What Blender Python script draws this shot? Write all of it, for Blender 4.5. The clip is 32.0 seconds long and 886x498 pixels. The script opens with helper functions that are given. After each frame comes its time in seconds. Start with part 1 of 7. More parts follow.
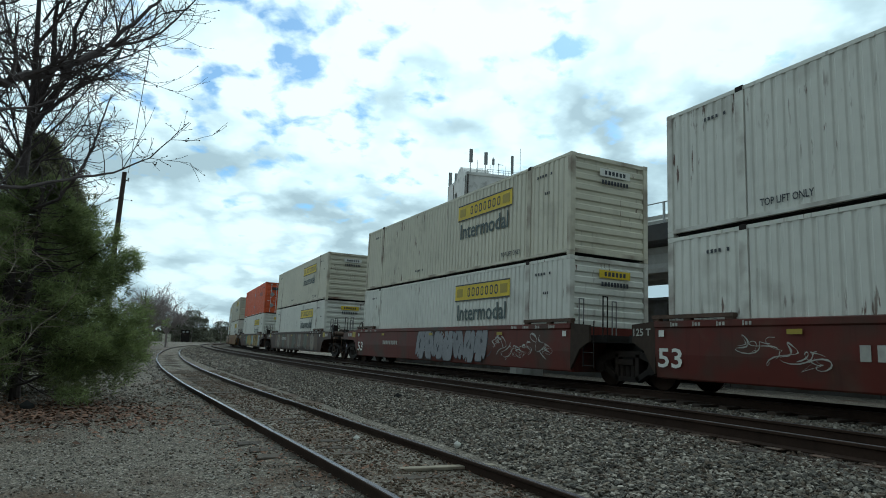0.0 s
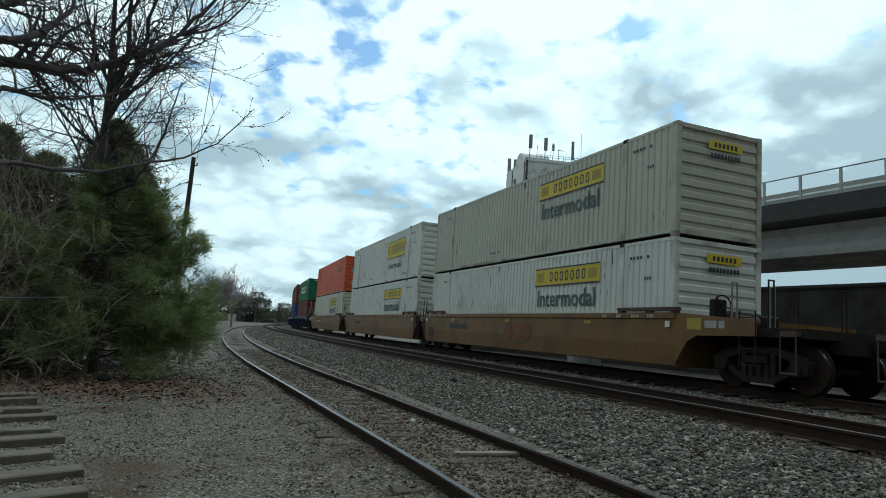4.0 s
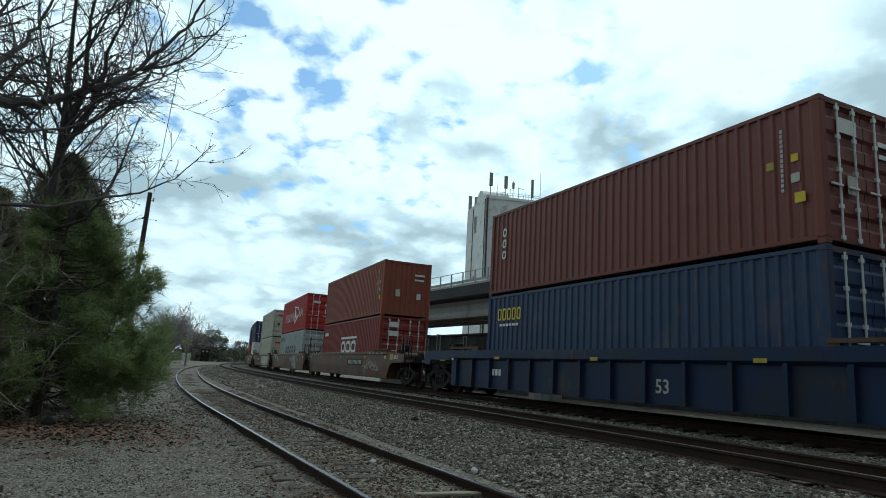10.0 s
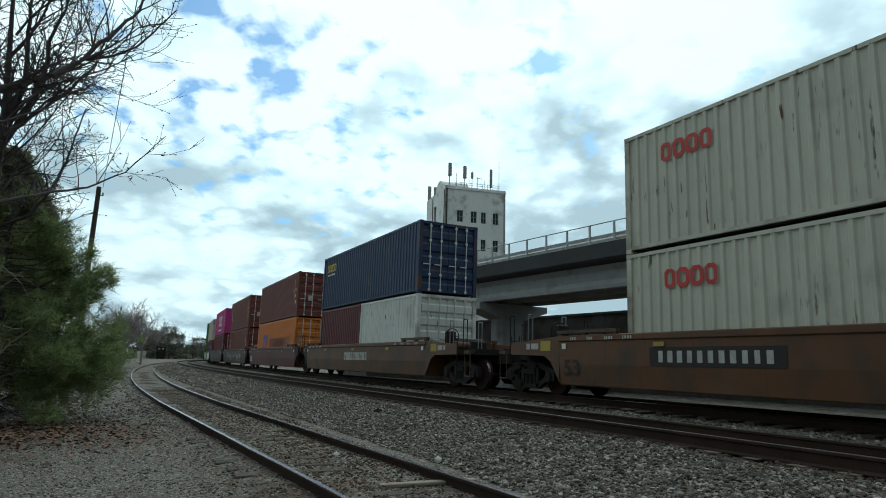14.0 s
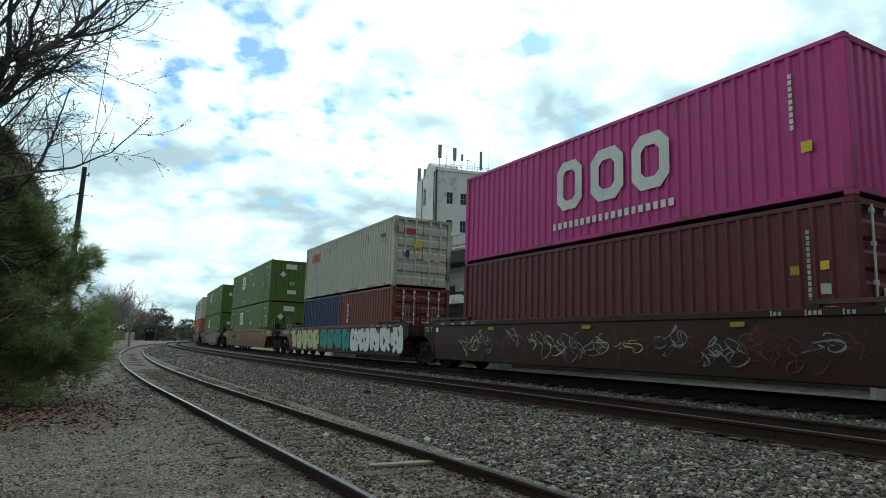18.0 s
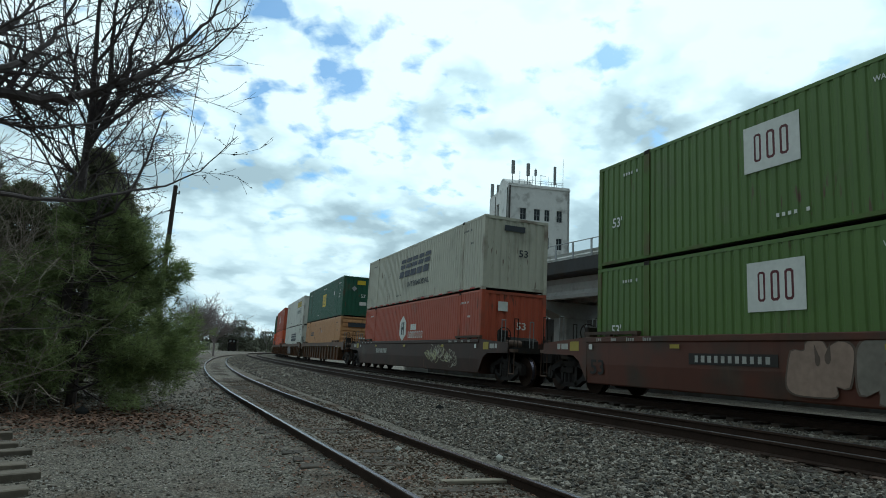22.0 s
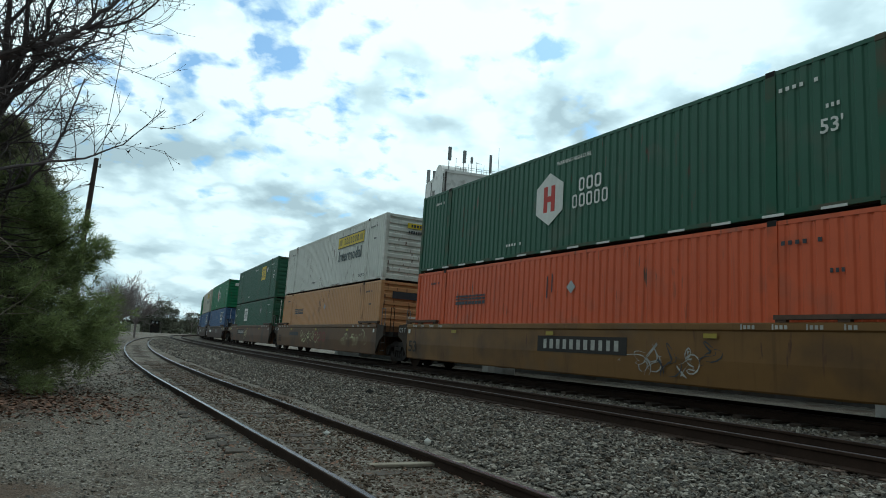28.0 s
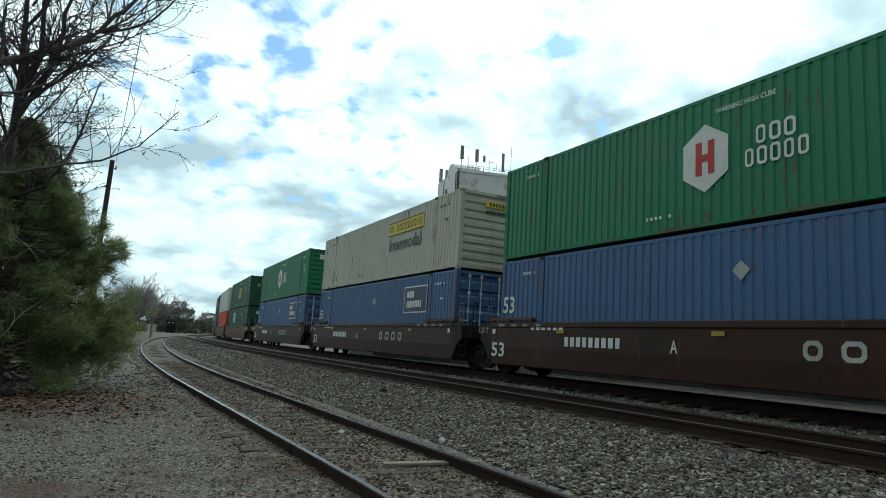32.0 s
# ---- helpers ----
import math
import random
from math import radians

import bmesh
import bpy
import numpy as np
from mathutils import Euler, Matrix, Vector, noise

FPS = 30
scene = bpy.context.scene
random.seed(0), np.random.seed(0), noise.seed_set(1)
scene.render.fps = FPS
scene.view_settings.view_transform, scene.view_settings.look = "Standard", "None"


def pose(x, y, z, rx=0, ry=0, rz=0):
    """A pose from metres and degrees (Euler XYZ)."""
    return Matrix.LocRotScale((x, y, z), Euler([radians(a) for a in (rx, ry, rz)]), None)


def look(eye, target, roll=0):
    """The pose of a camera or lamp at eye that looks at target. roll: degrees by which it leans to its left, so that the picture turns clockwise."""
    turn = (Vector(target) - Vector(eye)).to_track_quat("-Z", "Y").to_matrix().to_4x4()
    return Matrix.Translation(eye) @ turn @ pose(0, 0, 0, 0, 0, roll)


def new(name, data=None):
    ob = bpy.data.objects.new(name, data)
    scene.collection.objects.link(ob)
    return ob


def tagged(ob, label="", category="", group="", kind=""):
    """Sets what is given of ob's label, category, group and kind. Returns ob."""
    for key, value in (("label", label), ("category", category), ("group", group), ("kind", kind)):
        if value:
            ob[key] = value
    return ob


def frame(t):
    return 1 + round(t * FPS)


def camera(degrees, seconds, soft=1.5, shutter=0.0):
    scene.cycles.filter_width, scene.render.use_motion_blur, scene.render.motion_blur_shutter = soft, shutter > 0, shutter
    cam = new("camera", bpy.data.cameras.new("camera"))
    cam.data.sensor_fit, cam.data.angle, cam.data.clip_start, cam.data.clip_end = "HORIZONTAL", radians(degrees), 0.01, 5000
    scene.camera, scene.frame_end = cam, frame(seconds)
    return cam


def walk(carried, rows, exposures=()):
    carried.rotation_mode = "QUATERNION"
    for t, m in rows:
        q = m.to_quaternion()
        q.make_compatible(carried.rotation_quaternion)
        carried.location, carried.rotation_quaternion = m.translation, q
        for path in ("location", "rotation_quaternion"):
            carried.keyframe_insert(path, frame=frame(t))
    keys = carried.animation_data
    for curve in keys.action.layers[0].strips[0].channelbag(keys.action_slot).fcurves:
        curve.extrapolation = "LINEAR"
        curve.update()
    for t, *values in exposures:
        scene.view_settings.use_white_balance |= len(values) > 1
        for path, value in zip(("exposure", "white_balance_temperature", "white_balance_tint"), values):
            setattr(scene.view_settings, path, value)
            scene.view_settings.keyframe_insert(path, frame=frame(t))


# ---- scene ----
EYE = (0.0, 0.0, 0.733)
cam = camera(69.0, 32.0, 0.95)
PATH = [
    (0.0, pose(*EYE, 98.70, -1.93, -0.00)),
    (0.5, pose(*EYE, 98.73, -1.94, 0.32)),
    (1.0, pose(*EYE, 98.67, -2.25, 0.76)),
    (1.5, pose(*EYE, 98.70, -2.95, 1.81)),
    (2.0, pose(*EYE, 98.81, -3.34, 3.07)),
    (2.5, pose(*EYE, 98.63, -3.36, 3.81)),
    (3.0, pose(*EYE, 98.27, -3.36, 4.46)),
    (3.5, pose(*EYE, 97.67, -3.33, 4.90)),
    (5.5, pose(*EYE, 96.91, -4.71, 3.63)),
    (5.7, pose(*EYE, 101.74, -4.68, 1.19)),
    (6.0, pose(*EYE, 103.80, -5.10, 0.51)),
    (6.2, pose(*EYE, 102.01, -5.17, 0.12)),
    (6.5, pose(*EYE, 99.34, -4.68, -0.76)),
    (7.0, pose(*EYE, 100.39, -3.22, -1.97)),
    (7.5, pose(*EYE, 99.86, -3.05, -2.83)),
    (8.0, pose(*EYE, 99.49, -2.82, -3.48)),
    (8.5, pose(*EYE, 99.24, -2.56, -3.61)),
    (9.0, pose(*EYE, 98.33, -3.35, -0.81)),
    (9.5, pose(*EYE, 99.22, -3.06, 0.62)),
    (10.0, pose(*EYE, 100.68, -2.92, 1.57)),
    (10.5, pose(*EYE, 101.55, -3.02, 2.57)),
    (11.0, pose(*EYE, 102.18, -3.27, 3.26)),
    (11.5, pose(*EYE, 102.34, -3.29, 3.32)),
    (12.0, pose(*EYE, 99.96, -2.32, 3.49)),
    (12.5, pose(*EYE, 99.63, -1.85, 0.76)),
    (13.0, pose(*EYE, 99.50, -2.12, -0.03)),
    (13.5, pose(*EYE, 100.02, -1.83, -1.20)),
    (15.5, pose(*EYE, 99.05, -0.90, -2.15)),
    (16.0, pose(*EYE, 98.51, -0.73, -2.30)),
    (16.5, pose(*EYE, 98.06, -0.47, -2.56)),
    (17.0, pose(*EYE, 97.99, -0.84, -2.75)),
    (17.5, pose(*EYE, 98.06, -1.39, -2.79)),
    (18.0, pose(*EYE, 98.40, -1.32, -2.68)),
    (18.5, pose(*EYE, 98.99, -1.34, -1.97)),
    (19.0, pose(*EYE, 99.75, -1.35, -1.65)),
    (19.5, pose(*EYE, 100.14, -2.01, -0.52)),
    (20.0, pose(*EYE, 100.24, -2.31, 1.20)),
    (20.5, pose(*EYE, 99.96, -2.71, 2.33)),
    (21.0, pose(*EYE, 99.76, -2.53, 3.13)),
    (21.5, pose(*EYE, 99.63, -2.02, 3.75)),
    (22.0, pose(*EYE, 99.57, -2.59, 3.67)),
    (22.5, pose(*EYE, 99.55, -2.69, 1.94)),
    (23.0, pose(*EYE, 99.68, -2.23, 1.01)),
    (23.5, pose(*EYE, 99.47, -2.05, 0.77)),
    (24.0, pose(*EYE, 99.21, -2.52, 0.46)),
    (24.5, pose(*EYE, 99.00, -2.59, -0.29)),
    (25.0, pose(*EYE, 98.97, -2.42, -0.80)),
    (25.5, pose(*EYE, 98.94, -2.29, -1.23)),
    (27.5, pose(*EYE, 98.66, -3.07, -2.37)),
    (28.0, pose(*EYE, 98.57, -3.26, -2.36)),
    (28.5, pose(*EYE, 98.45, -3.14, -2.30)),
    (29.0, pose(*EYE, 98.33, -3.34, -2.30)),
    (29.5, pose(*EYE, 98.23, -2.77, -2.12)),
    (30.0, pose(*EYE, 98.23, -2.73, -1.86)),
    (30.5, pose(*EYE, 98.28, -2.75, -1.72)),
    (31.0, pose(*EYE, 98.27, -2.95, -1.47)),
    (31.5, pose(*EYE, 98.31, -3.27, -1.29)),
    (32.0, pose(*EYE, 98.41, -3.06, -1.16)),
]
EXPOSURES = [(0.0, 0.02, 5700, -4.0), (3.0, -0.06, 5660, -4.0), (5.5, 0.04, 5800, -4.0), (5.7, 0.10, 5760, -4.0), (6.0, -0.24, 5480, -4.0), (7.0, -0.10, 5640, -4.0), (8.0, 0.04, 5760, -4.0), (9.0, 0.16, 5740, -4.0), (10.0, -0.04, 5660, -4.0), (11.0, -0.37, 5480, -4.0), (12.0, -0.32, 5480, -4.0), (13.0, -0.08, 5690, -4.0), (16.0, 0.10, 5760, -4.0), (17.0, 0.22, 5870, -4.0), (18.0, 0.20, 5870, -4.0), (19.0, 0.04, 5800, -4.0), (20.0, -0.12, 5600, -4.0), (21.0, -0.16, 5600, -4.0), (22.0, -0.06, 5660, -4.0), (24.0, -0.12, 5660, -4.0), (28.0, 0.00, 5800, -4.0), (29.0, 0.09, 5830, -4.0), (30.0, 0.02, 5840, -4.0), (31.0, 0.11, 5870, -4.0), (32.0, 0.14, 5870, -4.0)]
walk(cam, PATH, EXPOSURES)

# ---- world and sun ----
SUN_YAW, SUN_UP = -24.0, 50.0
world = bpy.data.worlds.new("world")
scene.world = world
world.use_nodes = True


def sky_nodes():
    nt = world.node_tree
    nt.nodes.clear()
    N, L = nt.nodes.new, nt.links.new
    out = N("ShaderNodeOutputWorld")
    sky = N("ShaderNodeTexSky")
    sky.sky_type, sky.sun_disc = "NISHITA", False
    sky.sun_elevation, sky.sun_rotation = radians(SUN_UP), radians(-SUN_YAW)
    blue = N("ShaderNodeBackground")
    blue.inputs["Strength"].default_value = 0.11
    tint = N("ShaderNodeMix")
    tint.data_type, tint.blend_type = "RGBA", "MULTIPLY"
    tint.inputs[0].default_value = 1.0
    L(sky.outputs[0], tint.inputs[6])
    tint.inputs[7].default_value = (0.82, 1.08, 1.22, 1)
    L(tint.outputs[2], blue.inputs[0])
    tc = N("ShaderNodeTexCoord")
    sep = N("ShaderNodeSeparateXYZ")
    L(tc.outputs["Generated"], sep.inputs[0])

    def math_(op, a, b=None, clamp=False):
        n = N("ShaderNodeMath")
        n.operation, n.use_clamp = op, clamp
        for i, v in enumerate((a, b)):
            if v is None:
                continue
            if isinstance(v, (int, float)):
                n.inputs[i].default_value = v
            else:
                L(v, n.inputs[i])
        return n.outputs[0]

    up = math_("MAXIMUM", sep.outputs[2], 0.0)
    den = math_("ADD", up, 0.34)
    comb = N("ShaderNodeCombineXYZ")
    L(math_("DIVIDE", sep.outputs[0], den), comb.inputs[0])
    L(math_("DIVIDE", sep.outputs[1], den), comb.inputs[1])

    def fog(scale, detail, rough, off, warp=0.2, source=None):
        m = N("ShaderNodeMapping")
        m.inputs["Location"].default_value = off
        L(source or comb.outputs[0], m.inputs[0])
        n = N("ShaderNodeTexNoise")
        n.inputs["Scale"].default_value, n.inputs["Detail"].default_value = scale, detail
        n.inputs["Roughness"].default_value, n.inputs["Distortion"].default_value = rough, warp
        L(m.outputs[0], n.inputs["Vector"])
        return n.outputs["Fac"]

    def ramp(fac, stops):
        r = N("ShaderNodeValToRGB")
        r.color_ramp.elements[0].position, r.color_ramp.elements[0].color = stops[0][0], (*stops[0][1], 1)
        r.color_ramp.elements[1].position, r.color_ramp.elements[1].color = stops[-1][0], (*stops[-1][1], 1)
        for p, c in stops[1:-1]:
            r.color_ramp.elements.new(p).color = (*c, 1)
        L(fac, r.inputs[0])
        return r.outputs[0]

    def puffs(scale, off):
        m = N("ShaderNodeMapping")
        m.inputs["Location"].default_value = off
        L(comb.outputs[0], m.inputs[0])
        wob = N("ShaderNodeTexNoise")
        wob.inputs["Scale"].default_value, wob.inputs["Detail"].default_value = scale * 1.2, 4.0
        L(m.outputs[0], wob.inputs["Vector"])
        mixv = N("ShaderNodeMix")
        mixv.data_type = "RGBA"
        mixv.inputs[0].default_value = 0.16
        L(m.outputs[0], mixv.inputs[6])
        L(wob.outputs["Color"], mixv.inputs[7])
        v = N("ShaderNodeTexVoronoi")
        v.feature = "SMOOTH_F1"
        v.inputs["Scale"].default_value, v.inputs["Smoothness"].default_value = scale, 0.6
        L(mixv.outputs[2], v.inputs["Vector"])
        return v.outputs["Distance"]

    # blue gaps lie in one loose field; the cover closes away from it
    far = N("ShaderNodeVectorMath")
    far.operation = "DISTANCE"
    L(comb.outputs[0], far.inputs[0])
    far.inputs[1].default_value = (-0.36, 1.18, 0.0)
    bias = math_("MULTIPLY", math_("SUBTRACT", far.outputs["Value"], 0.10), 0.24)
    small = fog(11.5, 5.0, 0.50, (2.35, 1.1, 0.0))
    cells = math_("MULTIPLY", math_("SUBTRACT", 0.42, puffs(12.5, (0.3, 0.9, 0.0))), 0.38)
    gaps = math_("ADD", math_("ADD", small, cells), bias)
    cover = ramp(gaps, [(0.30, (0.10, 0.10, 0.10)), (0.385, (0.55, 0.55, 0.55)), (0.47, (1, 1, 1))])
    lumps = math_("MULTIPLY", math_("SUBTRACT", 0.40, puffs(8.5, (1.3, 2.9, 0.0))), 0.60)
    broad = fog(2.5, 5.0, 0.52, (4.2, 0.7, 2.0))
    rise = math_("MULTIPLY", math_("SUBTRACT", up, 0.27), 0.42)
    bank = math_("MULTIPLY", math_("MULTIPLY", math_("MAXIMUM", math_("SUBTRACT", sep.outputs[0], 0.08), 0.0), math_("MAXIMUM", math_("SUBTRACT", 0.46, up), 0.0)), 4.6)
    shade = math_("SUBTRACT", math_("ADD", math_("ADD", broad, lumps), rise), bank)
    cloud = ramp(shade, [(0.20, (0.455, 0.54, 0.58)), (0.34, (0.645, 0.745, 0.78)), (0.44, (0.83, 0.925, 0.945)), (0.55, (0.945, 1.0, 1.0))])
    white = N("ShaderNodeBackground")
    L(cloud, white.inputs[0])
    aim = N("ShaderNodeVectorMath")
    aim.operation = "DOT_PRODUCT"
    L(tc.outputs["Generated"], aim.inputs[0])
    aim.inputs[1].default_value = (0.04, 0.74, 0.67)
    glow = math_("ADD", math_("MULTIPLY", math_("MAXIMUM", aim.outputs["Value"], -0.4), 0.66), 0.522)
    L(glow, white.inputs[1])
    mix = N("ShaderNodeMixShader")
    L(cover, mix.inputs[0])
    L(blue.outputs[0], mix.inputs[1])
    L(white.outputs[0], mix.inputs[2])
    L(mix.outputs[0], out.inputs[0])


sky_nodes()
sun = new("sun", bpy.data.lights.new("sun", "SUN"))
sun.data.energy, sun.data.angle, sun.data.color = 0.7, radians(20), (1.0, 0.95, 0.88)
_e, _y = radians(SUN_UP), radians(SUN_YAW)
sun.matrix_world = look((-math.sin(_y) * math.cos(_e) * 90, math.cos(_y) * math.cos(_e) * 90, math.sin(_e) * 90), (0, 0, 0))


# ---- materials ----
MATS = {}


def shader(name, col, rough=0.7, metal=0.0, grain=8.0, vary=0.25, stain=0.0, stain_col=(0.05, 0.04, 0.03), streak=False, bump=0.0,
           bump_scale=60.0, spec=0.5, per_object=0.0, per_island=0.0, alt=None, coat=0.0, tones=None):
    """One node material: base colour, grain at two scales, stains, fine relief."""
    if name in MATS:
        return MATS[name]
    m = bpy.data.materials.new(name)
    MATS[name] = m
    m.use_nodes = True
    nt = m.node_tree
    N, L = nt.nodes.new, nt.links.new
    b = nt.nodes["Principled BSDF"]
    b.inputs["Roughness"].default_value, b.inputs["Metallic"].default_value = rough, metal
    b.inputs["Specular IOR Level"].default_value = spec
    tc = N("ShaderNodeTexCoord")
    info = N("ShaderNodeObjectInfo")
    mp = N("ShaderNodeMapping")
    shift = N("ShaderNodeMath")
    shift.operation = "MULTIPLY"
    shift.inputs[1].default_value = 37.0
    L(info.outputs["Random"], shift.inputs[0])
    add = N("ShaderNodeVectorMath")
    add.operation = "ADD"
    L(tc.outputs["Object"], add.inputs[0])
    L(shift.outputs[0], add.inputs[1])
    L(add.outputs[0], mp.inputs[0])

    def fog(scale, detail=5.0, stretch=None):
        n = N("ShaderNodeTexNoise")
        n.inputs["Scale"].default_value, n.inputs["Detail"].default_value = scale, detail
        if stretch:
            k = N("ShaderNodeMapping")
            k.inputs["Scale"].default_value = stretch
            L(mp.outputs[0], k.inputs[0])
            L(k.outputs[0], n.inputs["Vector"])
        else:
            L(mp.outputs[0], n.inputs["Vector"])
        return n.outputs["Fac"]

    def mixed(fac, a, c, mode="MIX"):
        n = N("ShaderNodeMix")
        n.data_type, n.blend_type = "RGBA", mode
        if isinstance(fac, float):
            n.inputs[0].default_value = fac
        else:
            L(fac, n.inputs[0])
        for sock, v in ((n.inputs[6], a), (n.inputs[7], c)):
            if isinstance(v, tuple):
                sock.default_value = (*v, 1)
            else:
                L(v, sock)
        return n.outputs[2]

    def spread(fac, lo, hi):
        n = N("ShaderNodeMapRange")
        n.inputs[1].default_value, n.inputs[2].default_value = lo, hi
        L(fac, n.inputs[0])
        return n.outputs[0]

    dark = tuple(c * (1 - vary) for c in col)
    light = tuple(min(1, c * (1 + vary)) for c in col)
    c = mixed(spread(fog(grain * 0.12, 4), 0.3, 0.7), dark, light)
    c = mixed(0.45, c, mixed(spread(fog(grain, 6), 0.3, 0.7), dark, light))
    if alt:
        c = mixed(spread(fog(grain * 0.35, 5), 0.52, 0.66), c, alt)
    if per_object or per_island:
        if per_island:
            g = N("ShaderNodeNewGeometry")
            rnd = g.outputs["Random Per Island"]
        else:
            rnd = info.outputs["Random"]
        k = per_object + per_island
        n = N("ShaderNodeMapRange")
        n.inputs[3].default_value, n.inputs[4].default_value = 1 - k, 1 + k
        L(rnd, n.inputs[0])
        hsv = N("ShaderNodeHueSaturation")
        L(n.outputs[0], hsv.inputs["Value"])
        L(c, hsv.inputs["Color"])
        c = hsv.outputs[0]
    if tones:
        g = N("ShaderNodeNewGeometry")
        r = N("ShaderNodeValToRGB")
        r.color_ramp.interpolation = "CONSTANT"
        e = r.color_ramp.elements
        e[0].position, e[0].color = 0.0, (*tones[0], 1)
        e[1].position, e[1].color = 1.0 / len(tones), (*tones[1], 1)
        for i in range(2, len(tones)):
            e.new(i / len(tones)).color = (*tones[i], 1)
        L(g.outputs["Random Per Island"], r.inputs[0])
        c = mixed(0.75, c, r.outputs[0])
    if stain:
        c = mixed(spread(fog(0.9, 7), 0.66 - stain * 0.4, 0.86 - stain * 0.25), c, stain_col)
    if streak:
        runs = fog(1.0, 4, (7.0, 7.0, 0.35))
        c = mixed(spread(runs, 0.6, 0.95), c, tuple(0.45 * q for q in col))
        patch = spread(fog(0.45, 3), 0.50, 0.62)
        dabs = spread(fog(1.0, 4, (9.0, 9.0, 1.5)), 0.615, 0.68)
        n = N("ShaderNodeMath")
        n.operation = "MULTIPLY"
        L(patch, n.inputs[0])
        L(dabs, n.inputs[1])
        c = mixed(n.outputs[0], c, (0.095, 0.045, 0.025))
        c = mixed(spread(fog(0.8, 8), 0.60, 1.02), c, (0.12, 0.095, 0.07))
    L(c, b.inputs["Base Color"])
    if bump:
        h = N("ShaderNodeBump")
        h.inputs["Strength"].default_value, h.inputs["Distance"].default_value = bump, 0.01
        L(fog(bump_scale, 6), h.inputs["Height"])
        L(h.outputs[0], b.inputs["Normal"])
    return m


TINTS = {}


def worn(mat):
    """The same paint where it chips: frames and posts, rusty at the edges."""
    if mat.name not in TINTS:
        return mat
    return shader(mat.name + "_chipped", TINTS[mat.name], rough=0.7, grain=5.0, vary=0.15, stain=0.46, stain_col=(0.10, 0.05, 0.03), bump=0.1, bump_scale=25.0)


def paint(name, col, **kw):
    TINTS["paint_" + name] = col
    return shader("paint_" + name, col, **{**dict(rough=0.55, grain=3.0, vary=0.10, streak=True, bump=0.05, bump_scale=18.0), **kw})


WHITE = paint("white", (0.63, 0.63, 0.58))
IVORY = paint("ivory", (0.56, 0.535, 0.435))
CREAM = paint("cream", (0.47, 0.455, 0.37))
GREYBLUE = paint("grey_blue", (0.36, 0.38, 0.37))
ORANGE = paint("orange", (0.58, 0.095, 0.026))
TAN = paint("tan_orange", (0.50, 0.26, 0.11))
HAPAG = paint("bright_orange", (0.58, 0.18, 0.02))
GREEN = paint("green", (0.015, 0.17, 0.07))
DKGREEN = paint("dark_green", (0.015, 0.088, 0.047))
OLIVE = paint("olive_green", (0.085, 0.15, 0.025))
BROWN = paint("brown", (0.152, 0.037, 0.025))
VERMILION = paint("vermilion", (0.37, 0.068, 0.030))
RUSTBROWN = paint("rust_brown", (0.235, 0.055, 0.028))
REDBROWN = paint("red_brown", (0.20, 0.022, 0.018))
RED = paint("red", (0.37, 0.016, 0.015))
MAROON = paint("maroon", (0.10, 0.010, 0.014))
DEEP_BLUE = paint("deep_blue", (0.010, 0.043, 0.195))
NAVY = paint("navy", (0.012, 0.030, 0.085))
SLATE = paint("slate_blue", (0.05, 0.11, 0.24))
PINK = paint("magenta", (0.46, 0.035, 0.22))
WELL_MAROON = paint("well_maroon", (0.100, 0.020, 0.014), stain=0.5, spec=0.25)
WELL_RUSSET = paint("well_russet", (0.100, 0.036, 0.023), stain=0.5, spec=0.25)
WELL_BROWN = paint("well_brown", (0.118, 0.056, 0.028), stain=0.5, spec=0.25)
WELL_YELLOW = paint("well_mustard", (0.178, 0.094, 0.031), stain=0.42, stain_col=(0.085, 0.05, 0.026), spec=0.25)
WELL_OCHRE = paint("well_ochre", (0.122, 0.062, 0.026), stain=0.45, stain_col=(0.07, 0.04, 0.022), spec=0.25)
WELL_NAVY = paint("well_navy", (0.013, 0.024, 0.062), stain=0.42, stain_col=(0.026, 0.026, 0.030), spec=0.25)
WELL_DARK = paint("well_dark", (0.046, 0.020, 0.013), stain=0.5, stain_col=(0.03, 0.018, 0.012), spec=0.25)
WELL_GRIME = shader("well_grime", (0.040, 0.028, 0.021), rough=0.85, grain=8, vary=0.35, stain=0.4, bump=0.2, spec=0.25)
TRUCK_STEEL = shader("truck_steel", (0.016, 0.013, 0.012), rough=0.8, grain=14, vary=0.4, stain=0.4, stain_col=(0.030, 0.021, 0.016), bump=0.2, spec=0.25)
YELLOW = shader("sticker_yellow", (0.62, 0.46, 0.02), rough=0.6, vary=0.15)
MARK_WHITE = shader("marking_white", (0.66, 0.66, 0.62), rough=0.6, vary=0.15)
MARK_DARK = shader("marking_dark", (0.03, 0.035, 0.045), rough=0.6, vary=0.2)
MUSTARD = shader("panel_mustard", (0.34, 0.26, 0.03), rough=0.6, vary=0.2)
MARK_TEXT = shader("marking_grey_green", (0.05, 0.075, 0.075), rough=0.6, vary=0.25)
MARK_BLUE = shader("marking_blue", (0.03, 0.04, 0.14), rough=0.6, vary=0.2)
MARK_NAVY = shader("marking_navy", (0.014, 0.018, 0.042), rough=0.6, vary=0.2)
MARK_RED = shader("marking_red", (0.45, 0.03, 0.02), rough=0.6, vary=0.15)
STEEL_DARK = shader("dark_steel", (0.015, 0.013, 0.012), rough=0.8, grain=14, vary=0.4, stain=0.4, stain_col=(0.034, 0.021, 0.014), bump=0.2, spec=0.25)
STEEL_GREY = shader("galvanised_steel", (0.32, 0.33, 0.33), rough=0.5, metal=0.6, vary=0.15)
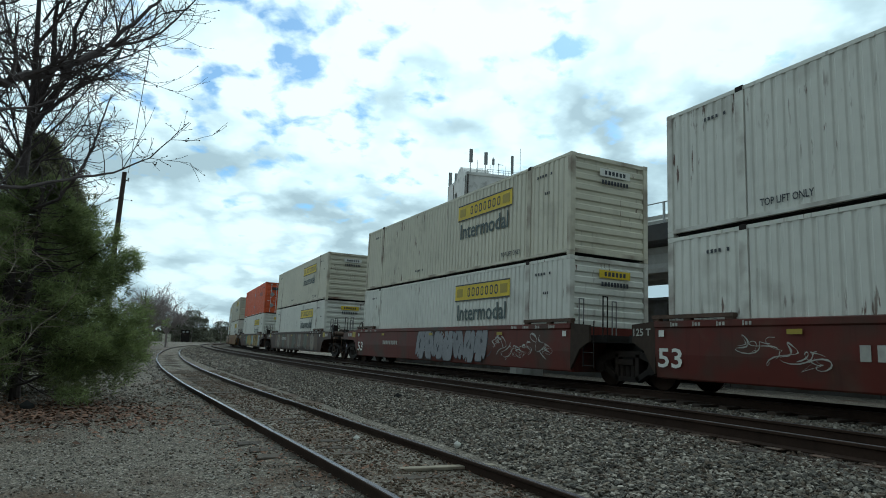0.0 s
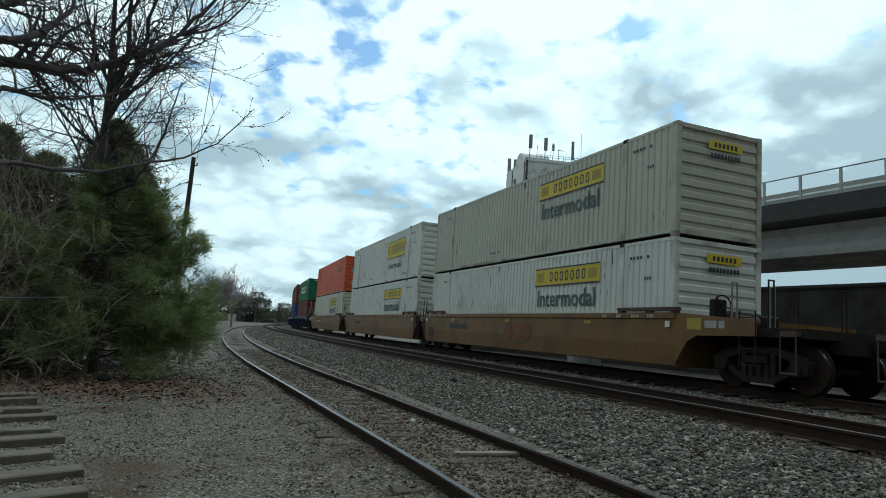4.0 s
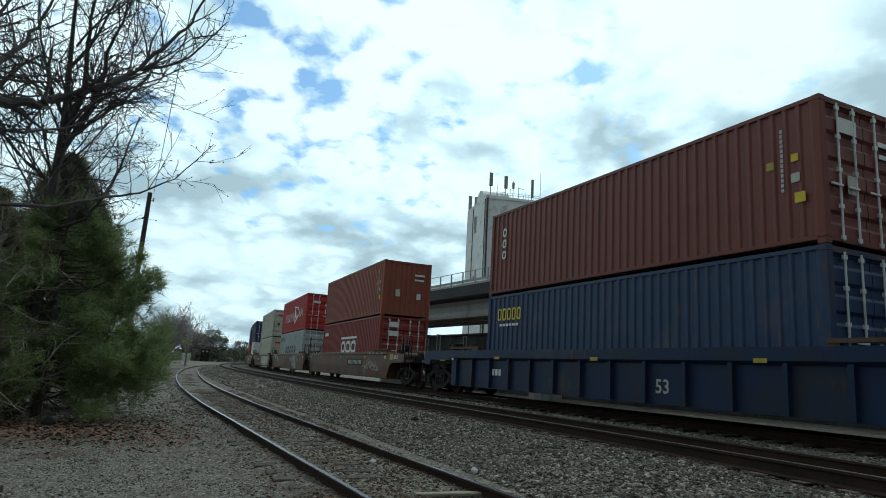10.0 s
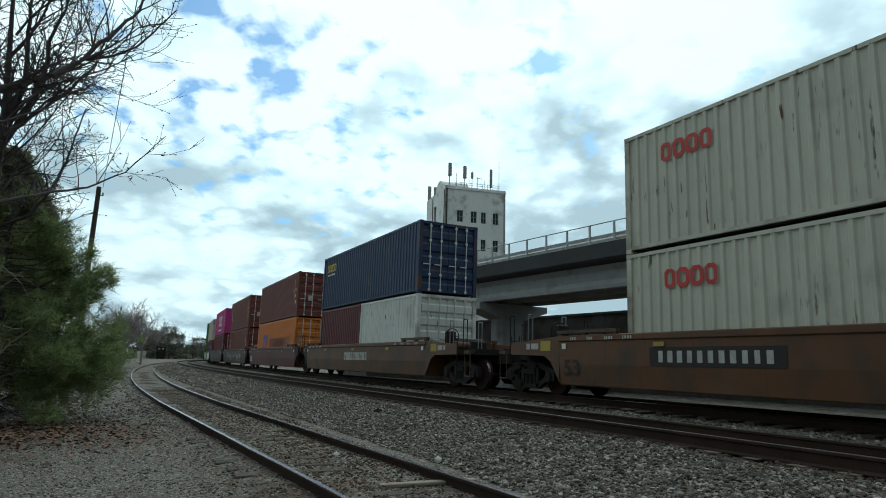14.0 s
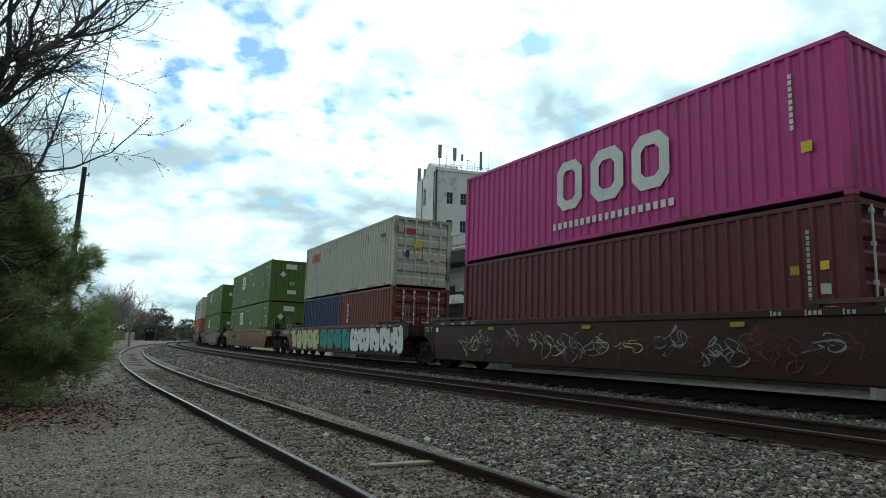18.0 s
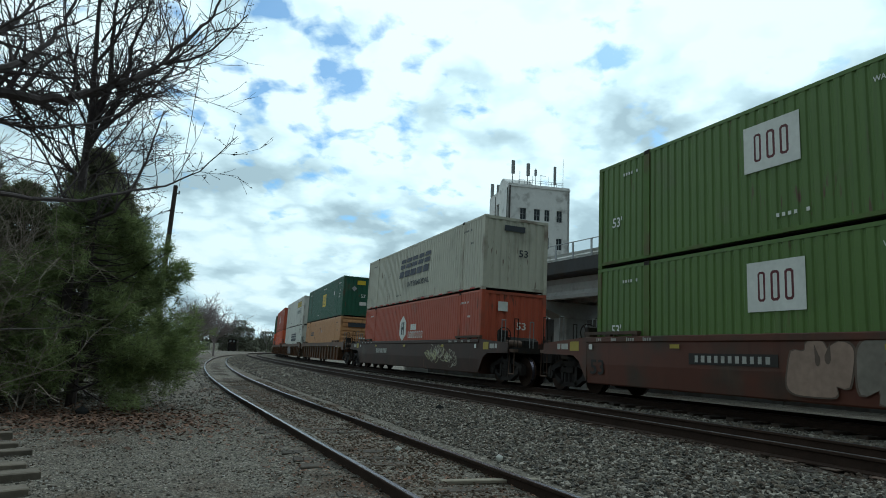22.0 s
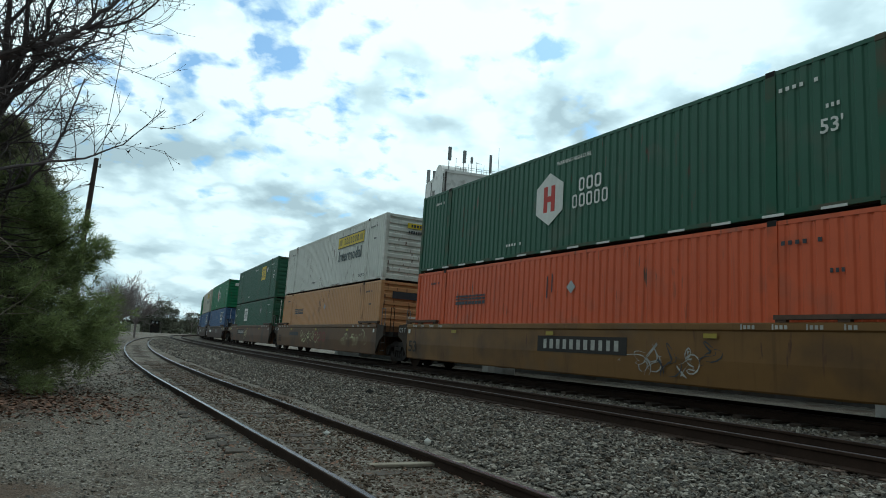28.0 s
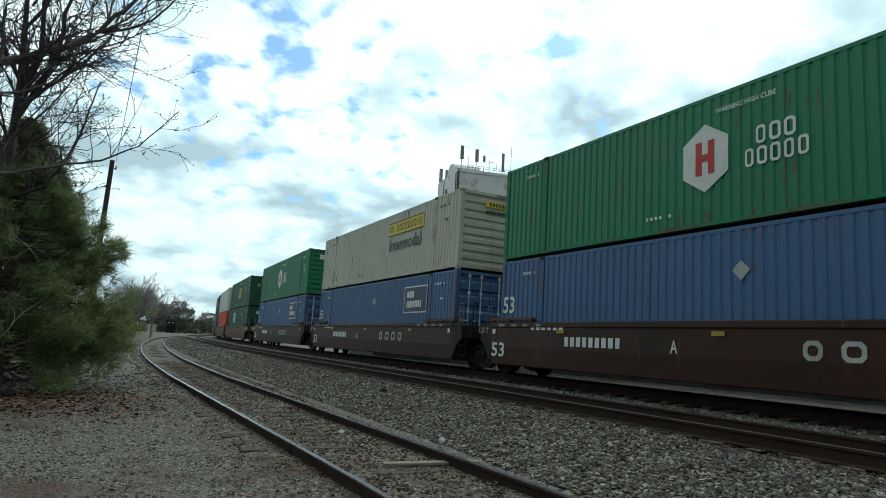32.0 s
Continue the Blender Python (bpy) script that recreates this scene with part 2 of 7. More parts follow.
GAP = shader("seal_rubber", (0.012, 0.012, 0.012), rough=0.9)
RAIL_SIDE = shader("rail_rust", (0.032, 0.018, 0.012), spec=0.25, rough=0.85, grain=20, vary=0.35, bump=0.3)
RAIL_TOP = shader("rail_head", (0.115, 0.105, 0.135), rough=0.27, metal=0.7, grain=20, vary=0.3)
RAIL_DULL = shader("rail_head_dull", (0.036, 0.032, 0.040), rough=0.6, metal=0.4, grain=20, vary=0.3)
TIE = shader("weathered_tie", (0.062, 0.050, 0.039), rough=0.95, grain=10, vary=0.4, bump=0.8, bump_scale=30, per_object=0.3)
TIE_DARK = shader("oily_tie", (0.030, 0.019, 0.012), rough=0.9, grain=10, vary=0.4, bump=0.8, bump_scale=30, per_object=0.3)
STONE = shader("ballast_stone", (0.112, 0.106, 0.092), rough=0.9, grain=30, vary=0.25, tones=((0.018, 0.015, 0.012), (0.122, 0.107, 0.086), (0.042, 0.034, 0.027), (0.206, 0.182, 0.148), (0.120, 0.090, 0.062), (0.074, 0.066, 0.056), (0.355, 0.318, 0.270), (0.068, 0.043, 0.027)), bump=0.3, bump_scale=90)
SOIL_STONE = shader("dirty_stone", (0.073, 0.051, 0.034), rough=0.95, grain=30, vary=0.3, tones=((0.035, 0.023, 0.015), (0.076, 0.055, 0.037), (0.052, 0.033, 0.019), (0.118, 0.087, 0.059), (0.090, 0.062, 0.039)))
OILY_STONE = shader("oily_stone", (0.036, 0.022, 0.014), rough=0.9, grain=30, vary=0.3, tones=((0.024, 0.014, 0.009), (0.050, 0.030, 0.018), (0.034, 0.020, 0.012), (0.085, 0.060, 0.042)))
GRAVEL = shader("path_gravel", (0.151, 0.137, 0.117), rough=0.95, grain=30, vary=0.3, tones=((0.052, 0.048, 0.040), (0.151, 0.138, 0.118), (0.098, 0.083, 0.063), (0.203, 0.189, 0.167), (0.128, 0.119, 0.104), (0.316, 0.296, 0.268), (0.090, 0.062, 0.041)))
OLD_TIE = shader("old_tie_wood", (0.125, 0.105, 0.082), rough=0.95, grain=10, vary=0.4, bump=0.8, bump_scale=30)
TIE_PALE = shader("pale_board", (0.22, 0.19, 0.145), rough=0.95, grain=10, vary=0.35, bump=0.6, bump_scale=30)
CONCRETE = shader("concrete", (0.30, 0.30, 0.29), rough=0.9, grain=4, vary=0.16, stain=0.3, stain_col=(0.15, 0.145, 0.135), bump=0.3, bump_scale=40)
DARK_CONCRETE = shader("stained_concrete", (0.085, 0.083, 0.082), rough=0.9, grain=5, vary=0.25, stain=0.5, bump=0.3, bump_scale=30)
# near-black tone for the deck alone, darker than the girders and piers
DECK_EDGE = shader("dark_deck_concrete", (0.046, 0.046, 0.048), rough=0.9, grain=5, vary=0.25, stain=0.5, bump=0.3, bump_scale=30)
TOWER_PAINT = shader("tower_stucco", (0.76, 0.76, 0.74), rough=0.85, grain=2.5, vary=0.10, stain=0.25, stain_col=(0.26, 0.25, 0.23), bump=0.25, bump_scale=25)
GLASS_DARK = shader("window_glass", (0.03, 0.035, 0.04), rough=0.15, spec=0.7)
TWIG = shader("scrub_twigs", (0.25, 0.205, 0.17), rough=0.95, grain=18, vary=0.4)
BARK = shader("bark", (0.066, 0.053, 0.052), rough=0.95, grain=18, vary=0.4, bump=0.8, bump_scale=40)
POLE_WOOD = shader("pole_wood", (0.055, 0.042, 0.034), rough=0.95, grain=14, vary=0.3, bump=0.4)
NEEDLE = shader("pine_needles", (0.205, 0.25, 0.098), rough=0.6, grain=1.2, vary=0.45, per_island=0.5)
CEDAR = shader("cedar_foliage", (0.150, 0.152, 0.088), rough=0.8, grain=1.2, vary=0.4, per_island=0.5)
LEAF_DRY = shader("dry_leaves", (0.125, 0.068, 0.044), rough=0.9, grain=10, vary=0.4, per_island=0.6)
SCRUB = shader("distant_scrub", (0.16, 0.138, 0.10), rough=0.95, grain=1.5, vary=0.5, per_island=0.6)
FARWOOD = shader("distant_woods", (0.125, 0.128, 0.095), rough=0.95, grain=0.8, vary=0.4, per_island=0.6)
FARBARK = shader("distant_bark", (0.28, 0.24, 0.235), rough=0.95, grain=3, vary=0.3)
PALE_STEEL = shader("pale_barrier", (0.62, 0.62, 0.60), rough=0.5, metal=0.2, vary=0.15, stain=0.2, stain_col=(0.3, 0.26, 0.2))
RUST_STEEL = shader("rusty_steel", (0.085, 0.050, 0.034), rough=0.85, grain=9, vary=0.45, stain=0.4, bump=0.3)


def translucent(m, share):
    """Lets light through thin leaves and needles."""
    nt = m.node_tree
    N, L = nt.nodes.new, nt.links.new
    b, out = nt.nodes["Principled BSDF"], nt.nodes["Material Output"]
    t, mix = N("ShaderNodeBsdfTranslucent"), N("ShaderNodeMixShader")
    mix.inputs[0].default_value = share
    L(b.inputs["Base Color"].links[0].from_socket, t.inputs["Color"])
    L(b.outputs[0], mix.inputs[1])
    L(t.outputs[0], mix.inputs[2])
    L(mix.outputs[0], out.inputs["Surface"])


translucent(NEEDLE, 0.5)
translucent(CEDAR, 0.5)
translucent(FARWOOD, 0.4)


# ---- mesh helpers ----
def box(bm, x0, x1, y0, y1, z0, z1):
    v = [bm.verts.new((x, y, z)) for z in (z0, z1) for y in (y0, y1) for x in (x0, x1)]
    for f in ((0, 2, 3, 1), (4, 5, 7, 6), (0, 1, 5, 4), (2, 6, 7, 3), (0, 4, 6, 2), (1, 3, 7, 5)):
        bm.faces.new([v[i] for i in f])


def prism(bm, outline, y0, y1, axis="y"):
    """An outline of (a, b) pairs swept along an axis: x-z along y, y-z along x, x-y along z."""
    def at(a, b, c):
        return {"y": (a, c, b), "x": (c, a, b), "z": (a, b, c)}[axis]
    p = [bm.verts.new(at(a, b, y0)) for a, b in outline]
    q = [bm.verts.new(at(a, b, y1)) for a, b in outline]
    n = len(outline)
    for i in range(n):
        bm.faces.new((p[i], p[(i + 1) % n], q[(i + 1) % n], q[i]))
    bm.faces.new(p[::-1])
    bm.faces.new(q)


def rod(bm, a, b, r, r2=None, sides=8):
    a, b = Vector(a), Vector(b)
    d = b - a
    turn = d.to_track_quat("Z", "Y").to_matrix()
    r2 = r if r2 is None else r2
    ring = [(math.cos(2 * math.pi * i / sides), math.sin(2 * math.pi * i / sides)) for i in range(sides)]
    p = [bm.verts.new(a + turn @ Vector((c * r, s * r, 0))) for c, s in ring]
    q = [bm.verts.new(b + turn @ Vector((c * r2, s * r2, 0))) for c, s in ring]
    for i in range(sides):
        bm.faces.new((p[i], p[(i + 1) % sides], q[(i + 1) % sides], q[i]))
    bm.faces.new(p[::-1])
    bm.faces.new(q)


def bevel(bm, w, seg=1):
    bmesh.ops.bevel(bm, geom=bm.edges[:], offset=w, segments=seg, affect="EDGES", clamp_overlap=True)


def finish(bm, name, mat, smooth=False):
    bmesh.ops.recalc_face_normals(bm, faces=bm.faces[:])
    me = bpy.data.meshes.new(name)
    bm.to_mesh(me)
    bm.free()
    me.materials.append(mat)
    if smooth:
        me.shade_smooth()
    return me


def part(name, bm, mat, parent, label="", smooth=False):
    ob = new(name, finish(bm, name, mat, smooth))
    ob.parent = parent
    return tagged(ob, label) if label else ob


def shared(name, me, parent, m=None, label=""):
    ob = new(name, me)
    ob.parent = parent
    if m is not None:
        ob.matrix_basis = m
    return tagged(ob, label) if label else ob


def quick(name, verts, faces, mat, smooth=False):
    me = bpy.data.meshes.new(name)
    me.from_pydata(verts, [], faces)
    me.materials.append(mat)
    if smooth:
        me.shade_smooth()
    me.update()
    return me


def root(name, label, category, group="", kind="", m=None):
    ob = tagged(new(name), label, category, group, kind)
    if m is not None:
        ob.matrix_basis = m
    return ob


# ---- the line of the tracks ----
# s runs along the main line away from the camera; s = 0 lies abreast of it. d is the distance across, camera at 0.
TRAIN_D, NEAR_D = 11.87, 7.30
S0, DS = -660.0, 0.5
S_ALL = np.arange(S0, 1200.0, DS)
_k = np.interp(S_ALL, (-60, -30, -8, 20, 60, 110, 230, 300), (0, 0, 0.01159, -0.00206, -0.00091, -0.00195, -0.00195, -0.0005))
_th = np.cumsum(_k) * DS
_th = _th - np.interp(0.0, S_ALL, _th) + radians(23.847)
_cx, _cy = np.cumsum(-np.sin(_th)) * DS, np.cumsum(np.cos(_th)) * DS
_cx += TRAIN_D * math.cos(radians(23.847)) - np.interp(0.0, S_ALL, _cx)
_cy += TRAIN_D * math.sin(radians(23.847)) - np.interp(0.0, S_ALL, _cy)


def line(s, d, z=0.0):
    """The place at s along and d across."""
    th = np.interp(s, S_ALL, _th)
    return Vector((np.interp(s, S_ALL, _cx) + (d - TRAIN_D) * math.cos(th), np.interp(s, S_ALL, _cy) + (d - TRAIN_D) * math.sin(th), z))


def heading(s):
    return math.degrees(np.interp(s, S_ALL, _th))


def on_line(s, d, z=0.0, turn=0.0):
    p = line(s, d, z)
    return pose(p.x, p.y, p.z, 0, 0, heading(s) + turn)


GROUND_D = (-900, -300, -120, -60, -30, -18, -12, -9, -7, -5.5, -4, -3, -2, -1, 0, 0.8, 1.5, 1.9, 2.3, 3.0, 3.7, 4.1, 4.5, 5.0, 5.4, 5.8, 6.2, 6.7, 7.5, 8.3, 8.9, 9.8, 10.6, 11.3,
            12.1, 12.9, 13.6, 14.5, 15.5, 17, 20, 26, 40, 80, 200, 500, 1500)
GROUND_Z = (-0.6, -0.6, -0.6, -0.6, -0.55, -0.5, -0.55, -0.62, -0.68, -0.72, -0.74, -0.76, -0.76, -0.76, -0.75, -0.73, -0.69, -0.625, -0.61, -0.635, -0.61, -0.595, -0.53, -0.46, -0.395, -0.325, -0.27, -0.255, -0.28, -0.30,
            -0.33, -0.33, -0.30, -0.285, -0.285, -0.29, -0.32, -0.50, -0.7, -0.9, -0.9, -0.9, -0.9, -0.9, -0.9, -0.9, -0.9)


def side_d(s):
    """Where the middle of the siding lies; it closes in on the main line far off."""
    return float(np.interp(s, (-60, 0, 5, 10, 20, 30, 40, 55, 70, 85, 120, 200, 330), (3.2, 2.9, 2.80, 2.65, 2.47, 2.43, 2.50, 2.75, 3.15, 3.5, 4.2, 5.0, 5.4)))


def ground_z(d, s=8.0):
    near = min(1.0, max(0.0, (5.2 - d) / 1.2))
    return float(np.interp(d + 0.18 + (2.82 - side_d(s)) * near, GROUND_D, GROUND_Z))



# ---- ground ----
def ground():
    ss = np.concatenate([np.arange(-420, -40, 20), np.arange(-40, -6, 3), np.arange(-6, 45, 0.6), np.arange(45, 120, 3), np.arange(120, 1190, 25)])
    dd = np.unique(np.concatenate([np.array(GROUND_D, float), np.arange(-6, 8.6, 0.3)]))
    verts, faces = [], []
    for s in ss:
        for d in dd:
            p = line(s, d, ground_z(d, s))
            near = 1.0 if -8 < d < 8.5 else 0.3
            lump = noise.noise(Vector((p.x * 0.9, p.y * 0.9, 0))) * 0.03 + noise.noise(Vector((p.x * 3, p.y * 3, 5))) * 0.012
            if d < -8 or d > 20:
                lump = noise.noise(Vector((p.x * 0.05, p.y * 0.05, 0))) * 0.15
                near = 1.0
            verts.append((p.x, p.y, p.z + lump * near))
    w = len(dd)
    for i in range(len(ss) - 1):
        for j in range(w - 1):
            a = i * w + j
            faces.append((a, a + 1, a + w + 1, a + w))
    ob = new("ground", quick("ground", verts, faces, ground_material(), True))
    tagged(ob, "grey gravel ground with crushed stone ballast and brown leaf litter", "ground", kind="structure")


def ground_material():
    m = bpy.data.materials.new("gravel_ground")
    m.use_nodes = True
    nt = m.node_tree
    N, L = nt.nodes.new, nt.links.new
    b = nt.nodes["Principled BSDF"]
    b.inputs["Roughness"].default_value = 0.95
    tc = N("ShaderNodeTexCoord")

    def vor(scale):
        n = N("ShaderNodeTexVoronoi")
        n.inputs["Scale"].default_value = scale
        L(tc.outputs["Object"], n.inputs["Vector"])
        return n

    def fog(scale, detail=6):
        n = N("ShaderNodeTexNoise")
        n.inputs["Scale"].default_value, n.inputs["Detail"].default_value = scale, detail
        L(tc.outputs["Object"], n.inputs["Vector"])
        return n.outputs["Fac"]

    def ramp(fac, stops):
        r = N("ShaderNodeValToRGB")
        e = r.color_ramp.elements
        e[0].position, e[0].color = stops[0][0], (*stops[0][1], 1)
        e[1].position, e[1].color = stops[-1][0], (*stops[-1][1], 1)
        for p, c in stops[1:-1]:
            e.new(p).color = (*c, 1)
        L(fac, r.inputs[0])
        return r.outputs[0]

    def mix(fac, a, c, mode="MIX"):
        n = N("ShaderNodeMix")
        n.data_type, n.blend_type = "RGBA", mode
        if isinstance(fac, float):
            n.inputs[0].default_value = fac
        else:
            L(fac, n.inputs[0])
        L(a, n.inputs[6])
        if isinstance(c, tuple):
            n.inputs[7].default_value = (*c, 1)
        else:
            L(c, n.inputs[7])
        return n.outputs[2]

    fine, mid = vor(38.0), vor(24.0)
    sep = N("ShaderNodeSeparateColor")
    L(fine.outputs["Color"], sep.inputs[0])
    stones = ramp(sep.outputs[0], [(0.0, (0.035, 0.028, 0.021)), (0.5, (0.115, 0.099, 0.078)), (0.8, (0.177, 0.155, 0.125)), (1.0, (0.331, 0.296, 0.249))])
    base = mix(ramp(fog(7.0), [(0.40, (0, 0, 0)), (0.75, (0.603, 0.577, 0.556))]), stones, (0.107, 0.090, 0.068))
    litter = ramp(fog(0.55, 8), [(0.52, (0, 0, 0)), (0.64, (1, 1, 1))])
    base = mix(litter, base, ramp(fog(30.0), [(0.3, (0.040, 0.026, 0.017)), (0.7, (0.115, 0.074, 0.046))]))
    L(base, b.inputs["Base Color"])
    h = N("ShaderNodeBump")
    h.inputs["Strength"].default_value, h.inputs["Distance"].default_value = 0.9, 0.02
    s = N("ShaderNodeMath")
    L(fine.outputs["Distance"], s.inputs[0])
    L(fog(60.0), s.inputs[1])
    L(s.outputs[0], h.inputs["Height"])
    L(h.outputs[0], b.inputs["Normal"])
    return m


ground()


# ---- tracks ----
RAIL_OUT = [(-0.070, -0.172), (0.070, -0.172), (0.070, -0.160), (0.012, -0.140), (0.012, -0.045), (0.036, -0.032), (0.036, -0.006), (0.028, 0.0),
            (-0.028, 0.0), (-0.036, -0.006), (-0.036, -0.032), (-0.012, -0.045), (-0.012, -0.140), (-0.070, -0.160)]


def rail(name, parent, d, off, z, s_from, s_to, head):
    ss = np.concatenate([np.arange(s_from, min(60, s_to), 2.0), np.arange(60, max(60.1, s_to), 8.0)]) if s_to > 60 else np.arange(s_from, s_to + 0.1, 2.0)
    n = len(RAIL_OUT)
    verts, faces = [], []
    for s in ss:
        for a, b in RAIL_OUT:
            verts.append(tuple(line(s, (d(s) if callable(d) else d) + off + a, z + b)))
    for i in range(len(ss) - 1):
        for j in range(n):
            a, b = i * n + j, i * n + (j + 1) % n
            faces.append((a, b, b + n, a + n))
    me = quick(name, verts, faces, RAIL_SIDE)
    me.materials.append(head)
    for k, p in enumerate(me.polygons):
        if k % n == 7:
            p.material_index = 1
    ob = new(name, me)
    ob.parent = parent
    return ob


def tie_mesh(length, rough):
    bm = bmesh.new()
    box(bm, -length / 2, length / 2, -0.11, 0.11, -0.09, 0.09)
    bevel(bm, 0.012)
    for v in bm.verts:
        v.co += Vector((noise.noise(v.co * 5), noise.noise(v.co * 7 + Vector((3, 0, 0))), noise.noise(v.co * 6 + Vector((0, 9, 0))))) * rough
    return finish(bm, "tie", TIE)


def track(name, label, d, z, s_from, s_to, tie_z, tie_from, tie_to, head, step=0.55):
    top = root(name, label, "track", kind="structure")
    cant = math.degrees(math.atan2(z[0] - z[1], 1.505))
    for side, height in ((-0.7525, z[0]), (0.7525, z[1])):
        rail("rail", top, d, side, height, s_from, s_to, head)
    me = tie_mesh(2.42, 0.02)
    if not callable(d):
        me.materials.clear()
        me.materials.append(TIE_DARK)
    rng = random.Random(int(tie_to))
    for i in range(int((tie_to - tie_from) / step)):
        s = tie_from + i * step + rng.uniform(-0.05, 0.05)
        shared("tie", me, top, on_line(s, (d(s) if callable(d) else d) + rng.uniform(-0.06, 0.06), tie_z + rng.uniform(-0.012, 0.012), rng.uniform(-1.5, 1.5)) @ pose(0, 0, 0, 0, cant, 0))
    bm = bmesh.new()
    box(bm, -0.18, 0.18, -0.095, 0.095, -0.182, -0.168)
    bevel(bm, 0.004)
    plate_mesh = finish(bm, "tie_plate", RUST_STEEL)
    for i in range(int((min(tie_to, 36) - tie_from) / step)):
        s = tie_from + i * step
        for side, height in ((-0.7525, z[0]), (0.7525, z[1])):
            shared("tie_plate", plate_mesh, top, on_line(s, (d(s) if callable(d) else d) + side, height))
    return top


siding = track("siding_track", "worn siding track with rusty rails on sunken wooden ties", side_d, (-0.49, -0.49), -60, 330, -0.720, -4, 60, RAIL_TOP)
near_main = track("near_main_track", "empty main line track with dark rusty rails on ballast", NEAR_D, (-0.065, -0.110), -300, 700, -0.378, -10, 90, RAIL_DULL)
far_main = track("far_main_track", "main line track under the passing container train", TRAIN_D, (-0.077, -0.093), -640, 1100, -0.342, -10, 70, RAIL_DULL)


# ---- elevated road ----
BR_U = Vector((-0.518, 0.855, 0.0)).normalized()
BR_N = Vector((0.855, 0.518, 0.0)).normalized()
BR_YAW = math.degrees(math.atan2(-BR_U.x, BR_U.y))
BR_D, DECK_Z = 23.4, 6.7


def bridge():
    """Local frame: y along the deck, x across it, away from the tracks."""
    top = root("elevated_road", "grey concrete elevated road on hammerhead piers with a steel railing", "bridge", kind="structure",
               m=Matrix.Translation(BR_N * BR_D) @ pose(0, 0, 0, 0, 0, BR_YAW))
    y0, y1, w = -60.0, 76.0, 6.4
    span, first = 23.0, 10.4
    bm = bmesh.new()
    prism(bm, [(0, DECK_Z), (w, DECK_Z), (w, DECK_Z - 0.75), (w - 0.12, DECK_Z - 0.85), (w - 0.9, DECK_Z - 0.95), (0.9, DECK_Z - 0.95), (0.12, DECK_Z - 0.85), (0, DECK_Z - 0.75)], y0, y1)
    part("deck", bm, DECK_EDGE, top, "dark concrete deck edge")
    for i in range(6):
        a = first + (i - 3) * span
        for x in (0.95, 2.9, 4.9):
            bm = bmesh.new()
            prism(bm, [(x - 0.25, 4.55), (x + 0.25, 4.55), (x + 0.28, 4.75), (x + 0.10, 5.0), (x + 0.10, 5.45), (x + 0.30, 5.74), (x - 0.30, 5.74), (x - 0.10, 5.45), (x - 0.10, 5.0), (x - 0.28, 4.75)],
                  a + 0.03, a + span - 0.03)
            part("girder", bm, CONCRETE, top)
        bm = bmesh.new()
        prism(bm, [(0.4, 4.5), (w - 0.4, 4.5), (w - 0.4, 4.1), (w - 2.2, 3.55), (2.2, 3.55), (0.4, 4.1)], a - 0.75, a + 0.75)
        part("pier_cap", bm, CONCRETE, top)
        bm = bmesh.new()
        prism(bm, [(2.4, a - 0.6), (4.0, a - 0.6), (4.3, a - 0.3), (4.3, a + 0.3), (4.0, a + 0.6), (2.4, a + 0.6), (2.1, a + 0.3), (2.1, a - 0.3)], -1.2, 3.55, "z")
        part("pier_column", bm, CONCRETE, top)
    # railing: posts, top pipe and a low rail
    bm = bmesh.new()
    box(bm, -0.035, 0.035, -0.05, 0.05, DECK_Z - 0.22, DECK_Z + 1.0)
    post = finish(bm, "railing_post", STEEL_GREY)
    for i in range(66):
        shared("railing_post", post, top, pose(0.06, y0 + 3 + i * 1.62 + 28, 0))
    bm = bmesh.new()
    rod(bm, (0.06, y0, DECK_Z + 0.99), (0.06, y1, DECK_Z + 0.99), 0.028, sides=6)
    part("top_rail", bm, STEEL_GREY, top)
    bm = bmesh.new()
    prism(bm, [(1.22, DECK_Z + 0.26), (1.30, DECK_Z + 0.34), (1.22, DECK_Z + 0.46), (1.30, DECK_Z + 0.56), (1.22, DECK_Z + 0.72), (1.33, DECK_Z + 0.72), (1.36, DECK_Z + 0.5), (1.33, DECK_Z + 0.26)], y0, y1)
    part("guard_rail", bm, PALE_STEEL, top, "pale steel crash barrier")
    bm = bmesh.new()
    box(bm, 1.36, 1.56, -0.10, 0.10, DECK_Z, DECK_Z + 0.66)
    bevel(bm, 0.03)
    block = finish(bm, "rail_block", DARK_CONCRETE)
    for i in range(38):
        shared("rail_block", block, top, pose(0, y0 + i * 2.7 + 30, 0))


bridge()


def low_wall():
    ob = root("retaining_wall", "dark stained concrete retaining wall behind the elevated road", "wall", kind="structure",
              m=Matrix.Translation(BR_N * 32.0) @ pose(0, 0, 0, 0, 0, BR_YAW))
    for i in range(17):
        bm = bmesh.new()
        box(bm, 0, 0.4, -60 + i * 7.5 + 0.02, -60 + (i + 1) * 7.5 - 0.02, -1.2, 4.1)
        part("wall_panel", bm, DARK_CONCRETE, ob)
    bm = bmesh.new()
    box(bm, -0.1, 0.5, -60, 67.5, 4.1, 4.24)
    part("coping", bm, DARK_CONCRETE, ob)


low_wall()


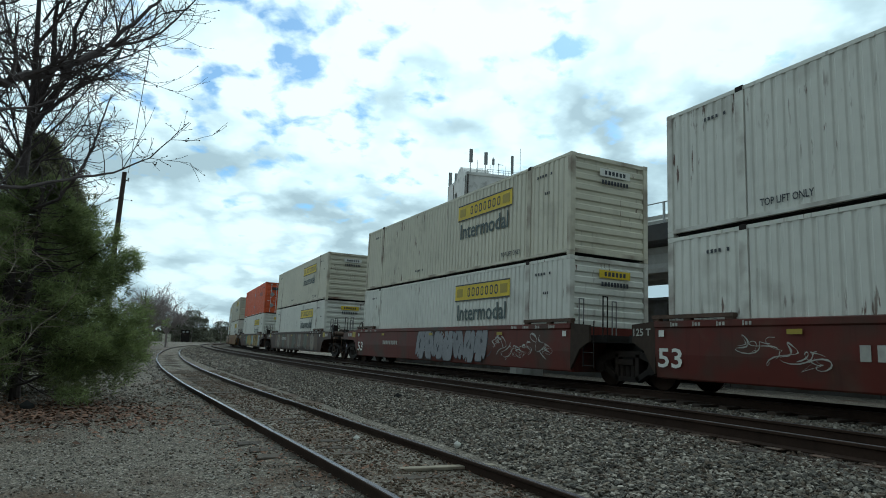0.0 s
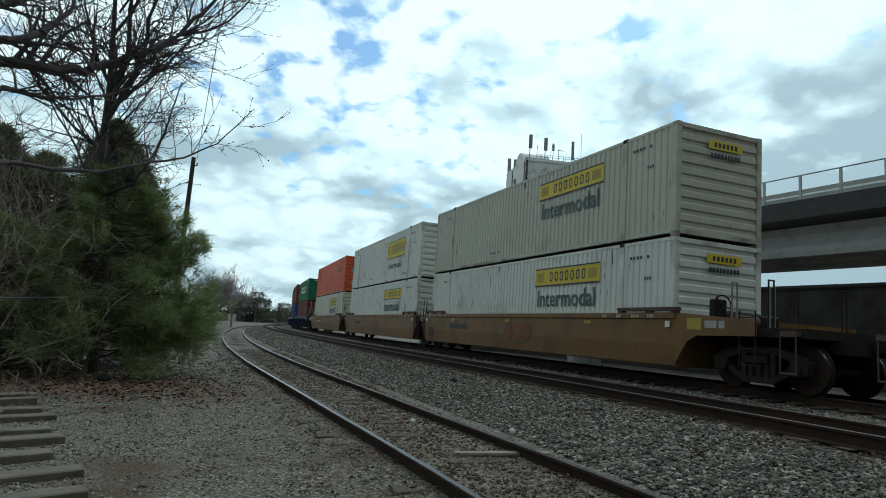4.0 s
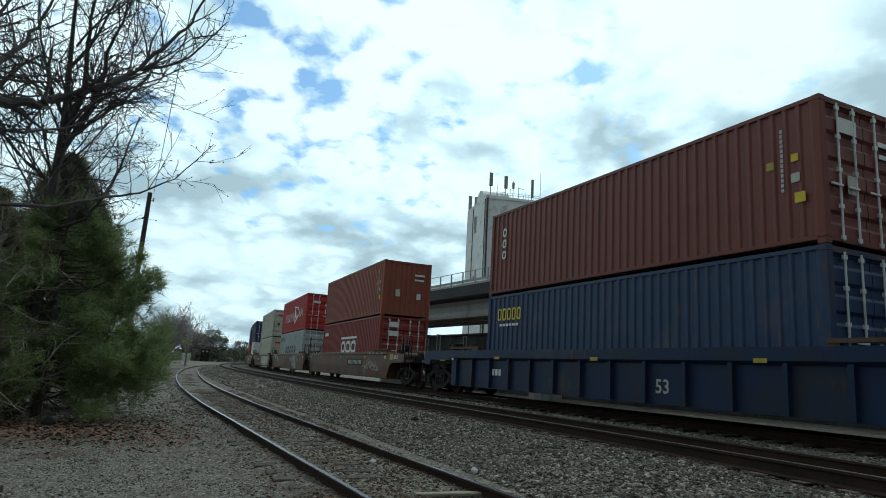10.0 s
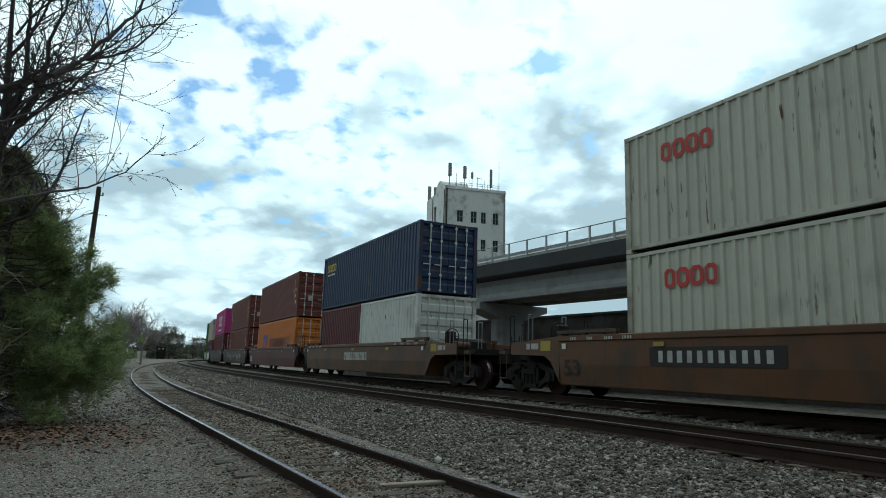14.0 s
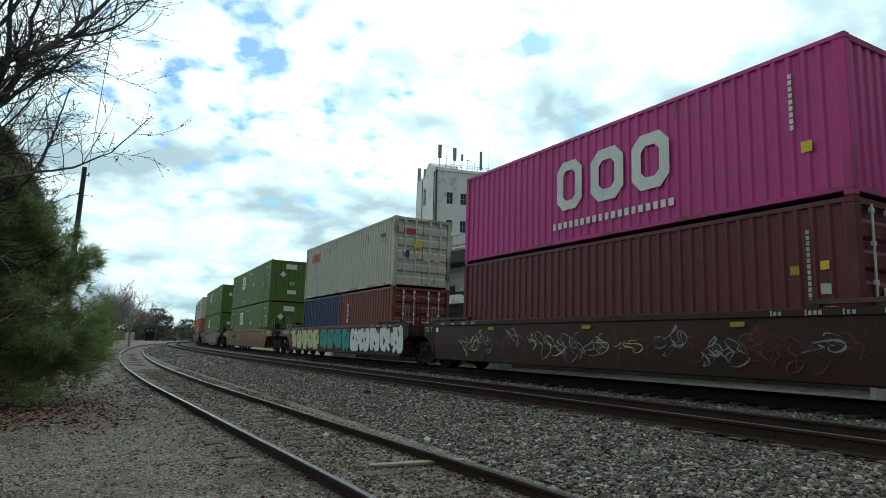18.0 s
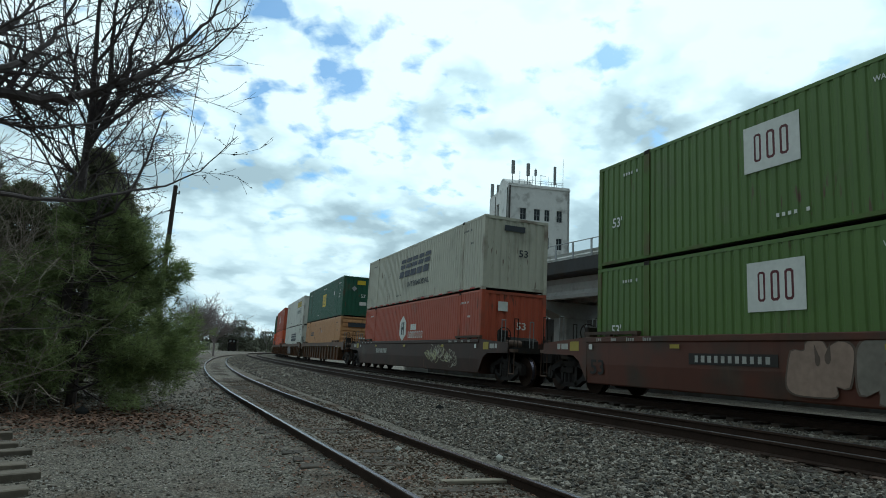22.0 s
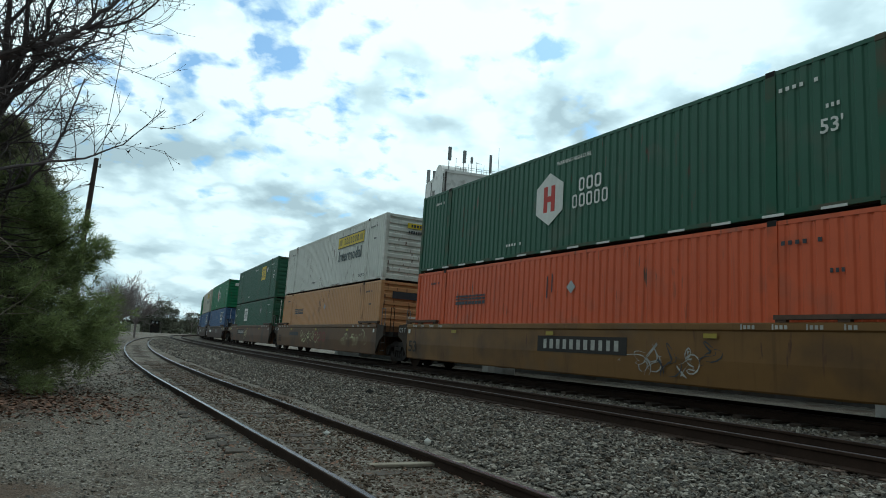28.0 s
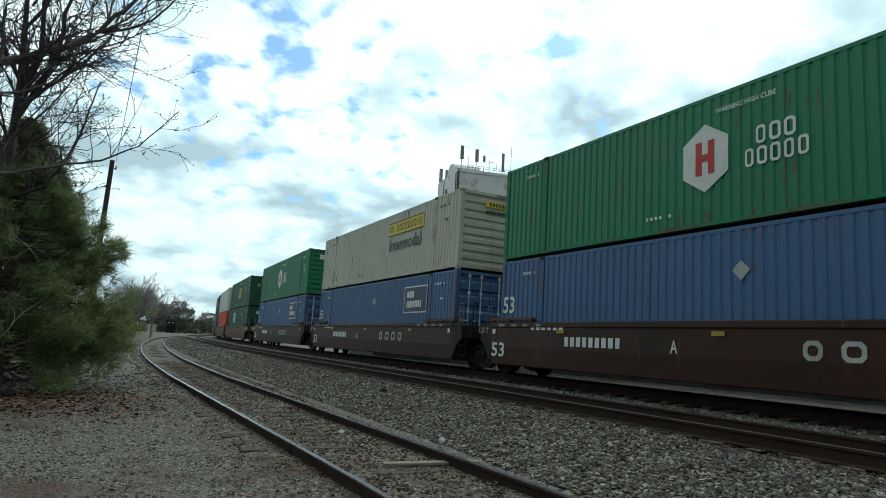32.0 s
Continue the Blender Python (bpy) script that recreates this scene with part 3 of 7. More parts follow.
# ---- tower ----
def tower():
    """Local frame: x along the front, y back from it."""
    a, b = Vector((2.04, 71.0, 0)), Vector((9.08, 72.9, 0))
    yaw = math.degrees(math.atan2(b.y - a.y, b.x - a.x))
    top = root("antenna_tower_building", "tall white painted concrete tower with small dark windows and roof antennas", "building", m=pose(a.x, a.y, 0, 0, 0, yaw))
    w, dep, h = 7.3, 8.0, 20.6
    rows = [(16.5 - 3.2 * i, 1.32) for i in range(5)]
    cols = [(1.4, 0.72), (3.05, 0.72), (4.3, 0.60), (5.75, 0.68)]

    def wall_with_holes(name, horizontal, u1, holes, turn):
        us = sorted({0.0, u1, *[q for u, uw, *_ in holes for q in (u, u + uw)]})
        zs = sorted({-0.9, h, *[q for _, _, z, zh in holes for q in (z, z + zh)]})
        bm = bmesh.new()
        t = 0.25
        for i in range(len(us) - 1):
            for j in range(len(zs) - 1):
                cu, cz = (us[i] + us[i + 1]) / 2, (zs[j] + zs[j + 1]) / 2
                if any(u < cu < u + uw and z < cz < z + zh for u, uw, z, zh in holes):
                    continue
                box(bm, us[i], us[i + 1], 0, t, zs[j], zs[j + 1])
        bmesh.ops.remove_doubles(bm, verts=bm.verts[:], dist=0.001)
        ob = part(name, bm, TOWER_PAINT, top)
        ob.matrix_basis = turn
        return ob

    holes = [(u, uw, z, zh) for u, uw in cols for z, zh in rows]
    wall_with_holes("front_wall", True, w, holes, pose(0, 0, 0))
    wall_with_holes("side_wall", True, dep, [(3.2, 1.0, 17.0, 2.0), (3.4, 0.8, 10.5, 1.3)], pose(0, dep, 0, 0, 0, -90))
    wall_with_holes("back_wall", True, w, [], pose(w, dep, 0, 0, 0, 180))
    wall_with_holes("far_side_wall", True, dep, [], pose(w, 0, 0, 0, 0, 90))
    bm = bmesh.new()
    box(bm, 0.26, w - 0.26, 0.26, dep - 0.26, h - 0.5, h - 0.2)
    part("roof", bm, CONCRETE, top)
    for u, uw in cols:
        for z, zh in rows:
            bm = bmesh.new()
            box(bm, u, u + uw, 0.14, 0.16, z, z + zh)
            pane = part("window", bm, GLASS_DARK, top)
            bm = bmesh.new()
            for q in (u, u + uw / 2 - 0.02, u + uw - 0.05):
                box(bm, q, q + 0.05, 0.10, 0.139, z, z + zh)
            box(bm, u, u + uw, 0.10, 0.138, z + zh / 2 - 0.02, z + zh / 2 + 0.02)
            part("window_frame", bm, STEEL_GREY, pane)
    bm = bmesh.new()
    box(bm, 0.245, 0.265, 3.7, 4.7, 17.0, 19.0)
    part("window", bm, GLASS_DARK, top)
    bm = bmesh.new()
    rod(bm, (0.12, -0.10, 0), (0.12, -0.10, h - 0.3), 0.09)
    part("downpipe", bm, DARK_CONCRETE, top)
    bm = bmesh.new()
    box(bm, -0.1, w + 0.06, -0.08, 0.0, h - 0.35, h - 0.2)
    part("cornice", bm, TOWER_PAINT, top)
    # arched roof housing over the side wall
    bm = bmesh.new()
    prism(bm, [(1.2 + 3.0 * (1 - math.cos(math.pi * i / 12)) / 2, h - 0.2 + 1.35 * math.sin(math.pi * i / 12)) for i in range(13)], 0.02, 3.2, "x")
    part("arched_housing", bm, TOWER_PAINT, top)
    bm = bmesh.new()
    for y in (0.35, 5.2):
        box(bm, -0.06, 0.02, y, y + 0.16, 2.0, h - 0.4)
    part("stain_strip", bm, DARK_CONCRETE, top)

    def panel(x, y, z, tall, wide=0.35):
        bm = bmesh.new()
        rod(bm, (x, y, h - 0.3), (x, y, z + tall), 0.05)
        mast = part("antenna_mast", bm, STEEL_GREY, top)
        bm = bmesh.new()
        box(bm, x - wide / 2, x + wide / 2, y - 0.28, y - 0.08, z, z + tall)
        bevel(bm, 0.04, 2)
        part("antenna_panel", bm, STEEL_GREY, mast)
    panel(0.55, 0.5, h + 1.2, 1.6, 0.4)
    panel(2.35, 0.5, h + 1.1, 1.5, 0.4)
    panel(5.55, 0.4, h + 0.3, 2.2, 0.3)
    for x, z in ((0.15, 0.5), (0.75, 0.3), (1.35, 0.5)):
        panel(x - 0.1, dep - 0.5 - x, h + z - 0.55, 1.75, 0.42)
    for x, z, r in ((3.35, 2.2, 0.03), (1.45, 1.7, 0.025), (4.0, 1.5, 0.03), (6.7, 3.6, 0.025), (3.0, 1.2, 0.02), (4.9, 1.3, 0.02)):
        bm = bmesh.new()
        rod(bm, (x, 0.6, h - 0.3), (x, 0.6, h + z), r, sides=6)
        if x == 3.35:
            rod(bm, (x, 0.6, h + 1.3), (x, 0.6, h + 2.0), 0.16)
        if x == 4.0:
            rod(bm, (x - 0.1, 0.6, h + 1.4), (x + 0.6, 0.6, h + 1.35), 0.03, sides=6)
        part("whip_antenna", bm, STEEL_GREY, top)
    for i in range(9):
        bm = bmesh.new()
        rod(bm, (1.2 + i * 0.65, 0.12, h - 0.2), (1.2 + i * 0.65, 0.12, h + 0.55), 0.025, sides=6)
        part("roof_rail_post", bm, STEEL_GREY, top)
    bm = bmesh.new()
    for z in (0.3, 0.54):
        rod(bm, (1.2, 0.12, h + z), (6.6, 0.12, h + z), 0.02, sides=6)
    part("roof_rail", bm, STEEL_GREY, top)


tower()



# ---- trees ----
class Wood:
    """Collects tapered limbs, twigs and buds into one mesh."""

    def __init__(self, seed):
        self.v, self.f, self.b, self.bf, self.rng = [], [], [], [], random.Random(seed)

    def tube(self, pts, r0, r1, sides=6):
        base = len(self.v)
        n = len(pts)
        for i, p in enumerate(pts):
            d = (pts[min(i + 1, n - 1)] - pts[max(i - 1, 0)]).normalized()
            a = d.orthogonal().normalized()
            b = d.cross(a)
            r = r0 + (r1 - r0) * i / (n - 1)
            for k in range(sides):
                t = 2 * math.pi * k / sides
                self.v.append(tuple(p + (a * math.cos(t) + b * math.sin(t)) * r))
        for i in range(n - 1):
            for k in range(sides):
                q, w = base + i * sides + k, base + i * sides + (k + 1) % sides
                self.f.append((q, w, w + sides, q + sides))

    def bud(self, p, d, size):
        base = len(self.v)
        a = d.orthogonal().normalized() * size * 0.28
        b = d.cross(a).normalized() * size * 0.28
        m = p + d * size * 0.5
        for q in (p, m + a, m + b, m - a, m - b, p + d * size):
            self.v.append(tuple(q))
        for i in range(4):
            self.f.append((base, base + 1 + i, base + 1 + (i + 1) % 4))
            self.f.append((base + 5, base + 1 + (i + 1) % 4, base + 1 + i))

    def grow(self, p, d, length, r, depth, rise=0.25, wander=0.28, buds=0.05):
        rng = self.rng
        n = max(3, int(length / 0.22)) if depth < 2 else max(4, int(length / 0.35))
        n = min(n, 9)
        pts, step = [p], length / n
        dirs = [d]
        for i in range(n):
            d = (d + Vector((rng.gauss(0, wander), rng.gauss(0, wander), rng.gauss(0, wander) + rise * 0.35)) * 0.45).normalized()
            p = p + d * step
            pts.append(p)
            dirs.append(d)
        self.tube(pts, r, max(r * 0.36, 0.0045), 6 if depth > 1 else (4 if depth == 1 else 3))
        if depth == 0:
            if buds:
                for i in range(1, len(pts)):
                    if rng.random() < 0.5:
                        self.bud(pts[i], (dirs[i] + Vector((rng.gauss(0, .5), rng.gauss(0, .5), rng.gauss(0, .5)))).normalized(), buds * rng.uniform(0.7, 1.4))
            return
        kids = {3: 7, 2: 6, 1: 5}.get(depth, 6)
        for k in range(kids):
            i = rng.randint(max(1, n // 4), n)
            side = dirs[i].orthogonal().normalized()
            side.rotate(Matrix.Rotation(rng.uniform(0, 6.28), 3, dirs[i]))
            nd = (dirs[i] * rng.uniform(0.5, 0.9) + side * rng.uniform(0.5, 0.9)).normalized()
            self.grow(pts[i], nd, length * rng.uniform(0.38, 0.62), max(r * 0.43, 0.0055), depth - 1, rise, wander, buds)

    def limb(self, pts, r0, r1, twigs, length, depth=1, buds=0.05):
        pts = [Vector(p) for p in pts]
        fine = []
        for i in range(len(pts) - 1):
            for k in range(4):
                q = pts[i].lerp(pts[i + 1], k / 4)
                fine.append(q + Vector((self.rng.gauss(0, 1), self.rng.gauss(0, 1), self.rng.gauss(0, 1))) * r0 * 0.18)
        fine.append(pts[-1])
        self.tube(fine, r0, r1, 7)
        for k in range(twigs):
            i = self.rng.randint(1, len(fine) - 2)
            d = (fine[i + 1] - fine[i - 1]).normalized()
            side = d.orthogonal().normalized()
            side.rotate(Matrix.Rotation(self.rng.uniform(0, 6.28), 3, d))
            t = i / len(fine)
            self.grow(fine[i], (d * 0.7 + side * 0.7 + Vector((0, 0, 0.25))).normalized(), length * self.rng.uniform(0.6, 1.2), (r0 + (r1 - r0) * t) * 0.5, depth, buds=buds)

    def made(self, name, mat):
        return quick(name, self.v, self.f, mat)


def hung(name, me, parent, label=""):
    ob = new(name, me)
    ob.parent = parent
    return tagged(ob, label) if label else ob


def bare_tree():
    top = root("bare_tree", "leafless grey tree with budding twigs behind young conifers", "tree", m=pose(-9.85, 14.47, -0.6))
    off = Vector((-9.85, 14.47, -0.6))

    def at(*pts):
        return [Vector(p) - off for p in pts]
    w = Wood(4)
    w.tube(at((-9.8, 14.5, -0.7), (-9.82, 14.48, 2.0), (-9.82, 14.48, 4.0), (-9.84, 14.47, 5.2), (-9.85, 14.47, 6.3)), 0.115, 0.075, 10)
    w.tube(at((-9.85, 14.47, 6.3), (-9.91, 14.42, 7.65), (-9.97, 14.38, 8.8), (-10.0, 14.3, 11.0)), 0.075, 0.028, 8)
    hung("trunk", w.made("trunk", BARK), top)
    n_ = [50]

    def limb(parent, pts, *rest):
        n_[0] += 1
        w = Wood(n_[0])
        w.limb(at(*pts), *rest)
        hung("branch", w.made("branch", BARK), parent)

    limb(top, ((-9.85, 14.47, 5.6), (-9.55, 14.58, 6.89), (-9.55, 14.51, 7.7), (-9.57, 14.41, 8.8), (-9.5, 14.4, 10.4)), 0.085, 0.02, 11, 1.5, 2)
    limb(top, ((-9.84, 14.47, 5.3), (-9.51, 14.57, 6.13), (-9.17, 14.63, 7.15), (-9.08, 14.53, 8.03), (-8.82, 14.53, 8.9), (-8.6, 14.4, 10.0)), 0.075, 0.018, 11, 1.4, 2)
    limb(top, ((-9.84, 14.47, 5.0), (-9.5, 14.1, 5.51), (-8.98, 14.29, 6.18), (-8.48, 14.44, 6.71), (-8.03, 14.56, 7.38), (-7.81, 14.54, 8.07)), 0.058, 0.014, 11, 1.2, 2)
    limb(top, ((-9.84, 14.47, 3.4), (-8.6, 13.9, 3.7), (-8.18, 13.75, 4.14), (-7.95, 13.89, 4.92), (-7.87, 13.93, 5.5), (-7.75, 14.0, 6.18)), 0.045, 0.012, 14, 0.9, 1)
    limb(top, ((-9.84, 14.47, 6.2), (-10.2, 14.3, 7.0), (-10.6, 14.2, 8.2), (-10.9, 14.2, 9.8)), 0.05, 0.012, 10, 1.5, 2)
    limb(top, ((-9.84, 14.47, 4.6), (-10.6, 14.2, 5.2), (-11.5, 14.0, 6.2), (-12.3, 13.8, 7.6)), 0.05, 0.012, 10, 1.5, 2)
    for q in range(13):
        w = Wood(70 + q)
        a, z = w.rng.uniform(-0.6, 2.6), w.rng.uniform(3.6, 9.0)
        w.grow(Vector((0, 0, z)), Vector((math.cos(a) * 0.75, -math.sin(a) * 0.4, 0.75)).normalized(), w.rng.uniform(2.0, 3.2), 0.03, 2, 0.45, 0.22)
        hung("branch", w.made("branch", BARK), top)
    for q in range(10):
        w = Wood(120 + q)
        a, z = w.rng.uniform(-0.5, 1.9), w.rng.uniform(3.4, 6.4)
        w.grow(Vector((w.rng.uniform(0, 0.5), 0, z)), Vector((math.cos(a) * 0.95, -math.sin(a) * 0.4, 0.4)).normalized(), w.rng.uniform(1.3, 2.1), 0.022, 2, 0.3, 0.3)
        hung("branch", w.made("branch", BARK), top)
    limb(top, ((-9.9, 14.47, 7.6), (-9.4, 14.5, 8.4), (-9.0, 14.5, 9.6), (-8.8, 14.4, 10.8)), 0.04, 0.01, 8, 1.3, 2)
    top2 = root("overhanging_tree", "bare tree with thick dark limbs reaching over the path", "tree", m=pose(-7.6, 5.4, -0.7))
    off = Vector((-7.6, 5.4, -0.7))
    w = Wood(7)
    w.tube(at((-7.6, 5.4, -0.8), (-7.55, 5.4, 1.5), (-7.5, 5.45, 3.0), (-7.6, 5.5, 5.0), (-7.7, 5.6, 8.0)), 0.22, 0.08, 10)
    hung("trunk", w.made("trunk", BARK), top2)
    limb(top2, ((-7.5, 5.45, 2.8), (-5.66, 6.34, 3.4), (-5.42, 6.83, 3.52), (-5.21, 7.13, 3.63), (-5.06, 7.38, 3.82), (-4.89, 7.62, 4.05), (-4.68, 7.88, 4.34), (-4.56, 8.08, 4.57), (-4.33, 8.33, 5.12), (-4.16, 8.54, 5.53), (-4.0, 8.7, 6.3)), 0.075, 0.012, 26, 0.8, 1, 0.022)
    limb(top2, ((-4.52, 8.01, 4.53), (-4.32, 8.24, 4.69), (-4.1, 8.46, 4.94), (-3.95, 8.64, 5.29), (-3.76, 8.83, 5.73)), 0.022, 0.008, 10, 0.45, 1, 0.02)
    limb(top2, ((-7.5, 5.45, 3.0), (-5.35, 5.95, 3.45), (-5.26, 6.22, 3.6), (-5.23, 6.45, 3.82), (-5.19, 6.67, 4.13), (-5.16, 6.88, 4.58), (-5.1, 7.1, 5.4)), 0.060, 0.010, 18, 0.8, 1, 0.022)
    limb(top2, ((-7.5, 5.45, 3.3), (-5.05, 5.55, 3.63), (-5.01, 5.71, 3.73), (-5.0, 5.86, 3.89), (-5.0, 5.99, 4.07), (-4.9, 6.3, 4.8)), 0.052, 0.010, 14, 0.7, 1, 0.022)
    limb(top2, ((-7.5, 5.45, 2.4), (-5.69, 6.45, 3.12), (-5.80, 6.82, 3.24), (-5.81, 7.26, 3.31), (-5.76, 7.74, 3.48), (-5.61, 8.28, 3.75), (-5.3, 8.8, 4.2)), 0.042, 0.009, 20, 0.7, 1, 0.022)
    limb(top2, ((-7.5, 5.45, 2.0), (-8.42, 9.91, 3.11), (-8.2, 10.72, 3.21), (-7.82, 11.61, 3.4), (-7.42, 12.46, 3.82), (-7.09, 13.22, 4.14), (-6.71, 13.97, 4.72), (-6.23, 14.74, 5.84)), 0.05, 0.009, 22, 0.9, 1)
    limb(top2, ((-7.55, 5.4, 0.6), (-7.44, 9.42, 0.85), (-7.27, 10.17, 0.9), (-7.14, 10.86, 0.97)), 0.016, 0.004, 8, 0.5, 1)


bare_tree()


def needle_mesh(name, tufts, mat, seed, length, width, count):
    """Tufts of thin needles; tufts: (place, outward direction, size)."""
    rng = np.random.RandomState(seed)
    V, F = [], []
    for p, d, s in tufts:
        d = np.array(d) / (np.linalg.norm(d) + 1e-6)
        g = rng.normal(size=(count, 3)) * 0.75 + d * 0.85
        g /= np.linalg.norm(g, axis=1)[:, None]
        side = np.cross(g, rng.normal(size=(count, 3)))
        side /= np.linalg.norm(side, axis=1)[:, None]
        root_ = np.array(p) + rng.normal(size=(count, 3)) * 0.05 * s
        ln = length * s * rng.uniform(0.6, 1.15, (count, 1))
        V.append(np.stack([root_ - side * width * s / 2, root_ + side * width * s / 2, root_ + g * ln + np.array([0, 0, -0.02])], 1).reshape(-1, 3))
    V = np.concatenate(V)
    F = np.arange(len(V)).reshape(-1, 3)
    return quick(name, V.tolist(), F.tolist(), mat)


def conifer(name, label, place, height, radius, mat, seed, tufts, low=0.0, shape=1.0, length=0.2, width=0.013, count=34, skew=(0, 0), inner=0.35, loose=0.13):
    rng = random.Random(seed)
    top = root(name, label, "tree", m=pose(*place))
    w = Wood(seed)
    w.tube([Vector((0, 0, -0.2)), Vector((0.02, 0, height * 0.4)), Vector((0, 0.03, height * 0.95))], 0.09 + height * 0.006, 0.02, 8)
    hung("trunk", w.made("trunk", BARK), top)
    w = Wood(seed + 1)
    places = []
    n = int(tufts / 14)
    for i in range(n):
        h = low + (height - low) * (i + rng.random()) / n
        reach = radius * max(0.06, (1 - (h - low) / (height - low)) ** shape) * rng.uniform(0.72, 1.1)
        a = rng.uniform(0, 6.28)
        d = Vector((math.cos(a), math.sin(a), rng.uniform(-0.10, 0.35)))
        start = Vector((0, 0, h))
        tip = start + d * reach + Vector((skew[0], skew[1], 0)) * (1 - h / height)
        mid = start.lerp(tip, 0.5) + Vector((0, 0, -0.08 * reach))
        w.tube([start, mid, tip], 0.022, 0.006, 4)
        for k in range(14):
            t = rng.uniform(inner, 1.05)
            q = start.lerp(mid, t * 2) if t < 0.5 else mid.lerp(tip, t * 2 - 1)
            j = loose * reach + 0.05
            q = q + Vector((rng.gauss(0, j), rng.gauss(0, j), rng.gauss(0, j * 0.8)))
            if q.z < 0.02:
                continue
            places.append((tuple(q), (d.x, d.y, d.z + 0.35), rng.uniform(0.75, 1.3)))
    hung("branchwork", w.made("branchwork", BARK), top)
    hung("foliage", needle_mesh("foliage", places, mat, seed, length, width, count), top)
    return top


conifer("cedar_tree", "dark green cedar with a dense cone-shaped crown", (-11.15, 17.1, -0.7), 6.75, 2.35, CEDAR, 21, 3900, 0.2, 0.58, 0.17, 0.022, 30)
conifer("cedar_tree", "dark green cedar with a dense cone-shaped crown", (-15.2, 17.6, -0.7), 6.7, 2.2, CEDAR, 22, 2400, 0.2, 0.62, 0.19, 0.026, 30)
conifer("cedar_tree", "dull green cedar crowded between two taller ones", (-13.1, 16.9, -0.7), 5.7, 2.6, CEDAR, 26, 2400, 0.2, 0.6, 0.18, 0.024, 30)
conifer("cedar_tree", "low dark cedar among scrub at the path's edge", (-12.6, 13.6, -0.7), 4.2, 2.2, CEDAR, 25, 1400, 0.7, 0.6, 0.18, 0.024, 30)
conifer("pine_tree", "bushy young green pine with long needles beside the gravel path", (-9.45, 14.6, -0.72), 4.9, 2.4, NEEDLE, 23, 1600, 0.45, 0.55, 0.25, 0.016, 29, (0.45, -0.1), 0.62, 0.045)
conifer("pine_tree", "small bushy green pine sapling with long needles", (-10.4, 12.6, -0.72), 3.2, 1.5, NEEDLE, 24, 420, 0.5, 0.6, 0.25, 0.015, 44, (0, 0), 0.6, 0.05)


def bare_shrub(place, stems, height, seed):
    """Thin leafless stems fanning out of one root."""
    top = root("bare_shrub", "leafless grey-brown brushy shrub in front of the conifers", "shrub", "bare shrubs", m=pose(*place))
    rng = random.Random(seed)
    for k in range(stems):
        w = Wood(seed + k)
        a = rng.uniform(0, 6.28)
        w.grow(Vector((rng.gauss(0, 0.15), rng.gauss(0, 0.15), -0.1)), Vector((math.cos(a) * 0.5, math.sin(a) * 0.5, 1.0)).normalized(), height * rng.uniform(0.6, 1.0), 0.014, 2, 0.15, 0.35, 0)
        hung("stem", w.made("stem", TWIG), top)


bare_shrub((-9.7, 11.3, -0.72), 7, 3.0, 300)
bare_shrub((-11.7, 12.4, -0.72), 8, 5.0, 360)
bare_shrub((-12.8, 12.2, -0.72), 10, 6.0, 380)
bare_shrub((-10.9, 10.4, -0.72), 6, 3.6, 400)
bare_shrub((-14.0, 14.0, -0.72), 10, 7.0, 420)
bare_shrub((-8.9, 12.4, -0.72), 4, 1.9, 320)
bare_shrub((-10.9, 11.6, -0.72), 6, 3.8, 340)
bare_shrub((-12.1, 11.2, -0.72), 9, 5.2, 440)
bare_shrub((-11.4, 13.4, -0.72), 8, 5.0, 460)
bare_shrub((-13.4, 13.0, -0.72), 9, 5.6, 480)


def pine_bough():
    """The long bough that reaches out over the path."""
    top = root("pine_bough", "drooping pine bough with long green needle tufts", "tree", m=pose(-8.78, 13.85, -0.3))
    off = Vector((-8.5, 13.85, -0.3))
    w = Wood(31)
    rng = random.Random(31)
    path = [Vector(p) - off for p in ((-9.24, 13.67, -0.5), (-8.5, 13.85, -0.3), (-7.91, 13.91, -0.01), (-7.28, 13.97, 0.57), (-7.09, 13.78, 0.89))]
    w.tube(path, 0.035, 0.012, 6)
    for a, b in (((-8.9, 14.8, 0.9), (-7.2, 14.85, 2.45)), ((-8.9, 14.8, 2.0), (-7.45, 14.8, 2.9)), ((-8.9, 14.7, 0.2), (-6.8, 15.0, 0.8))):
        w.tube([Vector(a) - off, (Vector(a).lerp(Vector(b), 0.5) - off) + Vector((0, 0, -0.1)), Vector(b) - off], 0.025, 0.008, 5)
    hung("branchwork", w.made("branchwork", BARK), top)
    tufts = []
    for c, n, sp in (((-7.2, 14.85, 2.45), 42, 0.16), ((-7.4, 14.85, 2.15), 34, 0.2), ((-7.5, 14.8, 3.1), 12, 0.12), ((-6.95, 14.9, 0.9), 90, 0.3), ((-7.2, 14.7, 0.3), 80, 0.32), ((-7.2, 14.2, 0.7), 60, 0.3), ((-7.7, 14.2, 0.0), 70, 0.32)):
        for _ in range(n):
            q = Vector(c) - off + Vector((rng.gauss(0, sp), rng.gauss(0, sp), rng.gauss(0, sp)))
            tufts.append((tuple(q), (rng.uniform(0.1, 0.8), rng.uniform(-0.6, 0.3), rng.uniform(0.1, 0.8)), rng.uniform(0.8, 1.2)))
    hung("foliage", needle_mesh("foliage", tufts, NEEDLE, 32, 0.25, 0.013, 38), top)


pine_bough()


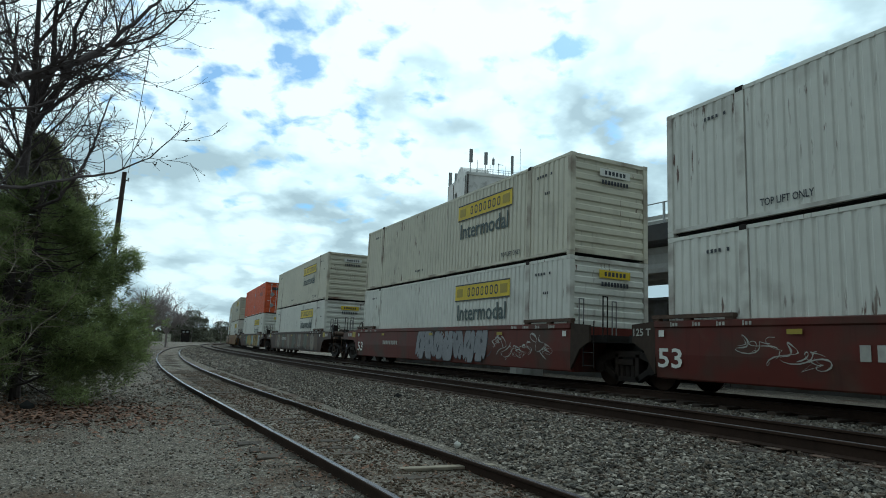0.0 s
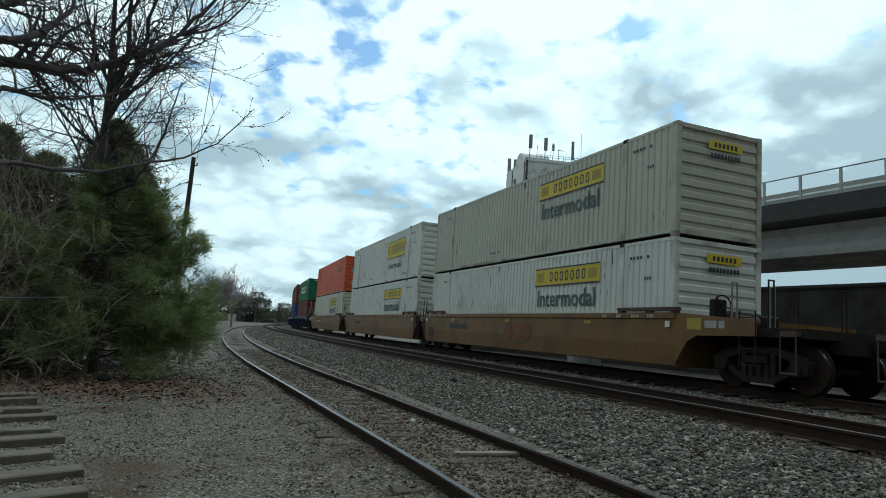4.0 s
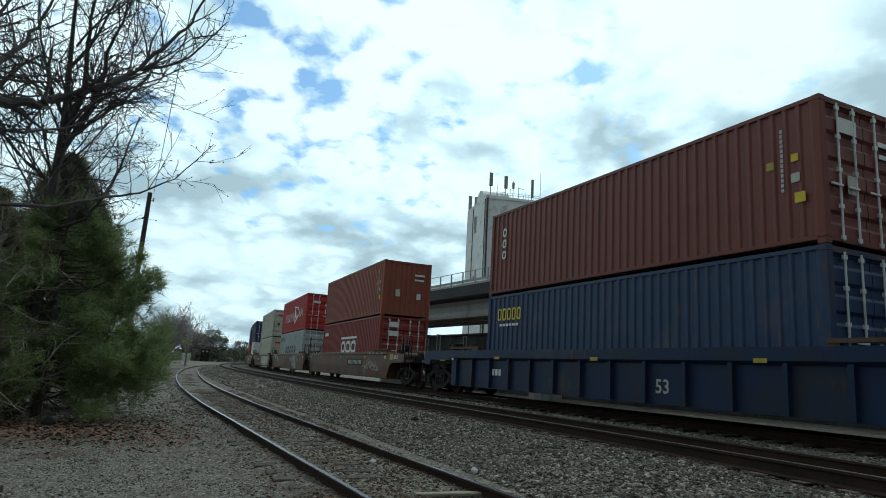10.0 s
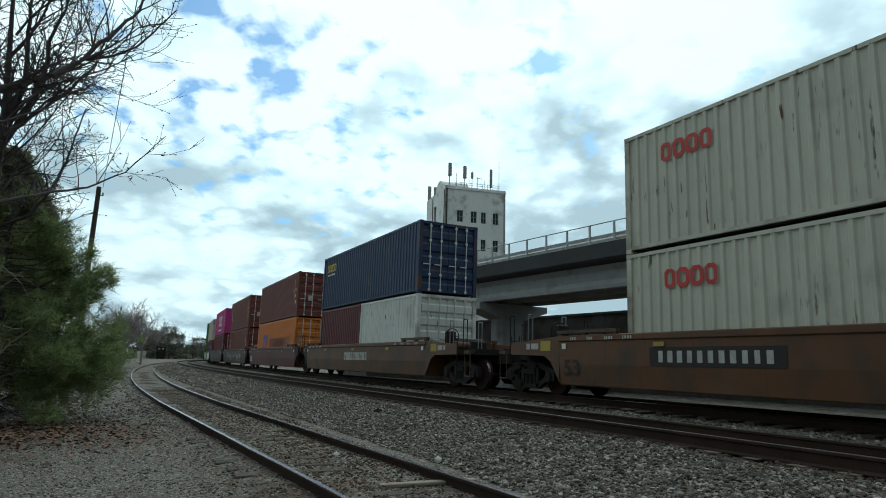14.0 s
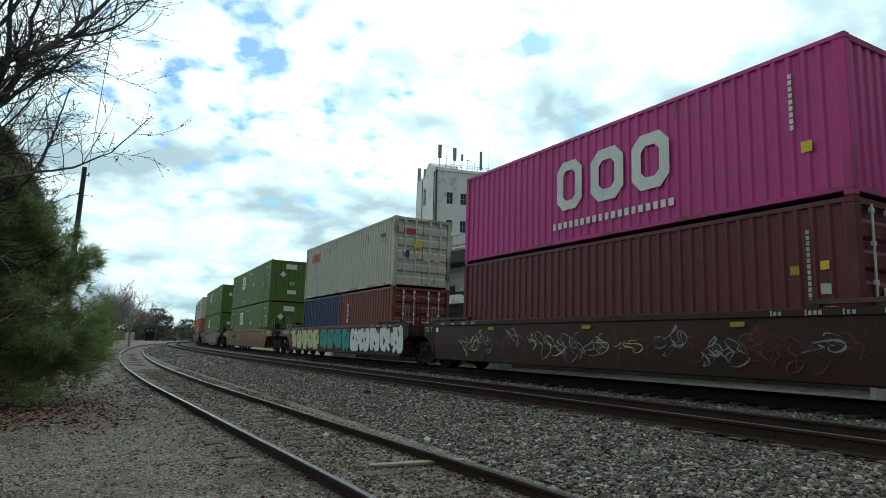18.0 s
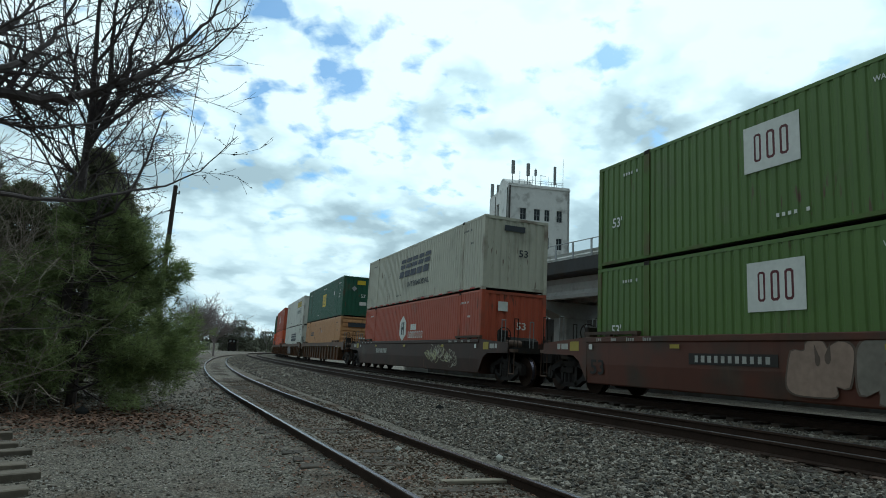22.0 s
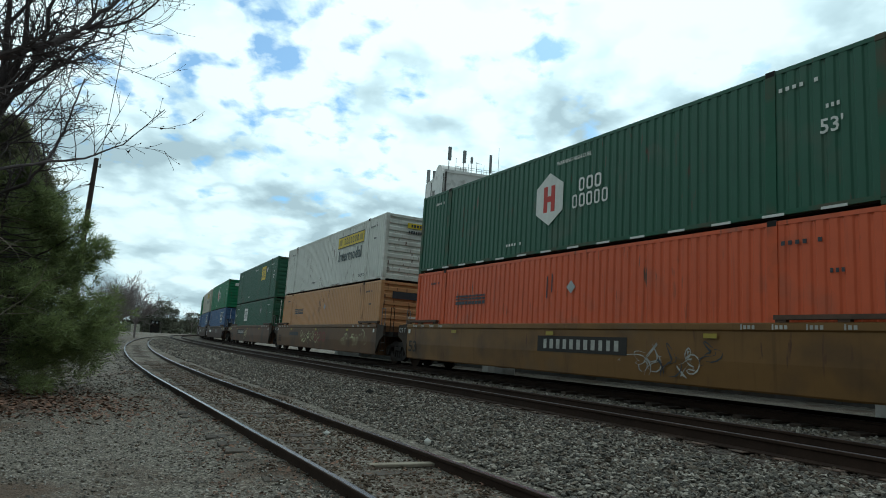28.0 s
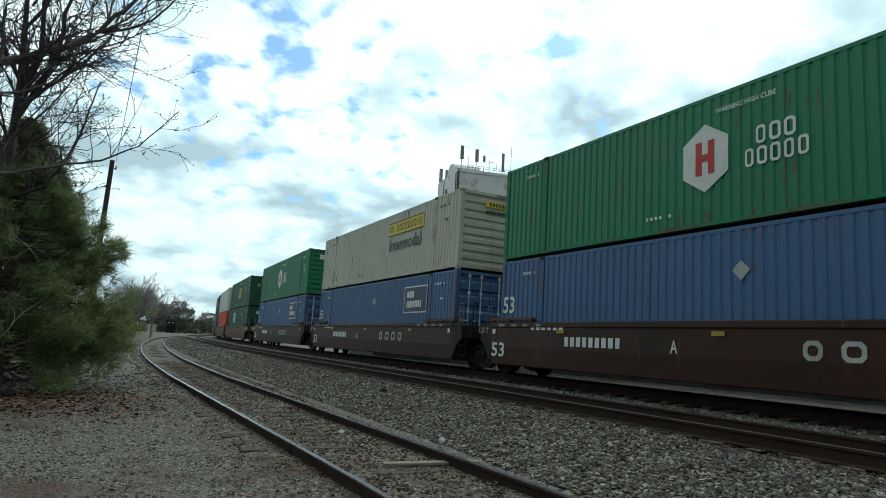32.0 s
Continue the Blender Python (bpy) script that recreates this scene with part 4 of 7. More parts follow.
def utility_pole():
    top = root("utility_pole", "weathered dark wooden utility pole with a cable", "utility pole", m=pose(-19.5, 37.2, -0.7, 0, 1.2, 0))
    bm = bmesh.new()
    rod(bm, (0, 0, -0.3), (0, 0, 11.1), 0.17, 0.125, 14)
    part("post", bm, POLE_WOOD, top, smooth=False)
    bm = bmesh.new()
    rod(bm, (0.12, 0, 10.6), (0.3, -0.05, 10.6), 0.03, sides=6)
    rod(bm, (0.3, -0.05, 10.55), (0.3, -0.05, 10.75), 0.05, sides=8)
    part("insulator", bm, STEEL_GREY, top)
    w = Wood(1)
    a, b = Vector((0.25, -0.05, 11.05)), Vector((24.5, -46.0, 12.4))
    w.tube([a.lerp(b, i / 20) + Vector((0, 0, -1.2 * math.sin(math.pi * i / 20) * 0.3)) for i in range(21)], 0.014, 0.014, 5)
    hung("cable", w.made("cable", GAP), top)


utility_pole()


def far_tree(place, height, spread, seed, leafy, mat, label, limbs=9, depth=2):
    top = root("distant_tree", label, "tree", "distant trees", m=pose(*place))
    w = Wood(seed)
    rng = random.Random(seed)
    w.tube([Vector((0, 0, -0.5)), Vector((0, 0, height * 0.35)), Vector((0.1, 0, height * 0.6))], height * 0.022, height * 0.012, 7)
    hung("trunk", w.made("trunk", FARBARK), top)
    w = Wood(seed + 1)
    for i in range(limbs):
        a = rng.uniform(0, 6.28)
        z = height * rng.uniform(0.22, 0.5)
        w.grow(Vector((0, 0, z)), Vector((math.cos(a) * 0.7, math.sin(a) * 0.7, 0.8)).normalized(), height * rng.uniform(0.35, 0.5) * spread, height * (0.009 if leafy else 0.014), depth, 0.3, 0.3, 0)
    hung("branchwork", w.made("branchwork", FARBARK), top)
    if leafy:
        r2 = np.random.RandomState(seed)
        n = leafy
        g = r2.normal(size=(n, 3))
        g /= np.linalg.norm(g, axis=1)[:, None]
        c = g * r2.uniform(0.35, 1.0, (n, 1)) ** 0.5 * np.array([height * 0.36 * spread, height * 0.36 * spread, height * 0.46]) + np.array([0, 0, height * 0.50])
        c += np.sin(c * 1.7) * height * 0.03
        s = height * 0.017
        t = r2.normal(size=(n, 3, 3)) * s + c[:, None, :]
        hung("crown", quick("crown", t.reshape(-1, 3).tolist(), np.arange(n * 3).reshape(-1, 3).tolist(), mat), top)


far_tree((-45.5, 101.0, -0.6), 8.6, 1.0, 41, 0, SCRUB, "bare grey tree far beside the siding", 14, 3)
far_tree((-47.2, 104.0, -0.6), 8.4, 1.0, 42, 0, SCRUB, "bare grey tree far beside the siding", 14, 3)
far_tree((-46.4, 109.0, -0.6), 8.6, 1.0, 52, 0, SCRUB, "bare grey tree far beside the siding", 14, 3)
far_tree((-50.0, 99.0, -0.6), 8.0, 1.0, 43, 300, SCRUB, "brownish thin tree far beside the siding", 14, 3)
far_tree((-60.5, 129.0, -0.6), 9.5, 1.0, 44, 400, SCRUB, "brownish thin tree far beside the siding", 14, 3)
far_tree((-103.0, 266.0, -0.6), 13.5, 1.35, 45, 6500, FARWOOD, "round dark leafy tree far down the line")
far_tree((-114.0, 276.0, -0.6), 12.5, 1.2, 46, 5000, FARWOOD, "round dark leafy tree far down the line")
far_tree((-99.0, 290.0, -0.6), 10.5, 1.3, 47, 4200, FARWOOD, "round dark leafy tree far down the line")
far_tree((-122.0, 310.0, -0.6), 13.0, 1.2, 48, 2200, FARWOOD, "round dark leafy tree far down the line")


def far_woods():
    """Scrub and woods along the line, too far to tell apart."""
    rng = np.random.RandomState(9)
    V = []
    for s0, s1, d0, d1, h, n in ((40, 130, -38, -22, 2.6, 2600), (130, 330, -60, -34, 4.5, 3600), (340, 700, -70, -10, 9.0, 9000), (285, 345, -60, -30, 10.0, 2500), (190, 245, -50, -26, 4.0, 2200), (420, 900, 30, 90, 9.0, 4000), (-260, -30, -60, -25, 7.0, 2500), (-30, 40, -60, -24, 6.0, 3000)):
        for _ in range(n):
            s, d = rng.uniform(s0, s1), rng.uniform(d0, d1)
            p = line(s, d)
            top = h * (0.55 + 0.45 * noise.noise(Vector((s * 0.05, d * 0.09, 3))))
            c = np.array([p.x, p.y, -0.6 + max(0.3, top) * rng.uniform(0, 1) ** 0.7])
            V.append(c + rng.normal(size=(3, 3)) * (0.22 + h * 0.055))
    V = np.array(V).reshape(-1, 3)
    ob = new("distant_woods", quick("distant_woods", V.tolist(), np.arange(len(V)).reshape(-1, 3).tolist(), FARWOOD))
    tagged(ob, "dark brushy woods and scrub along the railway", "woods", kind="stuff")


far_woods()


def locomotive():
    top = root("parked_locomotive", "black parked locomotive far down the line, front view", "locomotive", m=pose(-94.0, 237.0, -0.55, 0, 0, 23))
    bm = bmesh.new()
    box(bm, -1.5, 1.5, 0, 16, 0.9, 1.5)
    part("frame", bm, STEEL_DARK, top)
    bm = bmesh.new()
    box(bm, -1.5, 1.5, 2.2, 5.0, 1.5, 4.5)
    bevel(bm, 0.12, 2)
    part("cab", bm, STEEL_DARK, top)
    bm = bmesh.new()
    box(bm, -0.85, 0.85, 0.6, 2.2, 1.5, 3.4)
    bevel(bm, 0.15, 2)
    part("short_hood", bm, STEEL_DARK, top)
    bm = bmesh.new()
    box(bm, -0.9, 0.9, 5.0, 15.5, 1.5, 4.3)
    part("long_hood", bm, STEEL_DARK, top)
    for x in (-1.0, 0.3):
        bm = bmesh.new()
        box(bm, x, x + 0.7, 2.16, 2.19, 3.5, 4.1)
        part("windscreen", bm, STEEL_GREY, top)
    bm = bmesh.new()
    box(bm, -1.45, 1.45, -0.15, 0.0, 0.35, 1.3)
    part("pilot", bm, STEEL_DARK, top)
    for y in (2.5, 12.5):
        truck(top, y)


def fence():
    top = root("white_fence", "pale wooden fence far beside the siding", "fence", m=pose(-77.0, 184.0, -0.6, 0, 0, 22))
    bm = bmesh.new()
    box(bm, -0.06, 0.06, -0.5, 0.5, 0.2, 2.6)
    me = finish(bm, "board", CREAM)
    for i in range(14):
        shared("board", me, top, pose(-i * 0.2, -8 + i * 1.9, 0))


fence()


# ---- loose things on the ground ----
def old_ties():
    me = tie_mesh(2.5, 0.035)
    me.materials.clear()
    me.materials.append(OLD_TIE)
    row, out = Vector((-0.63, 0.77, 0)), Vector((-0.62, -0.78, 0))
    rng = random.Random(3)
    for i in range(9):
        end = Vector((-3.0, 5.15, 0)) + row * (0.84 * i)
        c = end + out * (1.25 + rng.uniform(-0.08, 0.12))
        ob = new("old_tie", me)
        ob.matrix_basis = pose(c.x - 0.3, c.y, -0.785 + rng.uniform(-0.02, 0.02), rng.uniform(-2, 2), rng.uniform(-2, 2), 51 + rng.uniform(-4, 4))
        tagged(ob, "weathered grey wooden tie lying half sunk in the gravel", "railway tie", "old ties in a row")


old_ties()


def stone_pool(n, seed):
    pool = []
    rng = np.random.RandomState(seed)
    for i in range(n):
        bm = bmesh.new()
        bmesh.ops.create_icosphere(bm, subdivisions=1, radius=1.0)
        v = np.array([q.co for q in bm.verts])
        f = np.array([[q.index for q in p.verts] for p in bm.faces])
        bm.free()
        v = v * rng.uniform(0.55, 1.32, (len(v), 1)) * np.array([1.0, rng.uniform(0.6, 0.9), rng.uniform(0.45, 0.75)])
        pool.append((v, f))
    return pool


POOL = stone_pool(10, 5)


def scatter(name, label, n, area, size, mat, seed, lift=0.3, dense=None):
    """Loose stones over a stretch of the line; area: s0, s1, d0, d1."""
    rng = np.random.RandomState(seed)
    V, F, base = [], [], 0
    s0, s1, d0, d1 = area
    for _ in range(n):
        s = s0 + (s1 - s0) * (rng.uniform() ** 1.7 if dense else rng.uniform())
        d = rng.uniform(d0, d1)
        p = line(s, d)
        z = ground_z(d, s) + noise.noise(Vector((p.x * 0.9, p.y * 0.9, 0))) * 0.03 + noise.noise(Vector((p.x * 3, p.y * 3, 5))) * 0.012
        v, f = POOL[rng.randint(len(POOL))]
        r = size * rng.uniform(0.6, 1.5)
        a = rng.uniform(0, 6.28)
        t = rng.uniform(-0.6, 0.6)
        c, q = math.cos(a), math.sin(a)
        R = np.array([[c, -q, 0], [q, c, 0], [0, 0, 1]]) @ np.array([[1, 0, 0], [0, math.cos(t), -math.sin(t)], [0, math.sin(t), math.cos(t)]])
        V.append(v @ R.T * r + np.array([p.x, p.y, z + r * lift]))
        F.append(f + base)
        base += len(v)
    ob = new(name, quick(name, np.concatenate(V).tolist(), np.concatenate(F).tolist(), mat))
    tagged(ob, label, "ballast", kind="stuff")


scatter("ballast_stones", "grey crushed ballast stones between the siding and the main line", 46000, (2.0, 40, 3.95, 6.25), 0.0245, STONE, 1, 0.35, True)
scatter("ballast_stones", "grey ballast stones far along the siding", 9000, (30.0, 105, 3.9, 6.35), 0.055, STONE, 7, 0.25, True)
scatter("gravel_stones", "pale gravel of the path far along the siding", 6000, (17.0, 90, -4.5, 1.9), 0.04, GRAVEL, 8, 0.2, True)
scatter("ballast_stones", "grey crushed ballast stones of the empty main line", 8000, (0.0, 40, 8.0, 10.9), 0.030, STONE, 2, 0.15, True)
scatter("ballast_stones", "oily dark brown ballast stones along the main line rails", 9500, (1.0, 45, 5.85, 6.62), 0.026, OILY_STONE, 9, 0.25, True)
scatter("ballast_stones", "dirty ballast and gravel between the siding's rails", 12000, (2.0, 30, 2.2, 3.8), 0.018, SOIL_STONE, 3, 0.2, True)
scatter("gravel_stones", "small grey gravel stones along the path", 24000, (2.0, 20, -3.8, 2.2), 0.015, GRAVEL, 4, 0.2, True)


def litter():
    rng = np.random.RandomState(12)
    V = []

    def leaf(x, y, z, s):
        a = rng.uniform(0, 6.28)
        t = np.array([[math.cos(a), math.sin(a), rng.uniform(-0.4, 0.4)], [-math.sin(a) * 0.45, math.cos(a) * 0.45, rng.uniform(-0.4, 0.4)]]) * s
        c = np.array([x, y, z])
        V.extend([c - t[0], c + t[1], c + t[0], c - t[1]])
    for _ in range(5200):
        x, y = rng.normal(-7.4, 2.0), rng.normal(12.1, 1.3)
        leaf(x, y, -0.70 + rng.uniform(0, 0.03), rng.uniform(0.025, 0.06))
    for d0, d1, n in ((1.0, 2.1, 4200), (2.3, 3.7, 3600)):
        for _ in range(n):
            s, d = 2 + 22 * rng.uniform() ** 1.6, rng.uniform(d0, d1)
            p = line(s, d)
            leaf(p.x, p.y, ground_z(d, s) + rng.uniform(0.0, 0.03), rng.uniform(0.012, 0.035))
    F = np.arange(len(V)).reshape(-1, 4)
    ob = new("leaf_litter", quick("leaf_litter", [tuple(v) for v in V], F.tolist(), LEAF_DRY))
    tagged(ob, "scattered dry brown leaves and needles", "leaf litter", kind="stuff")


litter()


def marks_on_the_ground():
    """Single stones and scraps that catch the eye."""
    v, f = POOL[2]
    for x, y, z, r, mat, label in ((0.22, 8.6, -0.50, 0.06, MARK_WHITE, "pale white stone lying against the siding rail"), (-1.2, 9.56, -0.60, 0.06, MARK_WHITE, "pale stone between the siding rails"),
                                   (-0.95, 14.3, -0.36, 0.11, GAP, "dark lump on the ballast"), (-2.15, 18.0, -0.36, 0.10, GAP, "dark lump on the ballast"), (-7.9, 12.6, -0.66, 0.16, GAP, "dark clod on the leaf litter")):
        ob = new("stone", quick("stone", (v * r).tolist(), f.tolist(), mat))
        ob.matrix_basis = pose(x, y, z)
        tagged(ob, label, "stone")
    bm = bmesh.new()
    box(bm, -0.55, 0.55, -0.06, 0.06, -0.02, 0.02)
    bevel(bm, 0.008)
    ob = new("board", finish(bm, "board", TIE_PALE))
    ob.matrix_basis = pose(0.1, 7.55, -0.60, 0, -2, 12)
    tagged(ob, "pale weathered board lying between the siding rails", "board")


marks_on_the_ground()



# ---- containers ----
MESH = {}


def cached(key, build):
    if key not in MESH:
        MESH[key] = build()
    return MESH[key]


def recolour(key, build, mat):
    """The same mesh in another paint."""
    k = (key, mat.name)
    if k not in MESH:
        me = cached(key, build).copy()
        me.materials.clear()
        me.materials.append(mat)
        MESH[k] = me
    return MESH[k]


def corrugated(length, z0, z1, pitch, deep, flat):
    """A pressed side sheet: outer flats at x = 0, inner flats at x = deep."""
    n = max(1, round(length / pitch))
    p = length / n
    verts, faces = [], []
    ys = []
    for i in range(n):
        a = -length / 2 + i * p
        ys += [(a, 0.0), (a + p * flat, 0.0), (a + p * (flat + 0.14), deep), (a + p * 0.86, deep)]
    ys.append((length / 2, 0.0))
    for y, x in ys:
        verts += [(x, y, z0), (x, y, z1)]
    for i in range(len(ys) - 1):
        a = 2 * i
        faces.append((a, a + 1, a + 3, a + 2))
    return quick("side_wall", verts, faces, WHITE)


def ribbed_end(width, z0, z1, ribs):
    """An end sheet with horizontal pressed ribs, its outer face at y = 0."""
    verts, faces, zs = [], [], []
    p = (z1 - z0) / ribs
    for i in range(ribs):
        a = z0 + i * p
        zs += [(a, 0.0), (a + p * 0.45, 0.0), (a + p * 0.58, 0.045), (a + p * 0.88, 0.045)]
    zs.append((z1, 0.0))
    for z, y in zs:
        verts += [(-width / 2, y, z), (width / 2, y, z)]
    for i in range(len(zs) - 1):
        a = 2 * i
        faces.append((a, a + 1, a + 3, a + 2))
    return quick("end_wall", verts, faces, WHITE)


def upright_end(width, z0, z1, n):
    verts, faces, xs = [], [], []
    p = width / n
    for i in range(n):
        a = -width / 2 + i * p
        xs += [(a, 0.0), (a + p * 0.45, 0.0), (a + p * 0.6, 0.035), (a + p * 0.85, 0.035)]
    xs.append((width / 2, 0.0))
    for x, y in xs:
        verts += [(x, y, z0), (x, y, z1)]
    for i in range(len(xs) - 1):
        a = 2 * i
        faces.append((a, a + 1, a + 3, a + 2))
    return quick("end_wall", verts, faces, WHITE)


def boxmesh(name, *b, soft=0.0):
    def build():
        bm = bmesh.new()
        box(bm, *b)
        if soft:
            bevel(bm, soft)
        return finish(bm, name, WHITE)
    return build


TALL = 2.885


def mark(name, parent, y, z, w, h, mat, side, W, label=""):
    """A flat marking on the long side (side 'x') or on the near end ('y'); y is along the side, or across the end."""
    bm = bmesh.new()
    if side == "x":
        box(bm, -W / 2 - 0.006, -W / 2 - 0.001, y - w / 2, y + w / 2, z - h / 2, z + h / 2)
    else:
        box(bm, y - w / 2, y + w / 2, -W - 0.012, -W - 0.004, z - h / 2, z + h / 2)
    return part(name, bm, mat, parent, label)


def ring(bm, cy, cz, w, h, x, stroke, cut=0.24):
    """A plain closed band with chamfered corners, flat on the side at x."""
    def outline(a, b):
        k = cut * min(a, b) * 2
        return [(-a + k, -b), (a - k, -b), (a, -b + k), (a, b - k), (a - k, b), (-a + k, b), (-a, b - k), (-a, -b + k)]
    out = [bm.verts.new((x, cy + p, cz + q)) for p, q in outline(w / 2, h / 2)]
    inn = [bm.verts.new((x, cy + p, cz + q)) for p, q in outline(w / 2 - stroke, h / 2 - stroke)]
    for i in range(8):
        bm.faces.new((out[i], out[(i + 1) % 8], inn[(i + 1) % 8], inn[i]))


def letters(name, parent, y, z, w, h, n, mat, W, thick=0.62, seed=1, label="", side="x", lean=0.0):
    """A word as plain shapes, one for each letter, from the far end to the near one: bands where large, blocks where small."""
    rng = random.Random(seed)
    step = w / n
    big = side == "x" and h >= 0.3
    single = big or name == "car_marking"
    bm = bmesh.new()
    for i in range(n):
        c = y + w / 2 - (i + 0.5) * step
        a = step * thick / 2 * rng.uniform(0.9, 1.1)
        if big and lean:
            for za, zb in ((-0.5, -0.16), (-0.02, 0.2), (0.3, 0.5)):
                bm.faces.new([bm.verts.new((-W / 2 - 0.008, c + p * a - lean * q * h, z + q * h)) for p, q in ((-1, za), (1, za), (1, zb), (-1, zb))])
        elif big:
            ring(bm, c, z, 2 * a, h, -W / 2 - 0.008, min(a * 0.52, h * 0.24))
        elif side == "x":
            box(bm, -W / 2 - 0.010, -W / 2 - 0.003, c - a, c + a, z - h / 2, z + h / 2)
        else:
            c = y - w / 2 + (i + 0.5) * step
            box(bm, c - a, c + a, -W - 0.016, -W - 0.006, z - h / 2, z + h / 2)
        if single:
            part(name, bm, mat, parent, label)
            bm = bmesh.new()
    if single:
        bm.free()
        return None
    return part(name, bm, mat, parent, label)


def text_mesh(word, w, h, bold=0.016):
    """A word as a flat mesh, w wide and h high, about its middle."""
    cu = bpy.data.curves.new("lettering", "FONT")
    cu.body, cu.size, cu.resolution_u, cu.offset = word, 1.0, 2, bold
    ob = bpy.data.objects.new("lettering", cu)
    me = bpy.data.meshes.new_from_object(ob)
    bpy.data.objects.remove(ob)
    bpy.data.curves.remove(cu)
    v = np.array([q.co for q in me.vertices])
    lo, hi = v.min(0), v.max(0)
    for q in me.vertices:
        q.co = ((q.co.x - (lo[0] + hi[0]) / 2) * w / (hi[0] - lo[0]), (q.co.y - (lo[1] + hi[1]) / 2) * h / (hi[1] - lo[1]), 0)
    return me


def writing(parent, word, y, z, w, h, mat, W, name="lettering", side="x"):
    me = recolour(("text", word, w, h), lambda: text_mesh(word, w, h), mat)
    ob = new(name, me)
    ob.parent = parent
    if side == "x":
        m = Matrix.Translation((-W / 2 - 0.008, y, z)) @ Matrix(((0, 0, -1, 0), (-1, 0, 0, 0), (0, 1, 0, 0), (0, 0, 0, 1)))
    else:
        m = Matrix.Translation((y, -W - 0.012, z)) @ Matrix(((1, 0, 0, 0), (0, 0, -1, 0), (0, 1, 0, 0), (0, 0, 0, 1)))
    ob.matrix_basis = m
    return ob


